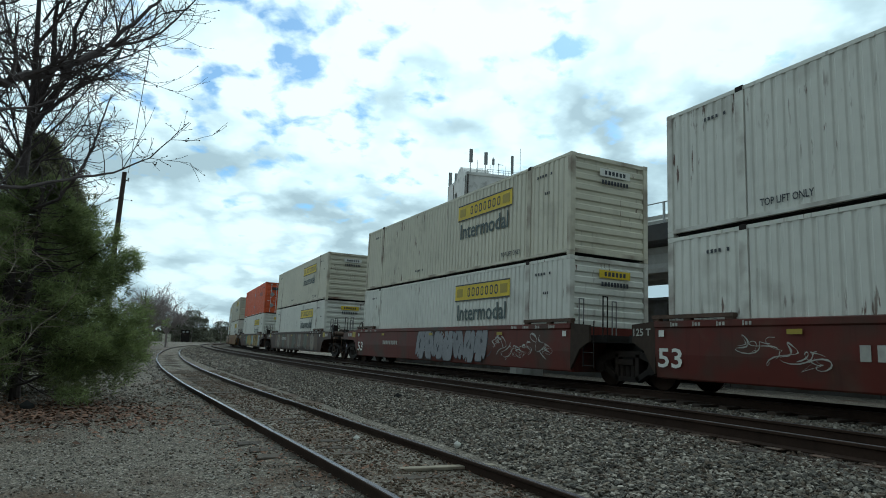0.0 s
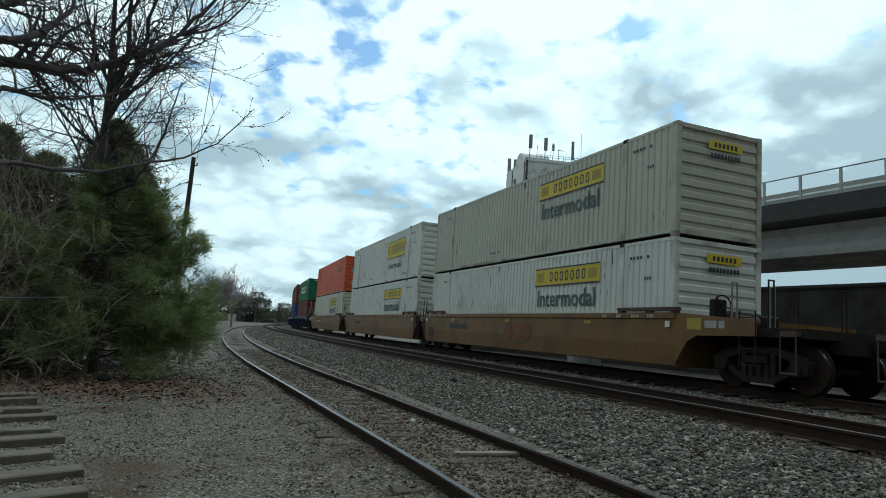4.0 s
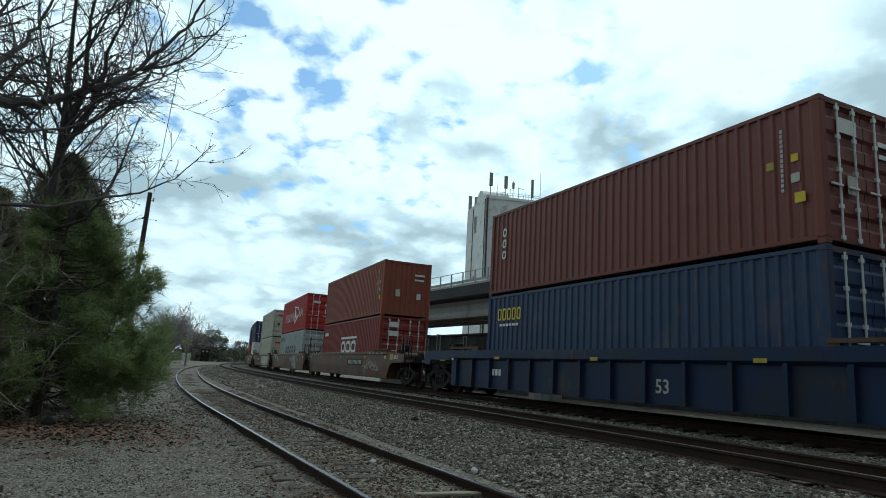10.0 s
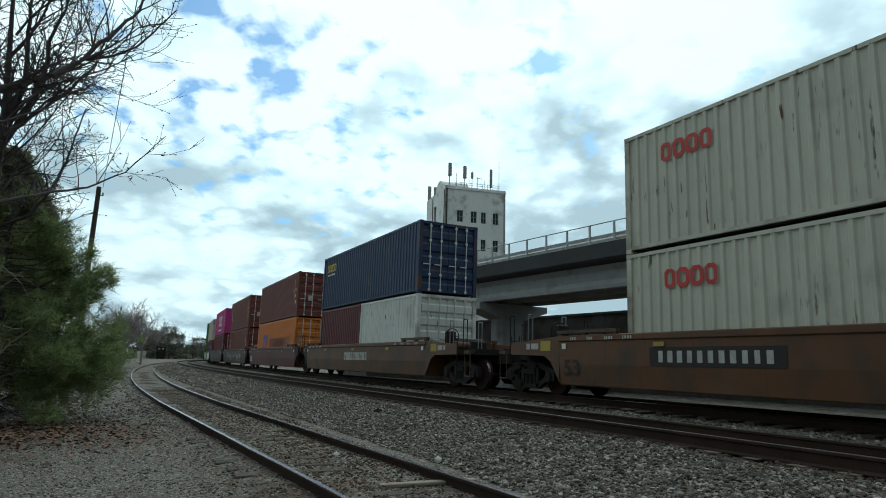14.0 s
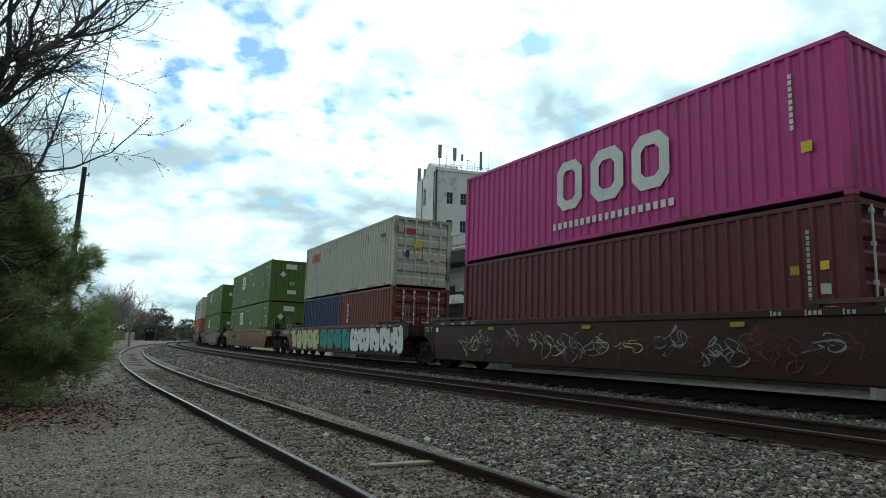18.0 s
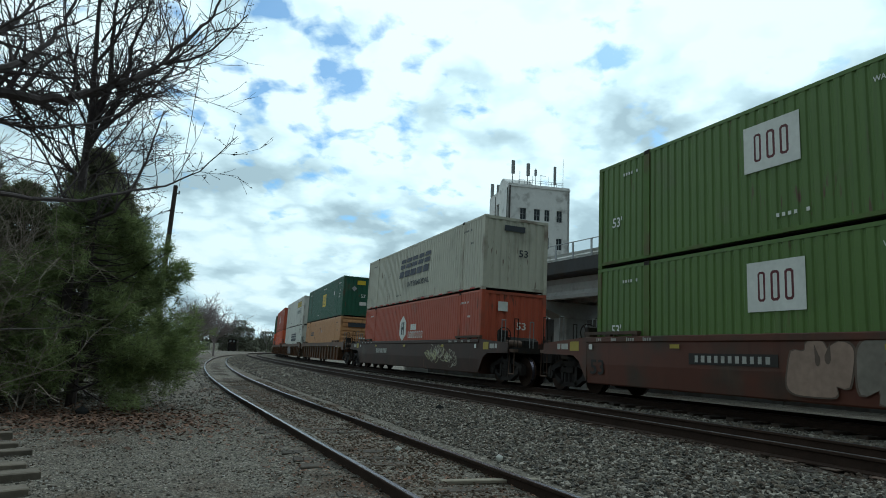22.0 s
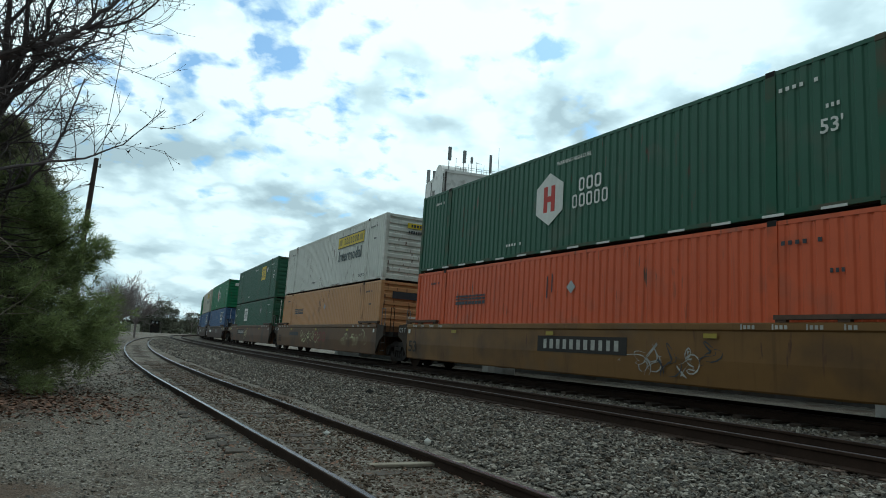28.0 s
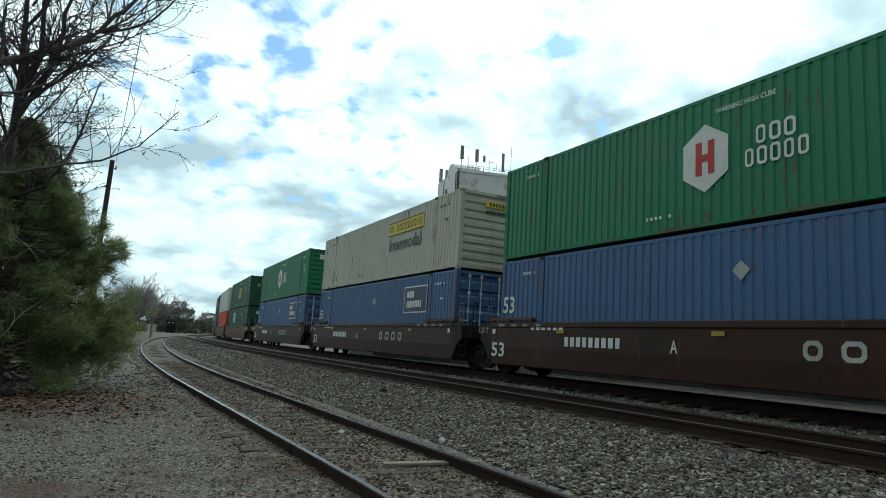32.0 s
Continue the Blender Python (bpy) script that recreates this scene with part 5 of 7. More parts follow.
def container(name, label, kind, mat, end="doors", decals=(), tall=None):
    """kind: 53, 40 or 20 feet. Local frame: y along it (away from the near end at -L/2), z up from its floor."""
    L, W = {53: (16.15, 2.78), 40: (12.19, 2.60), 20: (6.06, 2.60)}[kind]
    iso = kind != 53
    top = root(name, label, "shipping container", "containers of the train")
    H = tall or (2.87 if iso else TALL)
    chipped = worn(mat)
    pitch, deep, flat = (0.28, 0.036, 0.26) if iso else (0.235, 0.022, 0.52)
    wall = recolour(("side", kind, H), lambda: corrugated(L - 0.3, 0.17, H - 0.09, pitch, deep, flat), mat)
    shared("side_wall", wall, top, pose(-W / 2 + 0.012, 0, 0))
    shared("side_wall", wall, top, pose(W / 2 - 0.012, 0, 0, 0, 0, 180))
    for sx in (-1, 1):
        x = sx * (W / 2 - 0.04)
        shared("bottom_rail", recolour(("brail", kind), boxmesh("bottom_rail", -0.04, 0.04, -L / 2 + 0.17, L / 2 - 0.17, 0.085, 0.17), chipped), top, pose(x, 0, 0))
        shared("top_rail", recolour(("trail", kind, H), boxmesh("top_rail", -0.035, 0.035, -L / 2 + 0.17, L / 2 - 0.17, H - 0.09, H - 0.01), mat), top, pose(x, 0, 0))
        for sy in (-1, 1):
            shared("corner_post", recolour(("cpost", H), boxmesh("corner_post", -0.08, 0.08, -0.085, 0.085, 0.118, H - 0.118, soft=0.012), chipped), top, pose(sx * (W / 2 - 0.08), sy * (L / 2 - 0.085), 0))
            for z in (0.0, H - 0.118):
                shared("corner_casting", recolour("cast", boxmesh("corner_casting", -0.081, 0.081, -0.089, 0.089, 0, 0.118, soft=0.01), chipped), top,
                       pose(sx * (W / 2 - 0.081), sy * (L / 2 - 0.089), z))
    if not iso:
        for y in (-6.05, 6.05):
            shared("lift_post", recolour(("lift", H), boxmesh("lift_post", -0.014, 0.02, -0.10, 0.10, 0.14, H - 0.02), chipped), top, pose(-W / 2 + 0.005, y, 0))
            shared("lift_casting", recolour(("liftc", H), boxmesh("lift_casting", -0.02, 0.10, -0.10, 0.10, H - 0.11, H + 0.012, soft=0.01), STEEL_DARK), top, pose(-W / 2 + 0.01, y, 0))
    shared("roof", recolour(("roof", kind, H), boxmesh("roof", -W / 2 + 0.08, W / 2 - 0.08, -L / 2 + 0.05, L / 2 - 0.05, H - 0.05, H - 0.02), mat), top)
    shared("floor", recolour(("floor", kind), boxmesh("floor", -W / 2 + 0.085, W / 2 - 0.085, -L / 2 + 0.05, L / 2 - 0.05, 0.06, 0.16), STEEL_DARK), top)
    shared("far_end_wall", recolour(("uend", iso, H), lambda: upright_end(W - 0.32, 0.12, H - 0.1, 8), mat), top, pose(0, L / 2 - 0.03, 0, 0, 0, 180))
    for z in (0.075, H - 0.13):
        shared("end_sill", recolour(("sill", iso, H), boxmesh("end_sill", -W / 2 + 0.165, W / 2 - 0.165, 0, 0.10, 0, 0.11), chipped), top, pose(0, -L / 2 + 0.01, z))
    y = -L / 2 + 0.03
    if end == "ribs":
        shared("end_wall", recolour(("rend", iso, H), lambda: ribbed_end(W - 0.32, 0.12, H - 0.12, 9), mat), top, pose(0, y, 0))
    elif end == "upright":
        shared("end_wall", recolour(("uend", iso, H), lambda: upright_end(W - 0.32, 0.12, H - 0.1, 8), mat), top, pose(0, y, 0))
    else:
        for sx in (-1, 1):
            w = (W - 0.34) / 2
            door = shared("door", recolour(("door", iso, H), lambda: ribbed_end(w - 0.02, 0.14, H - 0.14, 5), mat), top, pose(sx * w / 2, y, 0))
            for q in (-0.26, 0.22):
                bm_key = ("bar", H)

                def bar():
                    bm = bmesh.new()
                    rod(bm, (0, 0, 0.10), (0, 0, H - 0.10), 0.022, sides=6)
                    for z in (0.16, 0.75, 1.45, 2.1, H - 0.2):
                        box(bm, -0.05, 0.05, -0.02, 0.03, z - 0.04, z + 0.04)
                    box(bm, -0.30, 0.02, -0.045, -0.02, 1.12, 1.16)
                    return finish(bm, "locking_bar", PALE_STEEL)
                shared("locking_bar", cached(bm_key, bar), door, pose(q, -0.035, 0))
    for f in decals:
        f(top, L, W)
    return top


# ---- decals: each returns a function of the container, its length and its width ----
def hauler_panel(u=4.78, z=2.19, h=0.58, zt=1.50, ht=0.55, wt=3.2):
    """Yellow panel with dark lettering, as plain shapes, and a dark word under it."""
    def put(c, L, W):
        y = -L / 2 + u
        p = mark("yellow_panel", c, y, z, 3.6, h, YELLOW, "x", W, "yellow advertising panel with dark lettering")
        letters("panel_lettering", p, y - 0.1, z, 2.1, h * 0.52, 7, MARK_DARK, W + 0.006, 0.62)
        for q in (-1.45, 1.45):
            mark("panel_emblem", p, y + q, z, 0.42, h * 0.5, MUSTARD, "x", W + 0.012)
        for q in (-1, 1):
            mark("panel_border", p, y, z + q * (h / 2 - 0.02), 3.6, 0.04, MARK_DARK, "x", W + 0.012)
        writing(c, "Intermodal", y, zt, wt, ht, MARK_TEXT, W, "word_marking")
    return put


def end_panel(z=2.45, white=False):
    def put(c, L, W):
        p = mark("end_panel", c, 0.15, z, 1.1, 0.22, (MARK_WHITE if white else YELLOW), "y", L / 2)
        letters("panel_lettering", p, 0.15, z, 0.8, 0.12, 6, MARK_DARK, L / 2, side="y")
        letters("end_lettering", c, 0.15, z - 0.28, 1.0, 0.12, 9, MARK_DARK, L / 2, side="y")
    return put


def word(u, z, w, h, n, mat, thick=0.7, name="word_marking", lean=0.0):
    def put(c, L, W):
        letters(name, c, -L / 2 + u, z, w, h, n, mat, W, thick, lean=lean)
    return put


def upright_word(u, z, h, n, mat, size=0.2):
    """Letters one below the other."""
    def put(c, L, W):
        bm = bmesh.new()
        for i in range(n):
            q = z + h / 2 - (i + 0.5) * h / n
            if size < 0.15:
                box(bm, -W / 2 - 0.008, -W / 2 - 0.002, -L / 2 + u - size / 2, -L / 2 + u + size / 2, q - h / n * 0.36, q + h / n * 0.36)
            else:
                ring(bm, -L / 2 + u, q, size * 0.86, h / n * 0.74, -W / 2 - 0.008, size * 0.22)
        part("upright_lettering", bm, mat, c)
    return put


def diamond(u, z, mat=None, side="x", size=0.34):
    def put(c, L, W):
        bm = bmesh.new()
        if side == "x":
            prism(bm, [(-L / 2 + u - size, z), (-L / 2 + u, z - size), (-L / 2 + u + size, z), (-L / 2 + u, z + size)], -W / 2 - 0.010, -W / 2 - 0.003, "x")
        else:
            prism(bm, [(u - size, z), (u, z - size), (u + size, z), (u, z + size)], -L / 2 - 0.03, -L / 2 - 0.02, "y")
        part("placard_holder", bm, mat or STEEL_GREY, c, "diamond-shaped placard holder")
    return put


def hexagon(u, z, r, mat, inner=None):
    def put(c, L, W):
        y = -L / 2 + u
        bm = bmesh.new()
        prism(bm, [(y + r * math.sin(math.pi * i / 3), z + r * 1.12 * math.cos(math.pi * i / 3)) for i in range(6)], -W / 2 - 0.010, -W / 2 - 0.003, "x")
        p = part("hexagon_emblem", bm, mat, c)
        if inner:
            bm = bmesh.new()
            for a in (-0.36, 0.12):
                box(bm, -W / 2 - 0.016, -W / 2 - 0.0105, y + r * a, y + r * (a + 0.24), z - r * 0.55, z + r * 0.55)
            box(bm, -W / 2 - 0.018, -W / 2 - 0.0108, y - r * 0.13, y + r * 0.13, z - r * 0.12, z + r * 0.12)
            part("emblem", bm, inner, p)
    return put


def plate(u, z, w, h, mat, name="sticker"):
    def put(c, L, W):
        mark(name, c, -L / 2 + u, z, w, h, mat, "x", W)
    return put


def end_plate(x, z, w, h, mat, name="sticker"):
    def put(c, L, W):
        mark(name, c, x, z, w, h, mat, "y", L / 2)
    return put


def say(text, u, z, w, h, mat, side="x"):
    def put(c, L, W):
        if side == "x":
            writing(c, text, -L / 2 + u, z, w, h, mat, W)
        else:
            writing(c, text, u, z, w, h, mat, L / 2 + 0.012, side="y")
    return put


def dashes(mat=None, z=0.095):
    """White reflective strips along the bottom rail, one part each."""
    def put(c, L, W):
        me = recolour(("dash", W), boxmesh("reflective_strip", -W / 2 - 0.006, -W / 2 - 0.002, -0.22, 0.22, z - 0.025, z + 0.025), mat or MARK_WHITE)
        for i in range(14):
            shared("reflective_strip", me, c, pose(0, -L / 2 + 0.9 + i * (L - 1.8) / 13, 0))
    return put


def small_marks(mat, seed, kind53=True):
    """The small capacity and number markings, too small to read: one bar a figure."""
    rng = random.Random(seed)

    def put(c, L, W):
        for u, z, w, n in ((1.4, 2.45, 0.8, 6), (L - 1.5, 2.45, 0.62, 6), (1.0, 1.9, 0.28, 3), (L - 6.2, 0.45, 0.8, 6)):
            u += rng.uniform(-0.2, 0.2)
            me = recolour(("smallbar", w / n), boxmesh("small_marking", -0.008, -0.002, -w / n * 0.26, w / n * 0.26, -0.038, 0.038), mat)
            for i in range(n):
                if i == 4:
                    continue
                shared("small_marking", me, c, pose(-W / 2, -L / 2 + u + w / 2 - (i + 0.5) * w / n, z))
    return put


# ---- well cars ----
WHEELS = []
STEEL_PALE = shader("worn_galvanised", (0.20, 0.20, 0.20), rough=0.6, vary=0.3)


def wheelset_mesh():
    bm = bmesh.new()
    for sx in (-1, 1):
        x = sx * 0.75
        rod(bm, (x - 0.05, 0, 0), (x + 0.05, 0, 0), 0.46, sides=28)
        rod(bm, (x - sx * 0.05, 0, 0), (x - sx * 0.09, 0, 0), 0.49, sides=28)
        for k in range(6):
            t = math.pi * k / 3
            c, q = math.cos(t), math.sin(t)
            rod(bm, (x + sx * 0.045, 0.26 * c, 0.26 * q), (x + sx * 0.058, 0.26 * c, 0.26 * q), 0.05, sides=6)
    rod(bm, (-0.95, 0, 0), (0.95, 0, 0), 0.075, sides=10)
    me = finish(bm, "wheelset", RAIL_SIDE)
    me.materials.append(RAIL_TOP)
    for p in me.polygons:
        c = p.center
        if 0.44 < math.hypot(c.y, c.z) < 0.475:
            p.material_index = 1
    return me


def side_frame_mesh():
    """A cast side frame: arched top beam, dropped bottom beam, two columns, and open windows between them."""
    bm = bmesh.new()

    def bar(a, b, w):
        d = (Vector(b) - Vector(a)).normalized()
        n = Vector((-d.y, d.x)) * w / 2
        p, q = Vector(a), Vector(b)
        prism(bm, [tuple(p - n), tuple(q - n), tuple(q + n), tuple(p + n)], -0.08, 0.08, "x")
    for sy in (-1, 1):
        bar((sy * 1.10, 0.60), (sy * 0.42, 0.80), 0.15)
        bar((sy * 0.86, 0.48), (sy * 0.34, 0.20), 0.13)
        bar((sy * 0.36, 0.18), (sy * 0.36, 0.80), 0.12)
        prism(bm, [(sy * 0.76, 0.36), (sy * 1.14, 0.36), (sy * 1.16, 0.62), (sy * 0.98, 0.70), (sy * 0.76, 0.62)], -0.09, 0.09, "x")
        rod(bm, (-0.14, sy * 0.9, 0.46), (0.14, sy * 0.9, 0.46), 0.13, sides=12)
    bar((-0.44, 0.80), (0.44, 0.80), 0.15)
    bar((-0.40, 0.20), (0.40, 0.20), 0.12)
    for y in (-0.2, 0.0, 0.2):
        rod(bm, (0, y, 0.26), (0, y, 0.52), 0.085, sides=10)
    box(bm, -0.12, 0.12, -0.27, 0.27, 0.54, 0.68)
    return finish(bm, "side_frame", TRUCK_STEEL)


def truck(parent, y, z=0.0):
    t = new("truck", cached("bolster", lambda: finish(bolster_bm(), "truck", STEEL_DARK)))
    t.parent = parent
    t.matrix_basis = pose(0, y, z)
    for sy in (-0.9, 0.9):
        WHEELS.append((parent, y + sy, sy, shared("wheelset", cached("wheelset", wheelset_mesh), t, pose(0, sy, 0.46))))
    for sx in (-1.0, 1.0):
        shared("side_frame", cached("sframe", side_frame_mesh), t, pose(sx, 0, 0))
    return t


def bolster_bm():
    bm = bmesh.new()
    box(bm, -1.05, 1.05, -0.22, 0.22, 0.5, 0.80)
    bevel(bm, 0.03)
    box(bm, -0.7, 0.7, -0.62, -0.54, 0.42, 0.56)
    box(bm, -0.7, 0.7, 0.54, 0.62, 0.42, 0.56)
    return bm


WELL_LOW, WELL_TOP = 0.215, 1.46


def side_sill(length, ribs):
    """One side of a well: plate, top chord, bottom flange, and ribs where it has them. Outer face at x = 0, inwards +x."""
    bm = bmesh.new()
    h = length / 2
    prism(bm, [(0.045, WELL_LOW + 0.03), (0.07, WELL_LOW), (0.30, WELL_LOW), (0.30, WELL_LOW + 0.06), (0.10, WELL_LOW + 0.12), (0.075, WELL_LOW + 0.14), (0.06, WELL_LOW + 0.5), (0.06, WELL_TOP - 0.16), (0.15, WELL_TOP - 0.10), (0.15, WELL_TOP), (0.0, WELL_TOP), (-0.03, WELL_TOP - 0.02), (-0.03, WELL_TOP - 0.13), (0.004, WELL_TOP - 0.16), (0.004, WELL_LOW + 0.52)] if not ribs else
          [(0.06, WELL_LOW), (0.32, WELL_LOW), (0.32, WELL_LOW + 0.06), (0.10, WELL_LOW + 0.10), (0.10, WELL_TOP - 0.34), (0.15, WELL_TOP - 0.30), (0.15, WELL_TOP), (-0.04, WELL_TOP), (-0.04, WELL_TOP - 0.26), (0.06, WELL_TOP - 0.34)], -h, h)
    return finish(bm, "side_sill", WHITE)


def well_car(name, label, mat, L, near, far, ribs=False, near_truck=True, far_truck=True, end_near=True, decals=()):
    """A double-stack well car. near and far: how far it reaches past the load at either end."""
    top = root(name, label, "well car", "well cars of the train")
    W = 2.92
    h = L / 2
    sill = recolour(("wellsill", L, ribs), lambda: side_sill(L + 0.5, ribs), mat)
    for sx in (-1, 1):
        shared("side_sill", sill, top, pose(sx * W / 2, 0, 0, 0, 0, 0 if sx < 0 else 180))
        if ribs:
            n = 14 if L > 14 else 11
            for i in range(n):
                y = -h + 0.3 + i * (L - 0.6) / (n - 1)
                shared("rib", recolour("rib", boxmesh("rib", -0.05, 0.07, -0.05, 0.05, WELL_LOW + 0.02, WELL_TOP - 0.30), mat), top, pose(sx * W / 2 if sx < 0 else W / 2 - 0.02, y, 0))
    for i in range(7):
        y = -h + 0.8 + i * (L - 1.6) / 6
        shared("cross_beam", recolour("xbeam", boxmesh("cross_beam", -W / 2 + 0.16, W / 2 - 0.16, -0.16, 0.16, 0.20, 0.438), mat), top, pose(0, y, 0))
    for sy, reach, has_truck in ((-1, near, near_truck), (1, far, far_truck)):
        full = reach > 2.5
        y_end = sy * (h + reach)
        # deck over the truck, its side plates and the sloping shoulder
        bm = bmesh.new()
        a, b = sorted((sy * (h + 0.28), sy * (h + reach - (0.55 if full else 0.25))))
        box(bm, -W / 2 + 0.25, W / 2 - 0.25, a, b, 0.98, 1.16)
        part("end_platform", bm, STEEL_DARK, top)
        for sx in (-1, 1):
            bm = bmesh.new()
            y0, y1 = sy * (h - 1.9), sy * (h + 0.32)
            box(bm, *sorted((sx * (W / 2 - 0.10), sx * (W / 2 + 0.03))), *sorted((y0, y1)), WELL_TOP + 0.05, WELL_TOP + 0.13)
            for yk in (y0 + sy * 0.12, sy * (h - 0.7), y1 - sy * 0.12):
                box(bm, *sorted((sx * (W / 2 - 0.09), sx * (W / 2 + 0.01))), yk - 0.10, yk + 0.10, WELL_TOP, WELL_TOP + 0.06)
            part("guide_rail", bm, RUST_STEEL, top, "rusty loading guide rail")
            bm = bmesh.new()
            y2 = sy * (h + min(reach - 0.5, 2.5 if full else 1.0))
            if ribs:
                prism(bm, [(sy * (h + 0.25), WELL_TOP - 0.34), (sy * (h + 0.25), WELL_TOP), (y2, WELL_TOP), (y2, WELL_TOP - 0.52), (y2 - sy * min(0.5, reach * 0.3), WELL_TOP - 0.52), (y2 - sy * min(0.6, reach * 0.35), WELL_TOP - 0.34)], sx * (W / 2 + 0.01) - 0.03, sx * (W / 2 + 0.01) + 0.03, "x")
            else:
                prism(bm, [(sy * (h + 0.25), WELL_LOW + 0.06), (sy * (h + 0.25), WELL_TOP), (y2, WELL_TOP - (0.16 if full else 0.06)), (y2, 0.98), (sy * (h + 0.9), 0.95), (sy * (h + 0.62), 0.80)], sx * (W / 2 - 0.03) - 0.03, sx * (W / 2 - 0.03) + 0.03, "x")
            part("end_plate", bm, mat if ribs or full else WELL_GRIME, top)
        bm = bmesh.new()
        box(bm, -W / 2 + 0.14, W / 2 - 0.14, *sorted((sy * (h + 0.19), sy * (h + 0.26))), 0.22, WELL_TOP - 0.05)
        part("end_bulkhead", bm, mat, top)
        bm = bmesh.new()
        a, b = sorted((sy * (h + 0.3), y_end))
        box(bm, -0.32, 0.32, a, b, 0.72, 1.0)
        part("draft_sill", bm, STEEL_DARK, top)
        if has_truck:
            truck(top, sy * (h + (reach - 1.75 if full else reach)), -0.085)
        # ladder, grab posts, and the brake gear on the platform
        if full or sy < 0:
            yl = sy * (h + (2.3 if full else 0.95))
            bm = bmesh.new()
            for q in (-0.2, 0.2):
                rod(bm, (-W / 2 + 0.02, yl + q, 0.35), (-W / 2 + 0.02, yl + q, 1.5), 0.016, sides=6)
            for z in (0.4, 0.72, 1.04, 1.36):
                rod(bm, (-W / 2 + 0.02, yl - 0.2, z), (-W / 2 + 0.02, yl + 0.2, z), 0.013, sides=6)
            part("ladder", bm, STEEL_DARK, top)
            for x, yq, mt in ((-W / 2 + 0.12, 0.42, STEEL_DARK), (-W / 2 + 0.12, -0.5, STEEL_PALE), (W / 2 - 0.3, 0.1, STEEL_DARK), (-0.2, -0.55, STEEL_PALE)):
                bm = bmesh.new()
                yp = yl + sy * yq
                rod(bm, (x, yp, 1.10), (x, yp, 2.10), 0.018, sides=6)
                rod(bm, (x + 0.14, yp, 1.10), (x + 0.14, yp, 2.10), 0.018, sides=6)
                rod(bm, (x - 0.012, yp, 2.1), (x + 0.152, yp, 2.1), 0.018, sides=6)
                part("grab_post", bm, mt, top)
        if full:
            bm = bmesh.new()
            y = y_end - sy * 0.25
            box(bm, -0.18, 0.18, *sorted((y, y_end + sy * 0.12)), 0.74, 1.02)
            bevel(bm, 0.05, 2)
            part("coupler", bm, STEEL_DARK, top)
            bm = bmesh.new()
            yb, ring = sy * (h + 1.05), []
            for k in range(14):
                t = 2 * math.pi * k / 14
                ring.append((-0.85 + 0.27 * math.cos(t), yb, 1.62 + 0.27 * math.sin(t)))
            loops = []
            for k in range(14):
                t = 2 * math.pi * k / 14
                loop = []
                for j in range(5):
                    a = 2 * math.pi * j / 5
                    r = 0.27 + 0.018 * math.cos(a)
                    loop.append(bm.verts.new((-0.85 + r * math.cos(t), yb + 0.018 * math.sin(a), 1.62 + r * math.sin(t))))
                loops.append(loop)
            for k in range(14):
                la, lb = loops[k], loops[(k + 1) % 14]
                for j in range(5):
                    bm.faces.new((la[j], la[(j + 1) % 5], lb[(j + 1) % 5], lb[j]))
            for k in (0, 5, 9):
                rod(bm, (-0.85, yb, 1.62), ring[k], 0.014, sides=5)
            part("brake_wheel", bm, STEEL_DARK, top)
            bm = bmesh.new()
            box(bm, -1.02, -0.66, *sorted((yb - sy * 0.04, yb - sy * 0.24)), 1.16, 1.80)
            bevel(bm, 0.03)
            part("brake_housing", bm, STEEL_DARK, top)
            bm = bmesh.new()
            rod(bm, (-0.45, sy * (h + 0.62), 1.38), (0.65, sy * (h + 0.62), 1.38), 0.21, sides=14)
            part("air_reservoir", bm, STEEL_DARK, top)
            bm = bmesh.new()
            rod(bm, (-1.1, sy * (h + 1.7), 1.30), (-0.55, sy * (h + 1.7), 1.30), 0.13, sides=12)
            rod(bm, (-1.25, sy * (h + 1.7), 1.30), (-1.1, sy * (h + 1.7), 1.30), 0.05, sides=8)
            part("brake_cylinder", bm, RUST_STEEL, top)
            bm = bmesh.new()
            box(bm, -0.35, 0.25, *sorted((sy * (h + 1.3), sy * (h + 1.62))), 1.16, 1.48)
            bevel(bm, 0.04)
            part("brake_valve", bm, STEEL_DARK, top)
            bm = bmesh.new()
            for q in (-0.17, 0.17):
                rod(bm, (-W / 2 + 0.10, y_end - sy * 0.8 + q, 0.30), (-W / 2 + 0.10, y_end - sy * 0.8 + q, 1.02), 0.016, sides=5)
            rod(bm, (-W / 2 + 0.10, y_end - sy * 0.8 - 0.18, 0.30), (-W / 2 + 0.10, y_end - sy * 0.8 + 0.18, 0.30), 0.02, sides=5)
            part("stirrup_step", bm, RUST_STEEL, top)
            bm = bmesh.new()
            box(bm, -W / 2 + 0.06, W / 2 - 0.06, *sorted((y_end - sy * 0.62, y_end - sy * 0.95)), 1.0, 1.10)
            part("crossover_step", bm, RUST_STEEL, top)
            bm = bmesh.new()
            rod(bm, (0.25, y_end - sy * 0.1, 0.9), (0.30, y_end + sy * 0.05, 0.45), 0.03, sides=6)
            rod(bm, (0.30, y_end + sy * 0.05, 0.45), (0.20, y_end + sy * 0.3, 0.5), 0.03, sides=6)
            part("air_hose", bm, GAP, top)
            for y_a, y_b, z_a, z_b, pm in ((0.62, 1.06, 1.08, 1.34, MUSTARD), (1.16, 1.50, 1.12, 1.28, FADED), (1.56, 1.72, 1.12, 1.28, FADED)):
                bm = bmesh.new()
                xo = 0.036 if ribs else 0.004
                box(bm, -W / 2 - xo, -W / 2 - xo + 0.003, *sorted((sy * (h + y_a), sy * (h + y_b))), z_a, z_b)
                part("placard", bm, pm, top)
        bm = bmesh.new()
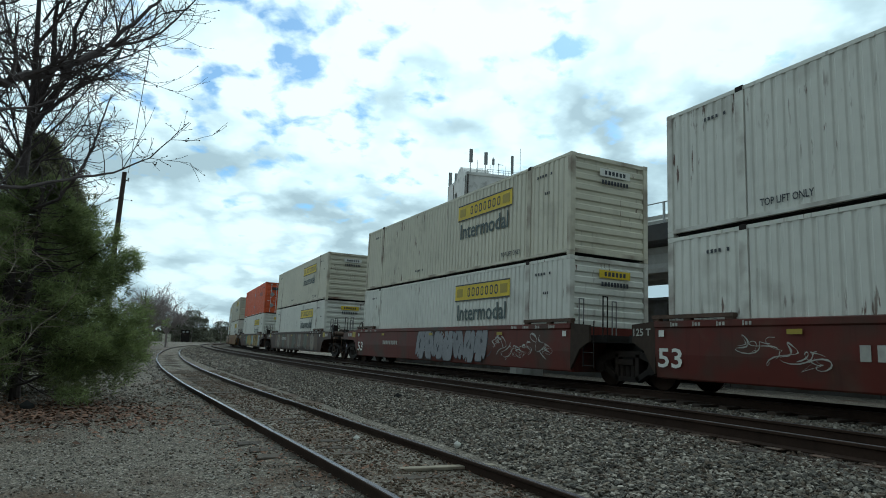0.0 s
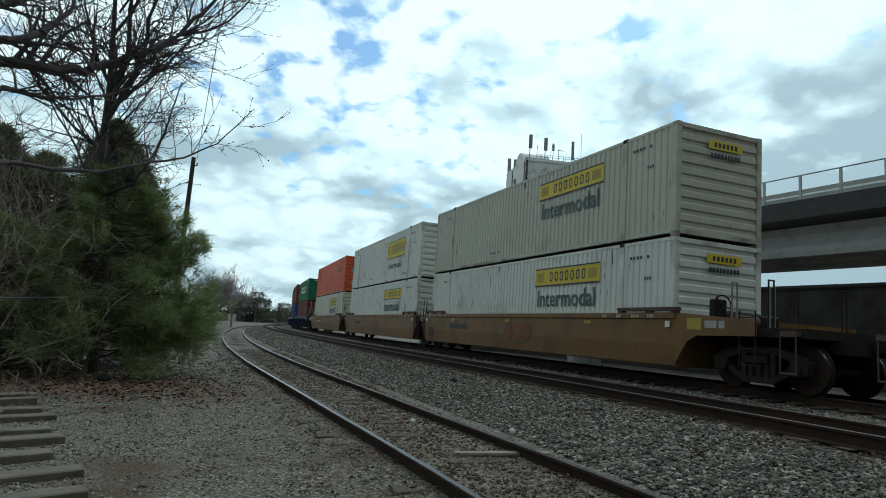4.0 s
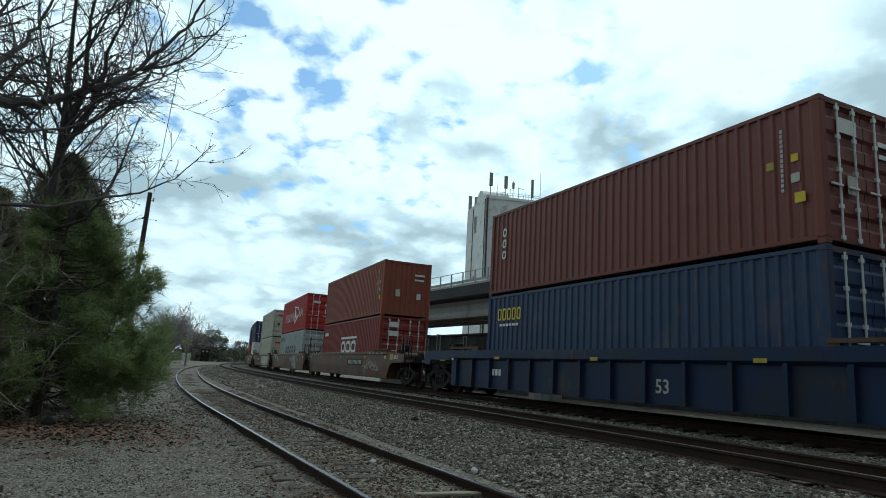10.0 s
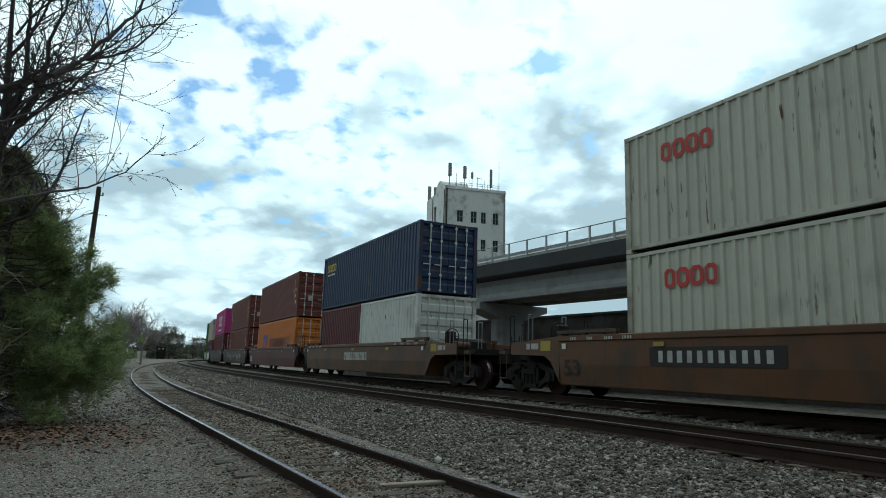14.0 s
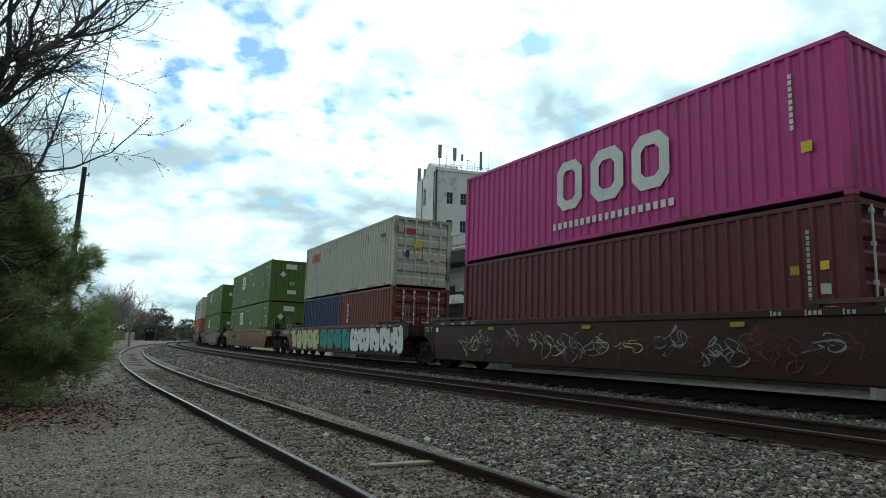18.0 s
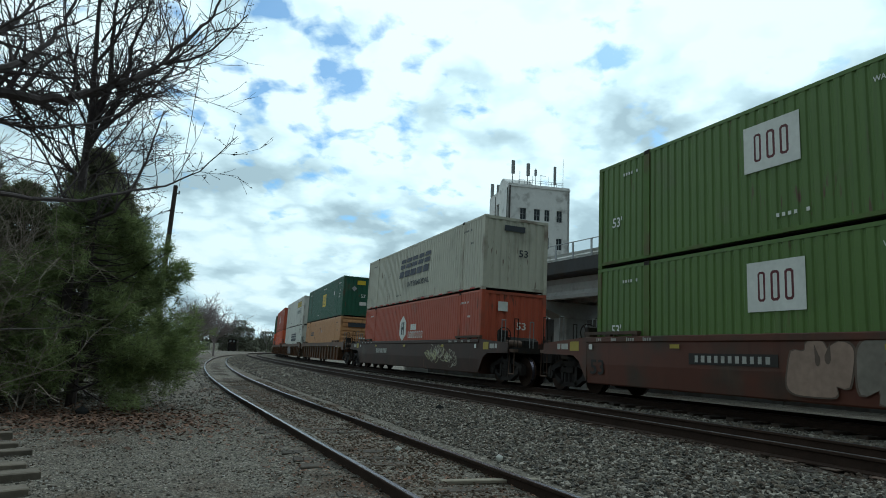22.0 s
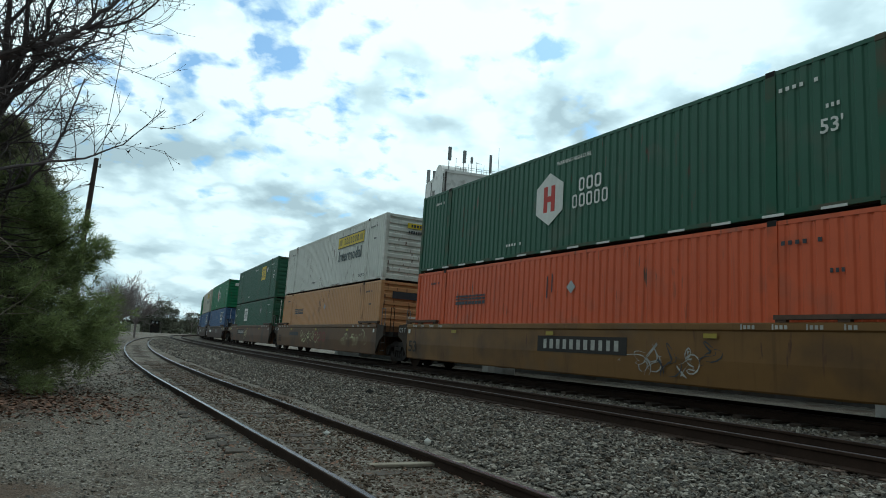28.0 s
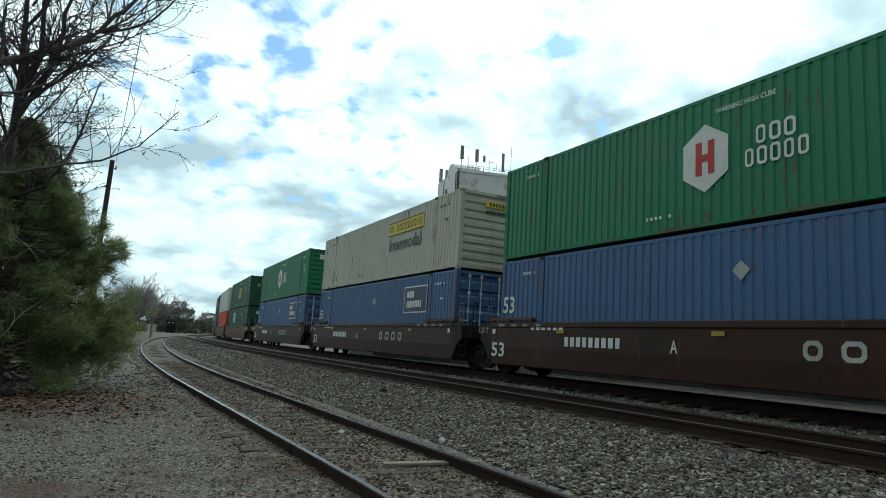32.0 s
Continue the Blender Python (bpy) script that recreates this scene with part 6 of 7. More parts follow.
        box(bm, -W / 2 - 0.034, -W / 2 - 0.031, sy * (h + 0.02) - 0.08, sy * (h + 0.02) + 0.08, WELL_TOP - 0.34, WELL_TOP - 0.20)
        part("sticker", bm, MARK_WHITE, top)
    for i, u in enumerate((3.2, L / 2, L - 3.2)):
        bm = bmesh.new()
        box(bm, -W / 2 - 0.045, -W / 2 - 0.041, -h + u - 0.15, -h + u + 0.15, WELL_TOP - 0.30, WELL_TOP - 0.21)
        part("reflector", bm, MUSTARD, top)
    if not ribs and far < 2.5:
        writing(top, "125 T", h + 0.66, 1.22, 0.56, 0.17, FADED, W + 0.004)
    if not ribs:
        # capacity figures near both ends, too small to read
        rng = random.Random(int(L * 10 + near * 100))
        for u in (1.6, L - 1.2):
            for k in range(4):
                bm = bmesh.new()
                y = -h + u + (k - 1.5) * 0.62
                box(bm, -W / 2 - 0.036, -W / 2 - 0.033, y - 0.015, y + 0.015, WELL_TOP - 0.13, WELL_TOP - 0.03)
                for q in range(rng.choice((2, 2, 3))):
                    box(bm, -W / 2 - 0.036, -W / 2 - 0.033, y - 0.10 - q * 0.085, y - 0.045 - q * 0.085, WELL_TOP - 0.12, WELL_TOP - 0.05)
                part("capacity_marking", bm, FADED, top)
    for f in decals:
        f(top, L, W)
    return top


def number_panel(u, z=0.94, w=3.2, h=0.40):
    """The car's number as bars on a black panel."""
    def put(c, L, W):
        mark("number_panel", c, -L / 2 + u, z, w, h, PANEL_BLACK, "x", W)
        letters("car_marking", c, -L / 2 + u, z, w * 0.88, h * 0.6, 11, FADED, W + 0.004, 0.5)
    return put


FADED = shader("faded_white", (0.38, 0.37, 0.34), rough=0.7, vary=0.3)
PANEL_BLACK = shader("panel_black", (0.022, 0.018, 0.016), rough=0.8, vary=0.3)


def well_say(text, u, z, w, h, mat=None, proud=0.0):
    def put(c, L, W):
        writing(c, text, -L / 2 + min(u, L - 0.2), z, w, h, mat or MARK_WHITE, W + proud)
    return put


def well_bars(u, z, w, h, n, mat=None, thick=0.65, proud=0.0):
    def put(c, L, W):
        letters("car_marking", c, -L / 2 + u, z, w, h, n, mat or MARK_WHITE, W + proud, thick)
    return put


def graffiti(u0, u1, colours, seed):
    """Spray-painted scribbles along the side, without letters."""
    def put(c, L, W):
        rng = random.Random(seed)
        n = max(4, int((u1 - u0) / 0.42))
        for i in range(n):
            cy = -L / 2 + u0 + (i + 0.5) * (u1 - u0) / n
            x = -W / 2 - 0.004 - 0.001 * (i % 3)
            bm = bmesh.new()
            tall, loops = rng.uniform(0.16, 0.40), rng.uniform(1.2, 3.0)
            wide, lean = rng.uniform(0.16, 0.42), rng.uniform(-0.5, 0.5)
            wd, z0, ph = rng.uniform(0.009, 0.020), 0.80 + rng.uniform(-0.18, 0.18), rng.uniform(0, 6.28)
            last = None
            m = int(loops * 20)
            for k in range(m + 1):
                t = 6.28 * loops * k / m
                py = cy + wide * (k / m - 0.5) * 1.6 + 0.5 * wide * math.sin(t + ph) + 0.12 * math.sin(2.3 * t)
                pz = z0 + tall * math.cos(t) * (0.6 + 0.4 * math.sin(1.7 * t + ph)) + lean * 0.12 * math.sin(0.6 * t)
                ty, tz = math.cos(t * 1.1 + ph), math.sin(t * 0.9 + seed)
                w2 = wd * (0.8 + 0.4 * math.sin(3 * t))
                now = (bm.verts.new((x, py - ty * w2, min(1.38, max(0.36, pz - tz * w2)))), bm.verts.new((x, py + ty * w2, min(1.38, max(0.36, pz + abs(tz) * w2 + w2)))))
                if last:
                    bm.faces.new((last[0], now[0], now[1], last[1]))
                last = now
            part("spray_scribble", bm, colours[rng.randrange(len(colours))], c)
    return put


RUST_MARK = shader("faded_red_marking", (0.16, 0.045, 0.03), rough=0.7, vary=0.25)


def flag(u, z):
    """A waving white pennant emblem."""
    def put(c, L, W):
        y, x = -L / 2 + u, -W / 2 - 0.008
        bm = bmesh.new()
        for o in ([(1.25, 0.72), (1.0, 0.55), (0.75, -0.80), (0.92, -0.80)], [(1.25, 0.72), (-0.5, 0.55), (-0.45, 0.42), (1.05, 0.58)], [(0.75, -0.80), (-1.30, -0.02), (-1.2, -0.16), (0.2, -0.2)], [(-0.5, 0.55), (-1.3, -0.02), (-1.1, 0.0), (-0.45, 0.42)], [(0.95, 0.4), (0.2, 0.02), (0.3, -0.14), (0.8, -0.4)]):
            bm.faces.new([bm.verts.new((x, y + a, z + b)) for a, b in o])
        part("flag_emblem", bm, MARK_WHITE, c)
    return put


def slant(u, z):
    """Two slanted blue bars as an emblem."""
    def put(c, L, W):
        y, x = -L / 2 + u, -W / 2 - 0.010
        for k in (0.42, -0.38):
            bm = bmesh.new()
            prism(bm, [(y + k + 0.40, z - 0.5), (y + k + 0.05, z - 0.5), (y + k - 0.42, z + 0.5), (y + k + 0.02, z + 0.5)], x, x + 0.006, "x")
            part("slanted_emblem", bm, MARK_BRIGHT, c)
    return put


MARK_BRIGHT = shader("marking_bright_blue", (0.02, 0.06, 0.32), rough=0.6, vary=0.15)


def sign_over(u, z):
    def put(c, L, W):
        p = mark("sign_panel", c, -L / 2 + u, z, 2.0, 0.95, NAVY, "x", W + 0.014)
        letters("sign_lettering", p, -L / 2 + u + 0.1, z - 0.18, 1.4, 0.26, 9, MARK_WHITE, W + 0.014, 0.7)
        letters("sign_lettering", p, -L / 2 + u + 0.45, z + 0.2, 0.7, 0.26, 3, MARK_WHITE, W + 0.014, 0.74)
    return put


def bubble(u0, u1, mats, seed, pitch=1.05, sharp=0.5, edge=MARK_DARK):
    """Broad spray-painted shapes filling the height of the side, notched and outlined dark; no letters."""
    def put(c, L, W):
        rng = random.Random(seed)
        n = max(3, round((u1 - u0) / pitch))
        x = -W / 2 - 0.002
        w0 = (u1 - u0) / n
        for i in range(n):
            cy = -L / 2 + u0 + (i + 0.5) * w0
            rw, rh = w0 * rng.uniform(0.45, 0.52), rng.uniform(0.46, 0.56)
            cz, tilt = 0.84 + rng.uniform(-0.04, 0.04), rng.uniform(-0.22, 0.22)
            notches = [(rng.choice((0.25, 0.5, 0.75, 1.25, 1.5, 1.75)) * math.pi + rng.uniform(-0.3, 0.3), rng.uniform(0.25, 0.5), rng.uniform(0.16, 0.30)) for _ in range(3)]
            shape = []
            for q in range(56):
                a = 2 * math.pi * q / 56
                ca, sa = math.cos(a), math.sin(a)
                g = (abs(ca) ** 4 + abs(sa) ** 4) ** -0.25
                for at_, deep, wide in notches:
                    off = abs((a - at_ + math.pi) % (2 * math.pi) - math.pi)
                    if off < wide:
                        g *= 1 - deep * (1 - off / wide) ** (0.6 + sharp)
                pz = cz + rh * g * sa
                shape.append((cy + rw * g * ca - tilt * (pz - cz), min(max(pz, 0.27), 1.42)))
            for grow, m, lift in ((1.06, edge, 0.002 + 0.002 * (i % 2)), (1.0, mats[i % len(mats)], 0.007 + 0.002 * (i % 2))):
                bm = bmesh.new()
                bm.faces.new([bm.verts.new((x - lift, cy + (a - cy) * grow, min(max(cz + (b - cz) * grow, 0.26), 1.43))) for a, b in shape])
                part("graffiti_patch", bm, m, c)
            bm = bmesh.new()
            for k in range(2):
                oy, oz = cy + rng.uniform(-0.35, 0.35) * rw, cz + rng.uniform(-0.22, 0.22)
                w, h = rw * rng.uniform(0.06, 0.16), rng.uniform(0.10, 0.24)
                t = rng.uniform(-0.9, 0.9)
                tip = bm.verts.new((x - 0.012, oy + t * h, oz + h * 1.2))
                pts = [bm.verts.new((x - 0.012, oy + w * math.cos(a) - t * h * 0.3, oz + 0.5 * h * math.sin(a))) for a in [math.pi * (0.9 + 1.2 * q / 7) for q in range(8)]]
                bm.faces.new([tip] + pts)
            part("graffiti_stroke", bm, edge, c)
    return put


def fat_word(text, u0, u1, z, h, mat):
    """Thick sprayed capitals between two places on the side, each with a dark edge behind it."""
    def put(c, L, W):
        step = (u1 - u0) / len(text)
        for i, a in enumerate(text):
            y = -L / 2 + u1 - (i + 0.5) * step
            for grow, bold, m, lift in ((1.14, 0.10, MARK_DARK, 0.002), (1.0, 0.065, mat, 0.010)):
                me = recolour(("fat", a, step, h, bold), lambda: text_mesh(a, step * 0.86 * grow, h * (0.55 + 0.45 * grow), bold), m)
                ob = new("sprayed_letter", me)
                ob.parent = c
                ob.matrix_basis = Matrix.Translation((-W / 2 - lift, y, z)) @ Matrix(((0, 0, -1, 0), (-1, 0, 0, 0), (0, 1, 0, 0), (0, 0, 0, 1)))
    return put


def burst(u, z, w, h, mat, seed, points=9, lift=0.001):
    """A jagged sprayed cloud."""
    rng = random.Random(seed)
    out = []
    for i in range(2 * points):
        a, k = math.pi * i / points, (1.0 if i % 2 else rng.uniform(0.62, 0.8))
        out.append((0.5 * w * k * math.cos(a), max(-h / 2, min(h / 2, 0.62 * h * k * math.sin(a)))))
    return sprayed(u, z, out, mat, None, lift)


RUST_RUN = shader("rust_run", (0.085, 0.038, 0.020), rough=0.9, grain=14, vary=0.45)


def rust_runs(seed, n=9):
    """Rust that has run down the end and the corner posts, one streak a part."""
    def put(c, L, W):
        rng = random.Random(seed)
        for i in range(n):
            x, wd, tall = rng.uniform(-0.46, 0.46) * W, rng.uniform(0.02, 0.06), rng.uniform(0.5, 1.7)
            top = rng.uniform(1.7, 2.4)
            bm = bmesh.new()
            bm.faces.new([bm.verts.new((x + a * wd * rng.uniform(0.7, 1.2), -L / 2 - 0.012, top - b * tall)) for a, b in ((-1, 0), (-0.8, 0.4), (-0.3, 1.0), (0.2, 0.95), (0.7, 0.5), (1, 0.05))])
            part("rust_streak", bm, RUST_RUN, c)
        for y0, y1, z0, z1 in ((0.0, 0.13, 0.25, 2.3), (0.03, 0.16, 2.3, 2.5), (0.16, 0.34, 0.16, 0.34)):
            bm = bmesh.new()
            k = 9
            rows = [(bm.verts.new((-W / 2 - 0.016, -L / 2 + y0, z0 + (z1 - z0) * q / k)), bm.verts.new((-W / 2 - 0.016, -L / 2 + y0 + (y1 - y0) * rng.uniform(0.35, 1.0), z0 + (z1 - z0) * q / k))) for q in range(k + 1)]
            for a, b in zip(rows, rows[1:]):
                bm.faces.new((a[0], a[1], b[1], b[0]))
            part("rust_streak", bm, RUST_RUN, c)
    return put


def sprayed(u, z, outline, mat, edge=None, lift=0.004):
    """One sprayed patch from a short outline, in metres about its middle, with a dark edge where it has one."""
    def put(c, L, W):
        y, x = -L / 2 + u, -W / 2 - lift
        for grow, m, q in (((1.05, edge, 0.0),) if edge else ()) + ((1.0, mat, 0.003),):
            bm = bmesh.new()
            bm.faces.new([bm.verts.new((x - q, y + a * grow, z + b * grow)) for a, b in outline])
            part("graffiti_patch", bm, m, c)
    return put


# ---- the train: one row a car, from the head of the view to its tail ----
def toplift(u=3.0):
    return say("TOP LIFT ONLY", u, 0.36, 1.12, 0.15, MARK_DARK)


HICUBE = say("WARNING HIGH CUBE", 7.6, 2.48, 1.36, 0.11, MARK_WHITE)
N53 = well_say("53", 15.95, 0.66, 0.7, 0.42)
WHITE_BOX = ("white corrugated 53-foot container with dark lettering and rust stains", 53, WHITE, "ribs")
HAUL = ("white corrugated 53-foot container with a yellow advertising panel", 53, WHITE, "ribs")
IVORYHAUL = ("ivory corrugated 53-foot container with a yellow advertising panel", 53, IVORY, "ribs")
CREAMHAUL = ("off-white corrugated 53-foot container with a yellow advertising panel", 53, CREAM, "ribs")
ORANGE53 = ("orange corrugated 53-foot container with grey placard holders", 53, ORANGE, "doors")
ORANGE53R = ("orange corrugated 53-foot container with a ribbed end", 53, ORANGE, "ribs")
TAN53 = ("tan-orange corrugated 53-foot container with dark lettering on its ribbed end", 53, TAN, "ribs")
EMPRIB = ("dark green corrugated 53-foot container with a sign and ribbed end", 53, DKGREEN, "ribs")
EMPDOOR = ("dark green corrugated 53-foot container with a sign and barred doors", 53, DKGREEN, "doors")
EMP = ("dark green corrugated 53-foot container with a small square sign", 53, DKGREEN, "upright")
HUBG = ("green corrugated 53-foot container with a white hexagon emblem", 53, GREEN, "ribs")
HUBDK = ("dark green corrugated 53-foot container with a white hexagon emblem", 53, DKGREEN, "ribs")
TMXC = ("olive green corrugated 53-foot container with a white square sign", 53, OLIVE, "upright")
BLUE53 = ("slate blue corrugated 53-foot container with white markings", 53, SLATE, "doors")


def iso(colour_word, mat, kind=40, end="doors"):
    return (f"{colour_word} corrugated {kind}-foot sea container", kind, mat, end)


J = [hauler_panel(), end_panel()]
JD = [hauler_panel(4.42, 2.11, 0.58, 1.38, 0.52), end_panel()]
JA = [hauler_panel(), end_panel(white=True), toplift()]
JF = [hauler_panel(4.7, 1.92, 1.0, 0.98, 0.36, 2.7), end_panel(), toplift(2.6)]
JW = [hauler_panel(3.8, wt=2.9), end_panel(white=True), toplift(1.8)]
JZ = [hauler_panel(4.35), end_panel(), toplift(2.4)]
SCH = [word(2.6, 1.88, 2.0, 0.30, 9, MARK_DARK, 0.86, lean=0.05), diamond(7.56, 2.03, size=0.2), diamond(7.55, 0.82, size=0.2), end_plate(0.0, 2.3, 1.6, 0.24, MARK_DARK), diamond(-0.75, 1.75, side="y", size=0.22), diamond(-0.75, 0.75, side="y", size=0.22), end_plate(0.35, 0.75, 0.3, 0.34, MARK_WHITE), end_plate(0.95, 0.72, 0.3, 0.2, YELLOW)]
SCHLOW = [word(12.4, 1.80, 1.8, 0.30, 9, MARK_DARK, 0.88, lean=0.05), diamond(7.53, 1.96, size=0.17), plate(8.3, 2.1, 0.04, 0.5, MARK_DARK, "vent_mark"), plate(8.5, 2.0, 0.04, 0.6, MARK_DARK, "vent_mark"), end_plate(0.0, 2.3, 1.7, 0.30, MARK_DARK), diamond(-0.75, 0.8, side="y", size=0.22), end_plate(0.2, 1.4, 0.5, 0.09, MARK_WHITE)]
EMPD = [plate(7.54, 1.55, 1.46, 1.0, YELLOW, "square_sign"), word(7.54, 1.55, 1.1, 0.66, 3, MARK_DARK, 0.6), HICUBE, say("53'", 1.2, 1.56, 0.42, 0.3, MARK_WHITE), diamond(3.33, 1.85, MARK_WHITE, size=0.2), end_plate(-0.1, 2.45, 0.6, 0.3, YELLOW), diamond(-0.6, 2.0, side="y", size=0.2), end_plate(0.1, 0.95, 0.5, 0.25, MARK_WHITE), say("53'", 0.1, 1.5, 0.36, 0.26, MARK_WHITE, "y")]
EMPA = [plate(4.66, 2.02, 1.46, 1.0, YELLOW, "square_sign"), word(4.66, 2.02, 1.1, 0.66, 3, MARK_DARK, 0.6), HICUBE, say("53'", 0.9, 1.55, 0.40, 0.28, MARK_WHITE), diamond(3.31, 2.2, MARK_WHITE, size=0.2), end_plate(-0.3, 2.45, 0.6, 0.3, MARK_WHITE), end_plate(0.5, 0.95, 0.5, 0.25, MARK_WHITE)]
EMPW = [plate(10.6, 1.91, 1.5, 1.0, MARK_WHITE, "square_sign"), word(10.6, 1.91, 1.1, 0.66, 3, MARK_DARK, 0.6), say("53'", 15.37, 1.9, 0.36, 0.26, MARK_WHITE), diamond(4.3, 2.14, size=0.2), end_plate(-0.3, 2.3, 0.6, 0.3, MARK_WHITE)]
HUBD = [hexagon(8.55, 1.54, 0.66, MARK_WHITE, MARK_RED), word(6.95, 1.72, 0.9, 0.36, 3, MARK_WHITE, 0.74), word(6.95, 1.30, 1.38, 0.36, 5, MARK_WHITE, 0.74), say("53'", 0.9, 1.55, 0.40, 0.28, MARK_WHITE), HICUBE, end_plate(-0.55, 2.4, 0.36, 0.3, MARK_WHITE), end_plate(0.35, 0.8, 0.5, 0.2, MARK_WHITE)]
HUBY = HUBD + [dashes()]
HUBO = [hexagon(9.05, 1.62, 0.56, MARK_WHITE, MARK_DARK), word(7.5, 1.66, 0.82, 0.28, 3, MARK_WHITE, 0.74), word(7.2, 1.30, 2.1, 0.32, 8, MARK_WHITE, 0.7), end_plate(-0.5, 2.3, 0.4, 0.36, MARK_WHITE), say("53", 0.3, 1.6, 0.4, 0.28, MARK_WHITE, "y")]
TMXD = [plate(10.4, 1.96, 1.33, 1.0, MARK_WHITE, "square_sign"), word(10.4, 1.96, 0.95, 0.60, 3, MAROON, 0.6), HICUBE, say("53'", 15.3, 1.2, 0.40, 0.28, MARK_WHITE), say("53'", 2.2, 1.25, 0.40, 0.28, MARK_WHITE), diamond(6.2, 1.55, MARK_WHITE, size=0.18), upright_word(0.35, 1.7, 1.6, 9, MARK_WHITE, 0.09), end_plate(0.0, 2.45, 0.75, 0.34, MARK_WHITE), diamond(-0.55, 1.9, MARK_WHITE, side="y", size=0.22), say("53'", 0.1, 1.3, 0.36, 0.26, MARK_WHITE, "y"), end_plate(0.1, 0.7, 0.6, 0.26, MARK_WHITE)]
SWIFT = [word(7.9, 1.80, 4.4, 0.92, 5, MARK_NAVY, 0.82, lean=0.35), say("INTERMODAL", 7.25, 0.92, 3.0, 0.26, MARK_DARK), dashes(MARK_RED), end_plate(-0.1, 2.45, 0.9, 0.22, MARK_DARK), say("53", 0.3, 1.5, 0.4, 0.28, MARK_DARK, "y")]
SWIFTLOW = [word(7.0, 1.72, 4.6, 0.78, 5, MARK_NAVY, 0.82, lean=0.35), end_plate(-0.1, 2.4, 0.9, 0.22, MARK_BLUE)]
EVER = [word(6.35, 1.40, 6.9, 0.82, 9, MARK_WHITE, 0.8), word(1.9, 2.4, 1.1, 0.12, 7, MARK_WHITE, 0.6), end_plate(0.0, 2.4, 1.2, 0.14, MARK_WHITE), end_plate(0.1, 1.6, 0.3, 0.3, GREEN)]
SEACO = [word(9.95, 2.16, 1.75, 0.42, 5, MARK_WHITE, 0.8), plate(11.2, 2.16, 0.42, 0.42, MARK_RED, "square_sign")]
SEACOY = [word(10.8, 2.2, 1.46, 0.40, 5, YELLOW, 0.78), word(10.8, 1.85, 1.2, 0.08, 6, MARK_WHITE)]
ISO_SIDE = [plate(0.55, 1.35, 0.18, 0.18, FADED), plate(0.47, 0.95, 0.22, 0.20, YELLOW), upright_word(0.82, 1.75, 1.3, 13, FADED, 0.06), plate(0.55, 1.75, 0.15, 0.15, YELLOW), plate(1.08, 1.7, 0.16, 0.16, MUSTARD), end_plate(0.65, 2.2, 0.55, 0.10, MARK_WHITE), end_plate(0.65, 1.95, 0.5, 0.09, MARK_WHITE), end_plate(0.65, 1.1, 0.22, 0.3, MARK_WHITE), end_plate(-0.5, 1.2, 0.24, 0.36, CREAM)]
HAMB = [word(7.9, 1.28, 4.8, 0.70, 7, MARK_WHITE, 0.42), word(2.3, 1.45, 2.0, 0.66, 3, MARK_WHITE, 0.42), flag(4.3, 1.45), end_plate(0.5, 2.0, 0.7, 0.14, MARK_WHITE), end_plate(0.5, 1.5, 0.7, 0.34, MARK_WHITE), end_plate(-0.5, 2.2, 0.5, 0.2, MARK_WHITE)]
COSCO = [word(5.97, 1.39, 5.65, 0.62, 5, MARK_NAVY, 0.58), word(10.2, 2.3, 1.5, 0.34, 4, MARK_DARK, 0.78), plate(11.3, 2.3, 0.4, 0.44, MARK_DARK, "emblem")]
HMMD = [word(5.75, 1.34, 3.3, 0.70, 3, MARK_WHITE, 0.84), plate(5.75, 1.87, 3.3, 0.12, MARK_WHITE, "bar_emblem"), word(11.2, 2.2, 0.9, 0.2, 5, MARK_WHITE), end_plate(-0.55, 2.45, 0.5, 0.26, MARK_WHITE), end_plate(-0.55, 2.0, 0.5, 0.26, MARK_WHITE), end_plate(-0.5, 0.4, 0.4, 0.2, YELLOW)]
OOCLD = [word(10.33, 2.18, 1.45, 0.42, 4, MARK_RED, 0.85), plate(1.2, 2.2, 0.5, 0.14, MARK_DARK), plate(1.15, 1.95, 0.14, 0.16, TAN), plate(0.8, 1.9, 0.14, 0.16, TAN), end_plate(-0.6, 2.3, 0.6, 0.18, MARK_RED), end_plate(-0.25, 1.75, 0.36, 0.30, YELLOW), end_plate(-0.75, 1.35, 0.26, 0.28, MARK_DARK)]
HAPAGD = [word(4.5, 1.37, 6.4, 0.62, 11, MARK_DARK, 0.6), slant(9.3, 1.5)]
ONED = [word(5.68, 1.6, 4.1, 1.3, 3, MARK_WHITE, 0.76), word(5.68, 0.55, 4.1, 0.17, 19, MARK_WHITE, 0.6), upright_word(1.0, 1.9, 1.1, 9, MARK_WHITE, 0.07), plate(0.75, 1.0, 0.2, 0.2, YELLOW)]
TEX = [upright_word(11.28, 1.73, 1.16, 3, MARK_WHITE, 0.28), end_plate(-0.55, 2.35, 0.55, 0.3, MARK_WHITE)]
TRITON = [upright_word(11.0, 1.68, 1.5, 6, MARK_WHITE, 0.24)]
UE = [upright_word(11.02, 1.68, 1.1, 2, MARK_WHITE, 0.24)]
MSC = [plate(3.3, 1.95, 2.1, 1.05, MARK_WHITE, "sign_border"), sign_over(3.3, 1.95), diamond(7.7, 2.0, size=0.2), say("53", 15.7, 1.55, 0.6, 0.5, MARK_WHITE)]
BN = [well_bars(5.2, 0.94, 2.7, 0.34, 4, FADED, 0.55), well_bars(11.8, 0.95, 2.1, 0.24, 9), well_say("A", 9.2, 0.92, 0.2, 0.28), N53, well_bars(13.6, 1.3, 1.5, 0.12, 6)]
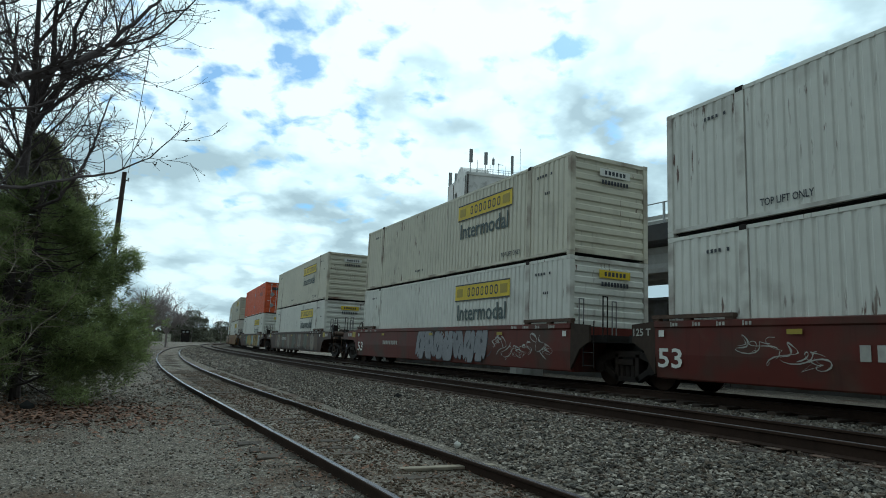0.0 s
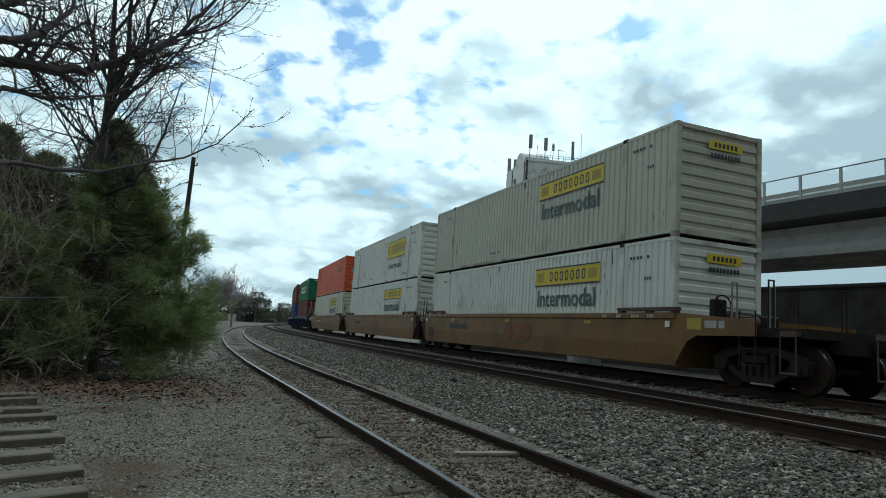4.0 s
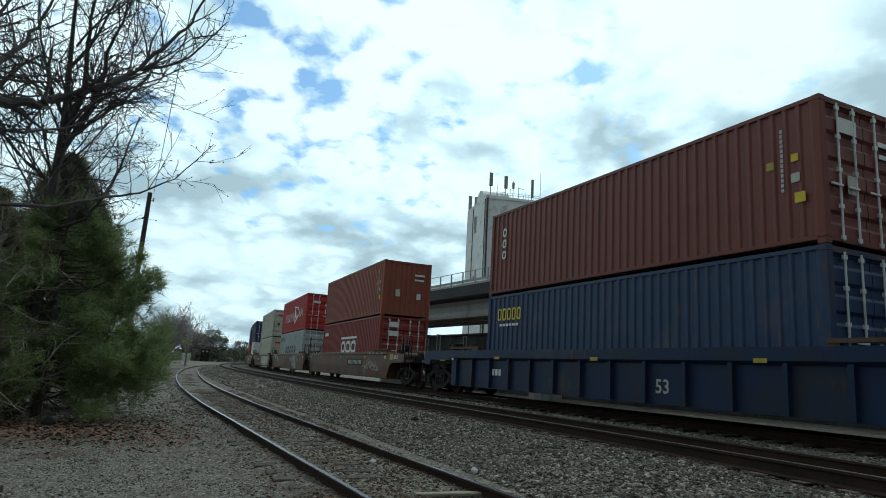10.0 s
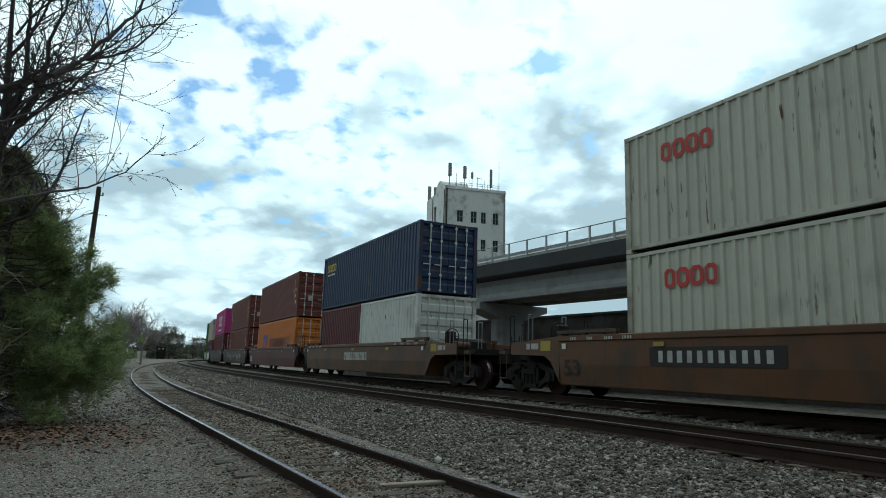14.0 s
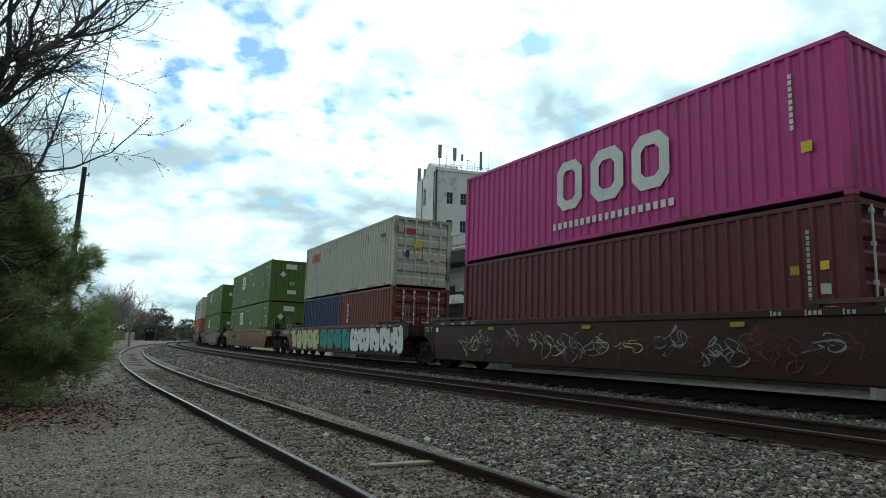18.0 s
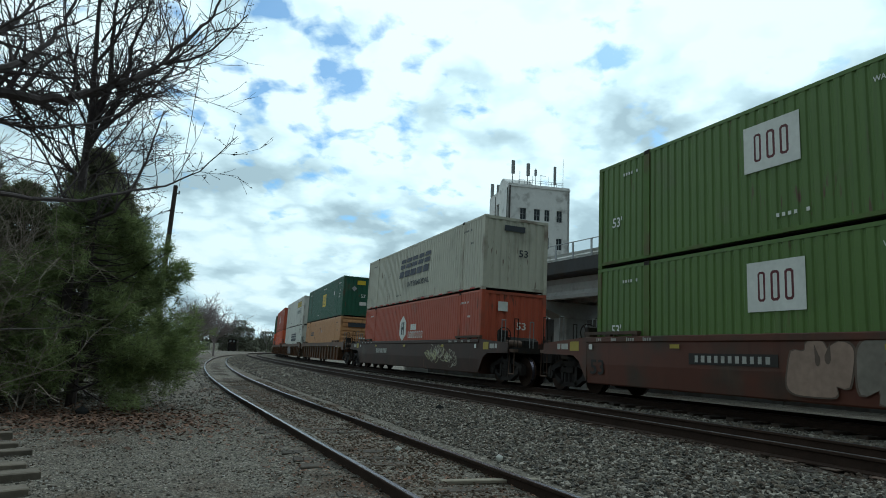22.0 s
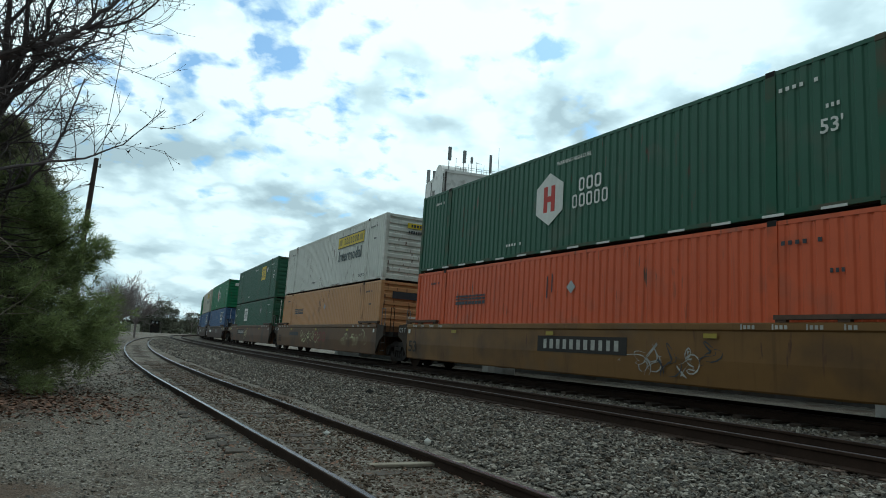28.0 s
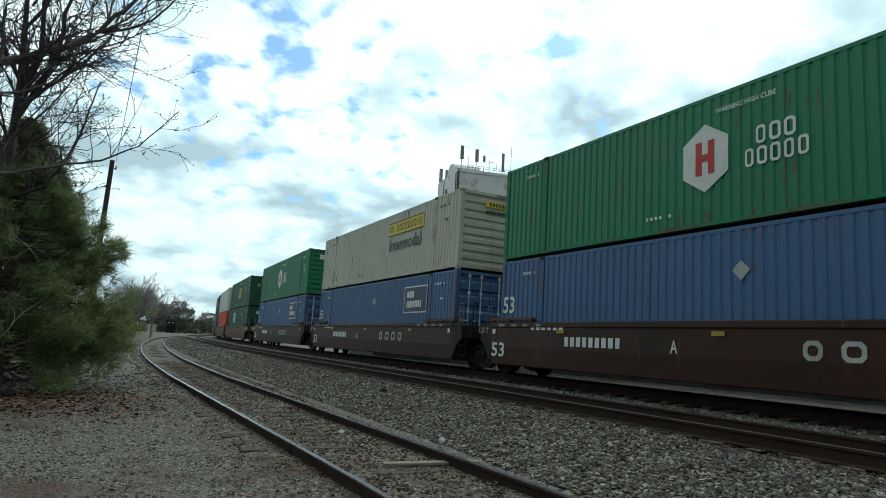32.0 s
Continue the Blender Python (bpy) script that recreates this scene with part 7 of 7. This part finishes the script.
TTXD = [well_bars(7.4, 0.85, 2.0, 0.5, 3, RUST_MARK, 0.82), well_say("53", 15.6, 0.66, 0.6, 0.4, PANEL_BLACK), well_bars(12.5, 0.95, 1.9, 0.2, 9, MARK_DARK)]
DTTG = [number_panel(11.25), well_say("53", 15.9, 0.66, 0.6, 0.4, PANEL_BLACK)]
DTTY = [number_panel(7.0), well_say("53", 15.9, 0.66, 0.6, 0.4, PANEL_BLACK), graffiti(3.0, 5.4, [FADED, MARK_DARK], 41)]
DTT = [number_panel(11.65), well_say("53", 15.9, 0.66, 0.6, 0.4, PANEL_BLACK)]
DTTK = [number_panel(5.2, 0.94, 3.0, 0.34), graffiti(0.9, 3.6, [FADED], 31), well_say("53", 15.9, 0.66, 0.6, 0.4, PANEL_BLACK)]
NAVYD = [well_say("53", 5.8, 0.62, 0.40, 0.32, FADED, -0.12), well_bars(13.2, 0.75, 0.8, 0.2, 4, None, 0.65, -0.12)]
G_WHITE, G_GREY, G_YEL = MARK_WHITE, shader("spray_grey", (0.22, 0.22, 0.24), rough=0.6), YELLOW
G_MUST, G_PALE2 = shader("spray_mustard", (0.30, 0.20, 0.02), rough=0.6), shader("spray_cream", (0.45, 0.42, 0.32), rough=0.6)
G_TAN, G_PALE3 = shader("spray_tan", (0.135, 0.098, 0.060), rough=0.7, vary=0.25), shader("spray_ash", (0.36, 0.36, 0.33), rough=0.6, vary=0.2)
G_CYAN, G_FLESH = shader("spray_cyan", (0.05, 0.20, 0.25), rough=0.6, vary=0.25), shader("spray_beige", (0.25, 0.20, 0.165), rough=0.6, vary=0.2)
G_DRAB, G_MOSS, G_SKY = shader("spray_drab", (0.19, 0.165, 0.135), rough=0.7, vary=0.3), shader("spray_moss", (0.10, 0.105, 0.080), rough=0.7, vary=0.3), shader("spray_pale_blue", (0.24, 0.29, 0.33), rough=0.6, vary=0.3)
G_ROSE = shader("spray_rose_beige", (0.27, 0.185, 0.14), rough=0.7, vary=0.3)
G_BROWN = shader("spray_brown", (0.105, 0.072, 0.052), rough=0.7, vary=0.3)
G_TEAL, G_PALE = shader("spray_teal", (0.02, 0.22, 0.19), rough=0.6), shader("spray_pale_yellow", (0.5, 0.48, 0.25), rough=0.6)

CARS = [
    # s at 0 s, well length, paint, ribs, car markings, upper (spec, marks), lower (spec, marks)
    (3.1, 53, WELL_MAROON, False, [well_bars(10.6, 0.85, 2.6, 0.26, 9, FADED), N53, graffiti(12.4, 14.2, [FADED], 3)], (WHITE_BOX, [toplift(13.15)]), (WHITE_BOX, [])),
    (22.5, 53, WELL_MAROON, False, [bubble(4.0, 9.4, (G_GREY,), 5, 0.8, 1.0), graffiti(3.9, 9.5, [FADED, MARK_DARK], 6), graffiti(0.6, 3.6, [FADED], 8), well_bars(12.2, 0.86, 1.7, 0.16, 9, FADED), N53], (IVORYHAUL, JA), (HAUL, J)),
    (46.08, 53, WELL_DARK, False, [bubble(0.6, 14.6, (G_BROWN, G_DRAB, G_BROWN, G_MOSS), 6, 0.95), graffiti(0.8, 14.4, [G_DRAB, G_MOSS], 77), graffiti(1.0, 14.0, [MARK_DARK, FADED], 7), well_bars(11.0, 1.0, 1.8, 0.2, 7, FADED, 0.65, 0.03)], (IVORYHAUL, JA), (HAUL, J)),
    (69.33, 53, WELL_DARK, False, [burst(0.95, 0.84, 1.7, 1.05, G_SKY, 7, 7), burst(5.5, 0.86, 1.6, 1.0, G_SKY, 8), burst(6.6, 0.84, 1.2, 1.0, G_TEAL, 9, 9, 0.0015), burst(10.6, 0.84, 1.0, 0.95, G_TEAL, 10), fat_word("DEAD", 1.15, 5.05, 0.86, 1.13, G_MUST), bubble(6.5, 10.4, (G_MUST,), 8, 0.8, 0.9), graffiti(11.6, 13.2, [FADED], 9)], (ORANGE53, SCH + [dashes()]), (HAUL, JD)),
    (93.44, 53, WELL_YELLOW, False, TTXD, (CREAMHAUL, J), (HAUL, J)),
    (111.9, 53, WELL_YELLOW, False, TTXD, (HAUL, JF), (HAUL, J)),
    (131.48, 53, WELL_YELLOW, False, DTTG, (ORANGE53R, SCH + [dashes()]), (IVORYHAUL, J)),
    (154.89, 53, WELL_NAVY, True, NAVYD, (iso("green", GREEN, end="upright"), EVER), (iso("brown", BROWN), TRITON + ISO_SIDE)),
    (174.43, 53, WELL_NAVY, True, [well_say("53", 3.5, 0.62, 0.40, 0.32, FADED, -0.12), NAVYD[1]], (iso("rust-brown", BROWN), ISO_SIDE), (iso("deep blue", DEEP_BLUE), SEACO)),
    (193.92, 53, WELL_NAVY, True, NAVYD, (iso("brown", BROWN), TEX + ISO_SIDE), (iso("navy blue", NAVY), SEACOY)),
    (217.34, 53, WELL_BROWN, False, DTTK, (iso("rust-brown", RUSTBROWN, end="upright"), ISO_SIDE), (iso("red-brown", REDBROWN), HMMD)),
    (236.66, 53, WELL_OCHRE, False, TTXD[:2] + [
        bubble(9.0, 13.4, (G_TAN,), 11, 1.1, 0.2, G_BROWN),
        sprayed(13.0, 0.92, [(0.42, 0.28), (0.30, 0.36), (-0.05, 0.12), (-0.18, -0.02), (-0.02, -0.12), (0.12, 0.0)], G_PALE3, MARK_DARK, 0.016), sprayed(12.75, 0.76, [(0.10, 0.12), (-0.10, 0.10), (-0.36, -0.10), (-0.34, -0.22), (-0.14, -0.22), (0.02, -0.08)], MAROON, MARK_DARK, 0.016),
        sprayed(14.2, 1.18, [(0.5, 0.1), (0.2, 0.2), (-0.3, 0.22), (-0.42, 0.0), (-0.2, -0.05), (-0.1, -0.22), (0.1, -0.1), (0.3, -0.24)], G_PALE3, MARK_DARK, 0.016),
        sprayed(5.6, 1.04, [(0.7, -0.08), (0.0, 0.2), (-0.3, 0.22), (-0.4, -0.12), (0.1, -0.2)], G_CYAN, None, 0.006), sprayed(2.55, 1.0, [(0.5, 0.24), (0.0, 0.14), (-0.55, -0.05), (-0.1, -0.14), (0.4, -0.16)], G_CYAN, None, 0.006),
        sprayed(4.0, 0.85, [(1.25, 0.12), (1.15, 0.30), (0.85, 0.34), (0.7, 0.50), (0.2, 0.56), (-0.3, 0.5), (-0.55, 0.3), (-0.6, 0.05), (-0.9, -0.1), (-1.15, -0.35), (-1.3, -0.55), (-0.1, -0.55), (0.15, -0.4), (0.75, -0.36), (0.95, -0.2), (0.7, -0.05), (1.05, -0.02)], G_FLESH, MARK_DARK, 0.008),
        sprayed(4.0, 0.85, [(-0.55, 0.02), (-0.1, -0.14), (0.15, -0.38), (0.1, -0.40), (-0.12, -0.18), (-0.55, -0.02)], MARK_DARK, None, 0.016), sprayed(4.0, 0.85, [(0.66, -0.06), (0.3, 0.04), (0.1, 0.24), (0.07, 0.22), (0.28, 0.0), (0.66, -0.09)], MARK_DARK, None, 0.016)], (iso("red", RED), HAMB), (iso("blue-grey", GREYBLUE), COSCO + [rust_runs(5, 12)])),
    (256.09, 53, WELL_BROWN, False, DTT + [bubble(1.0, 8.0, (G_PALE2,), 12, 0.62, 1.0)], (iso("grey-white", CREAM), OOCLD), (iso("grey-white", CREAM, end="upright"), OOCLD)),
    (279.11, 48, WELL_BROWN, False, [well_bars(7.0, 0.9, 3.0, 0.34, 10)], (iso("navy blue", NAVY), SEACOY), (iso("white", WHITE, 20), [])),
    (296.88, 48, WELL_MAROON, False, [N53, graffiti(3, 9, [WELL_BROWN, MAROON], 14)], (iso("brown", BROWN), ISO_SIDE), (iso("bright orange", HAPAG), HAPAGD)),
    (314.7, 48, WELL_DARK, False, [graffiti(2.4, 5.7, [G_WHITE], 15), graffiti(6.4, 12.3, [G_WHITE, FADED], 16)], (iso("brown", BROWN), TRITON + ISO_SIDE), (iso("brown", BROWN), UE + ISO_SIDE)),
    (332.55, 48, WELL_DARK, False, [graffiti(1, 13, [G_GREY, G_PALE, MAROON], 16)], (iso("magenta", PINK, end="upright"), ONED), (iso("maroon", MAROON), ISO_SIDE)),
    (350.14, 48, WELL_MAROON, False, [bubble(-0.6, 4.9, (G_WHITE,), 17), bubble(5.0, 9.2, (G_TEAL,), 18), bubble(9.4, 14.4, (G_PALE,), 19)], (iso("grey-white", CREAM), OOCLD), (iso("red-brown", BROWN, 20), [upright_word(4.95, 1.6, 0.95, 4, MARK_WHITE, 0.22)])),
    (372.71, 53, WELL_YELLOW, False, TTXD, (TMXC, TMXD), (TMXC, TMXD)),
    (396.34, 53, WELL_RUSSET, False, [bubble(0.6, 10.1, (G_ROSE, G_ROSE, G_DRAB), 21, 1.3, 0.7, G_BROWN), number_panel(11.4, 0.94, 2.3, 0.24), well_say("53", 15.9, 0.66, 0.6, 0.4, PANEL_BLACK)], (TMXC, TMXD), (TMXC, TMXD)),
    (419.33, 53, WELL_DARK, False, [graffiti(1.7, 5.1, [G_PALE, G_PALE2], 22), graffiti(2.0, 4.8, [G_PALE2], 29), well_bars(12.0, 0.95, 2.0, 0.24, 8, FADED)], (("grey-white corrugated 53-foot container with large dark blue lettering", 53, CREAM, "upright"), SWIFT), (("orange-red corrugated 53-foot container with a white hexagon emblem", 53, VERMILION, "upright"), HUBO)),
    (442.73, 53, WELL_BROWN, True, [], (EMP, EMPD), (TAN53, SCHLOW)),
    (462.18, 53, WELL_BROWN, True, [bubble(7.3, 10.6, (G_GREY,), 23)], (HAUL, JW), (WHITE_BOX, SWIFTLOW)),
    (482.95, 53, WELL_BROWN, True, [], (("orange-red corrugated 53-foot container with a white hexagon emblem", 53, VERMILION, "upright"), HUBO), (ORANGE53, SCHLOW)),
    (504.95, 53, WELL_YELLOW, False, DTTY, (HUBDK, HUBY), (ORANGE53R, SCHLOW + [dashes()])),
    (524.41, 53, WELL_OCHRE, False, TTXD + [graffiti(7.5, 11.0, [G_PALE], 24), graffiti(1.0, 4.0, [WELL_BROWN, G_PALE], 27)], (HAUL, JZ), (TAN53, SCHLOW)),
    (543.68, 53, WELL_BROWN, False, DTTG + [graffiti(8.6, 9.6, [G_PALE], 25)], (EMPRIB, EMPA), (EMPDOOR, EMPW)),
    (567.17, 53, WELL_DARK, False, BN, (HUBG, HUBD), (BLUE53, MSC)),
    (586.0, 53, WELL_DARK, False, BN, (CREAMHAUL, J), (BLUE53, MSC)),
    (605.7, 53, WELL_DARK, False, BN, (HUBG, HUBD), (BLUE53, MSC)),
    (628.7, 53, WELL_BROWN, False, [N53], (EMP, EMPD), (EMP, EMPW)),
    (648.3, 53, WELL_BROWN, False, [N53], (WHITE_BOX, []), (ORANGE53, SCHLOW)),
    (668.0, 53, WELL_BROWN, False, [N53], (EMP, EMPD), (BLUE53, [])),
    (691.0, 53, WELL_BROWN, False, [N53], (HAUL, J), (WHITE_BOX, [])),
]
WELL_L = {53: 16.15, 48: 14.5}
LOW_Z, HIGH_Z = 0.44, 3.33
RIDERS = []
LEAN = 0.6  # the curve is banked, away from the camera


def assemble():
    for i, (s0, feet, mat, ribs, marks, upper, lower) in enumerate(CARS):
        L = WELL_L[feet]
        gaps = []
        for j in (i - 1, i + 1):
            if 0 <= j < len(CARS):
                gaps.append((abs(CARS[j][0] - s0) - (L + WELL_L[CARS[j][1]]) / 2) / 2)
            else:
                gaps.append(3.65)
        near, far = gaps
        colour = mat.name.replace("paint_well_", "")
        car = well_car("well_car", f"{colour} steel double-stack well car{' with ribbed sides' if ribs else ' with smooth sides'}, carrying stacked containers",
                       mat, L, near, far, ribs, near > 2.5, True, True, marks)
        RIDERS.append((car, s0, 0.0, 0.0))
        for (label, kind, cmat, end), dec, z in ((*upper, HIGH_Z), (*lower, LOW_Z)):
            extra = [small_marks(MARK_DARK if cmat in (WHITE, IVORY, CREAM, TAN, ORANGE) else MARK_WHITE, i)] if kind == 53 else []
            low_stack = kind == 20 and i == 17
            if z == HIGH_Z and lower[0][1] != 53:
                z = 2.988 if i == 17 else 3.318
            box_ = container("shipping_container", label, kind, cmat, end, list(dec) + extra, 2.54 if low_stack else 2.59 if i == 7 and z > 1 else None)
            RIDERS.append((box_, s0, z, -3.06 if kind == 20 else 0.0))
            if kind == 20:
                second = (NAVY, "navy blue", SEACOY[:0]) if cmat is BROWN else (MAROON, "maroon", [])
                other = container("shipping_container", f"{second[1]} corrugated 20-foot sea container", 20, second[0], "doors", [], 2.54 if low_stack else None)
                RIDERS.append((other, s0, z, 3.06))


assemble()
locomotive()


def motions():
    """The train runs towards and past the camera, slowing a little."""
    for ob, s0, z, along in RIDERS:
        rows = []
        for k in range(33):
            t = float(k)
            s = s0 + along - (18.2357 * t - 0.025 * t * t)
            rows.append((t, on_line(s, TRAIN_D, 0.0) @ pose(0, 0, 0, 0, LEAN, 0) @ pose(0.09 if z > 0 else 0.0, 0, z)))
        walk(ob, rows)
    starts = {car.name: s0 for car, s0, z, along in RIDERS}
    for car, y, sy, wheel in WHEELS:
        if car.name not in starts:
            continue
        # turning while it rolls past, between 32 m ahead and 4 m behind
        s0 = starts[car.name] + y

        def when(s):
            return 364.714 - math.sqrt(max(0.0, 364.714 ** 2 - (s0 - s) / 0.025))
        t0, t1 = when(32.0), when(-4.0)
        if t1 <= 0.0 or t0 >= 32.0:
            continue
        t0, t1 = max(0.0, t0), min(32.0, t1)
        n = int((t1 - t0) * 18.2 / 0.46 / 1.3) + 1
        times = sorted({0.0, 32.0} | {t0 + (t1 - t0) * k / n for k in range(n + 1)})
        rows = []
        for t in times:
            q = min(max(t, t0), t1)
            run = (18.2357 * q - 0.025 * q * q) - (18.2357 * t0 - 0.025 * t0 * t0)
            rows.append((t, pose(0, sy, 0.46, math.degrees(run / 0.46), 0, 0)))
        walk(wheel, rows)


motions()
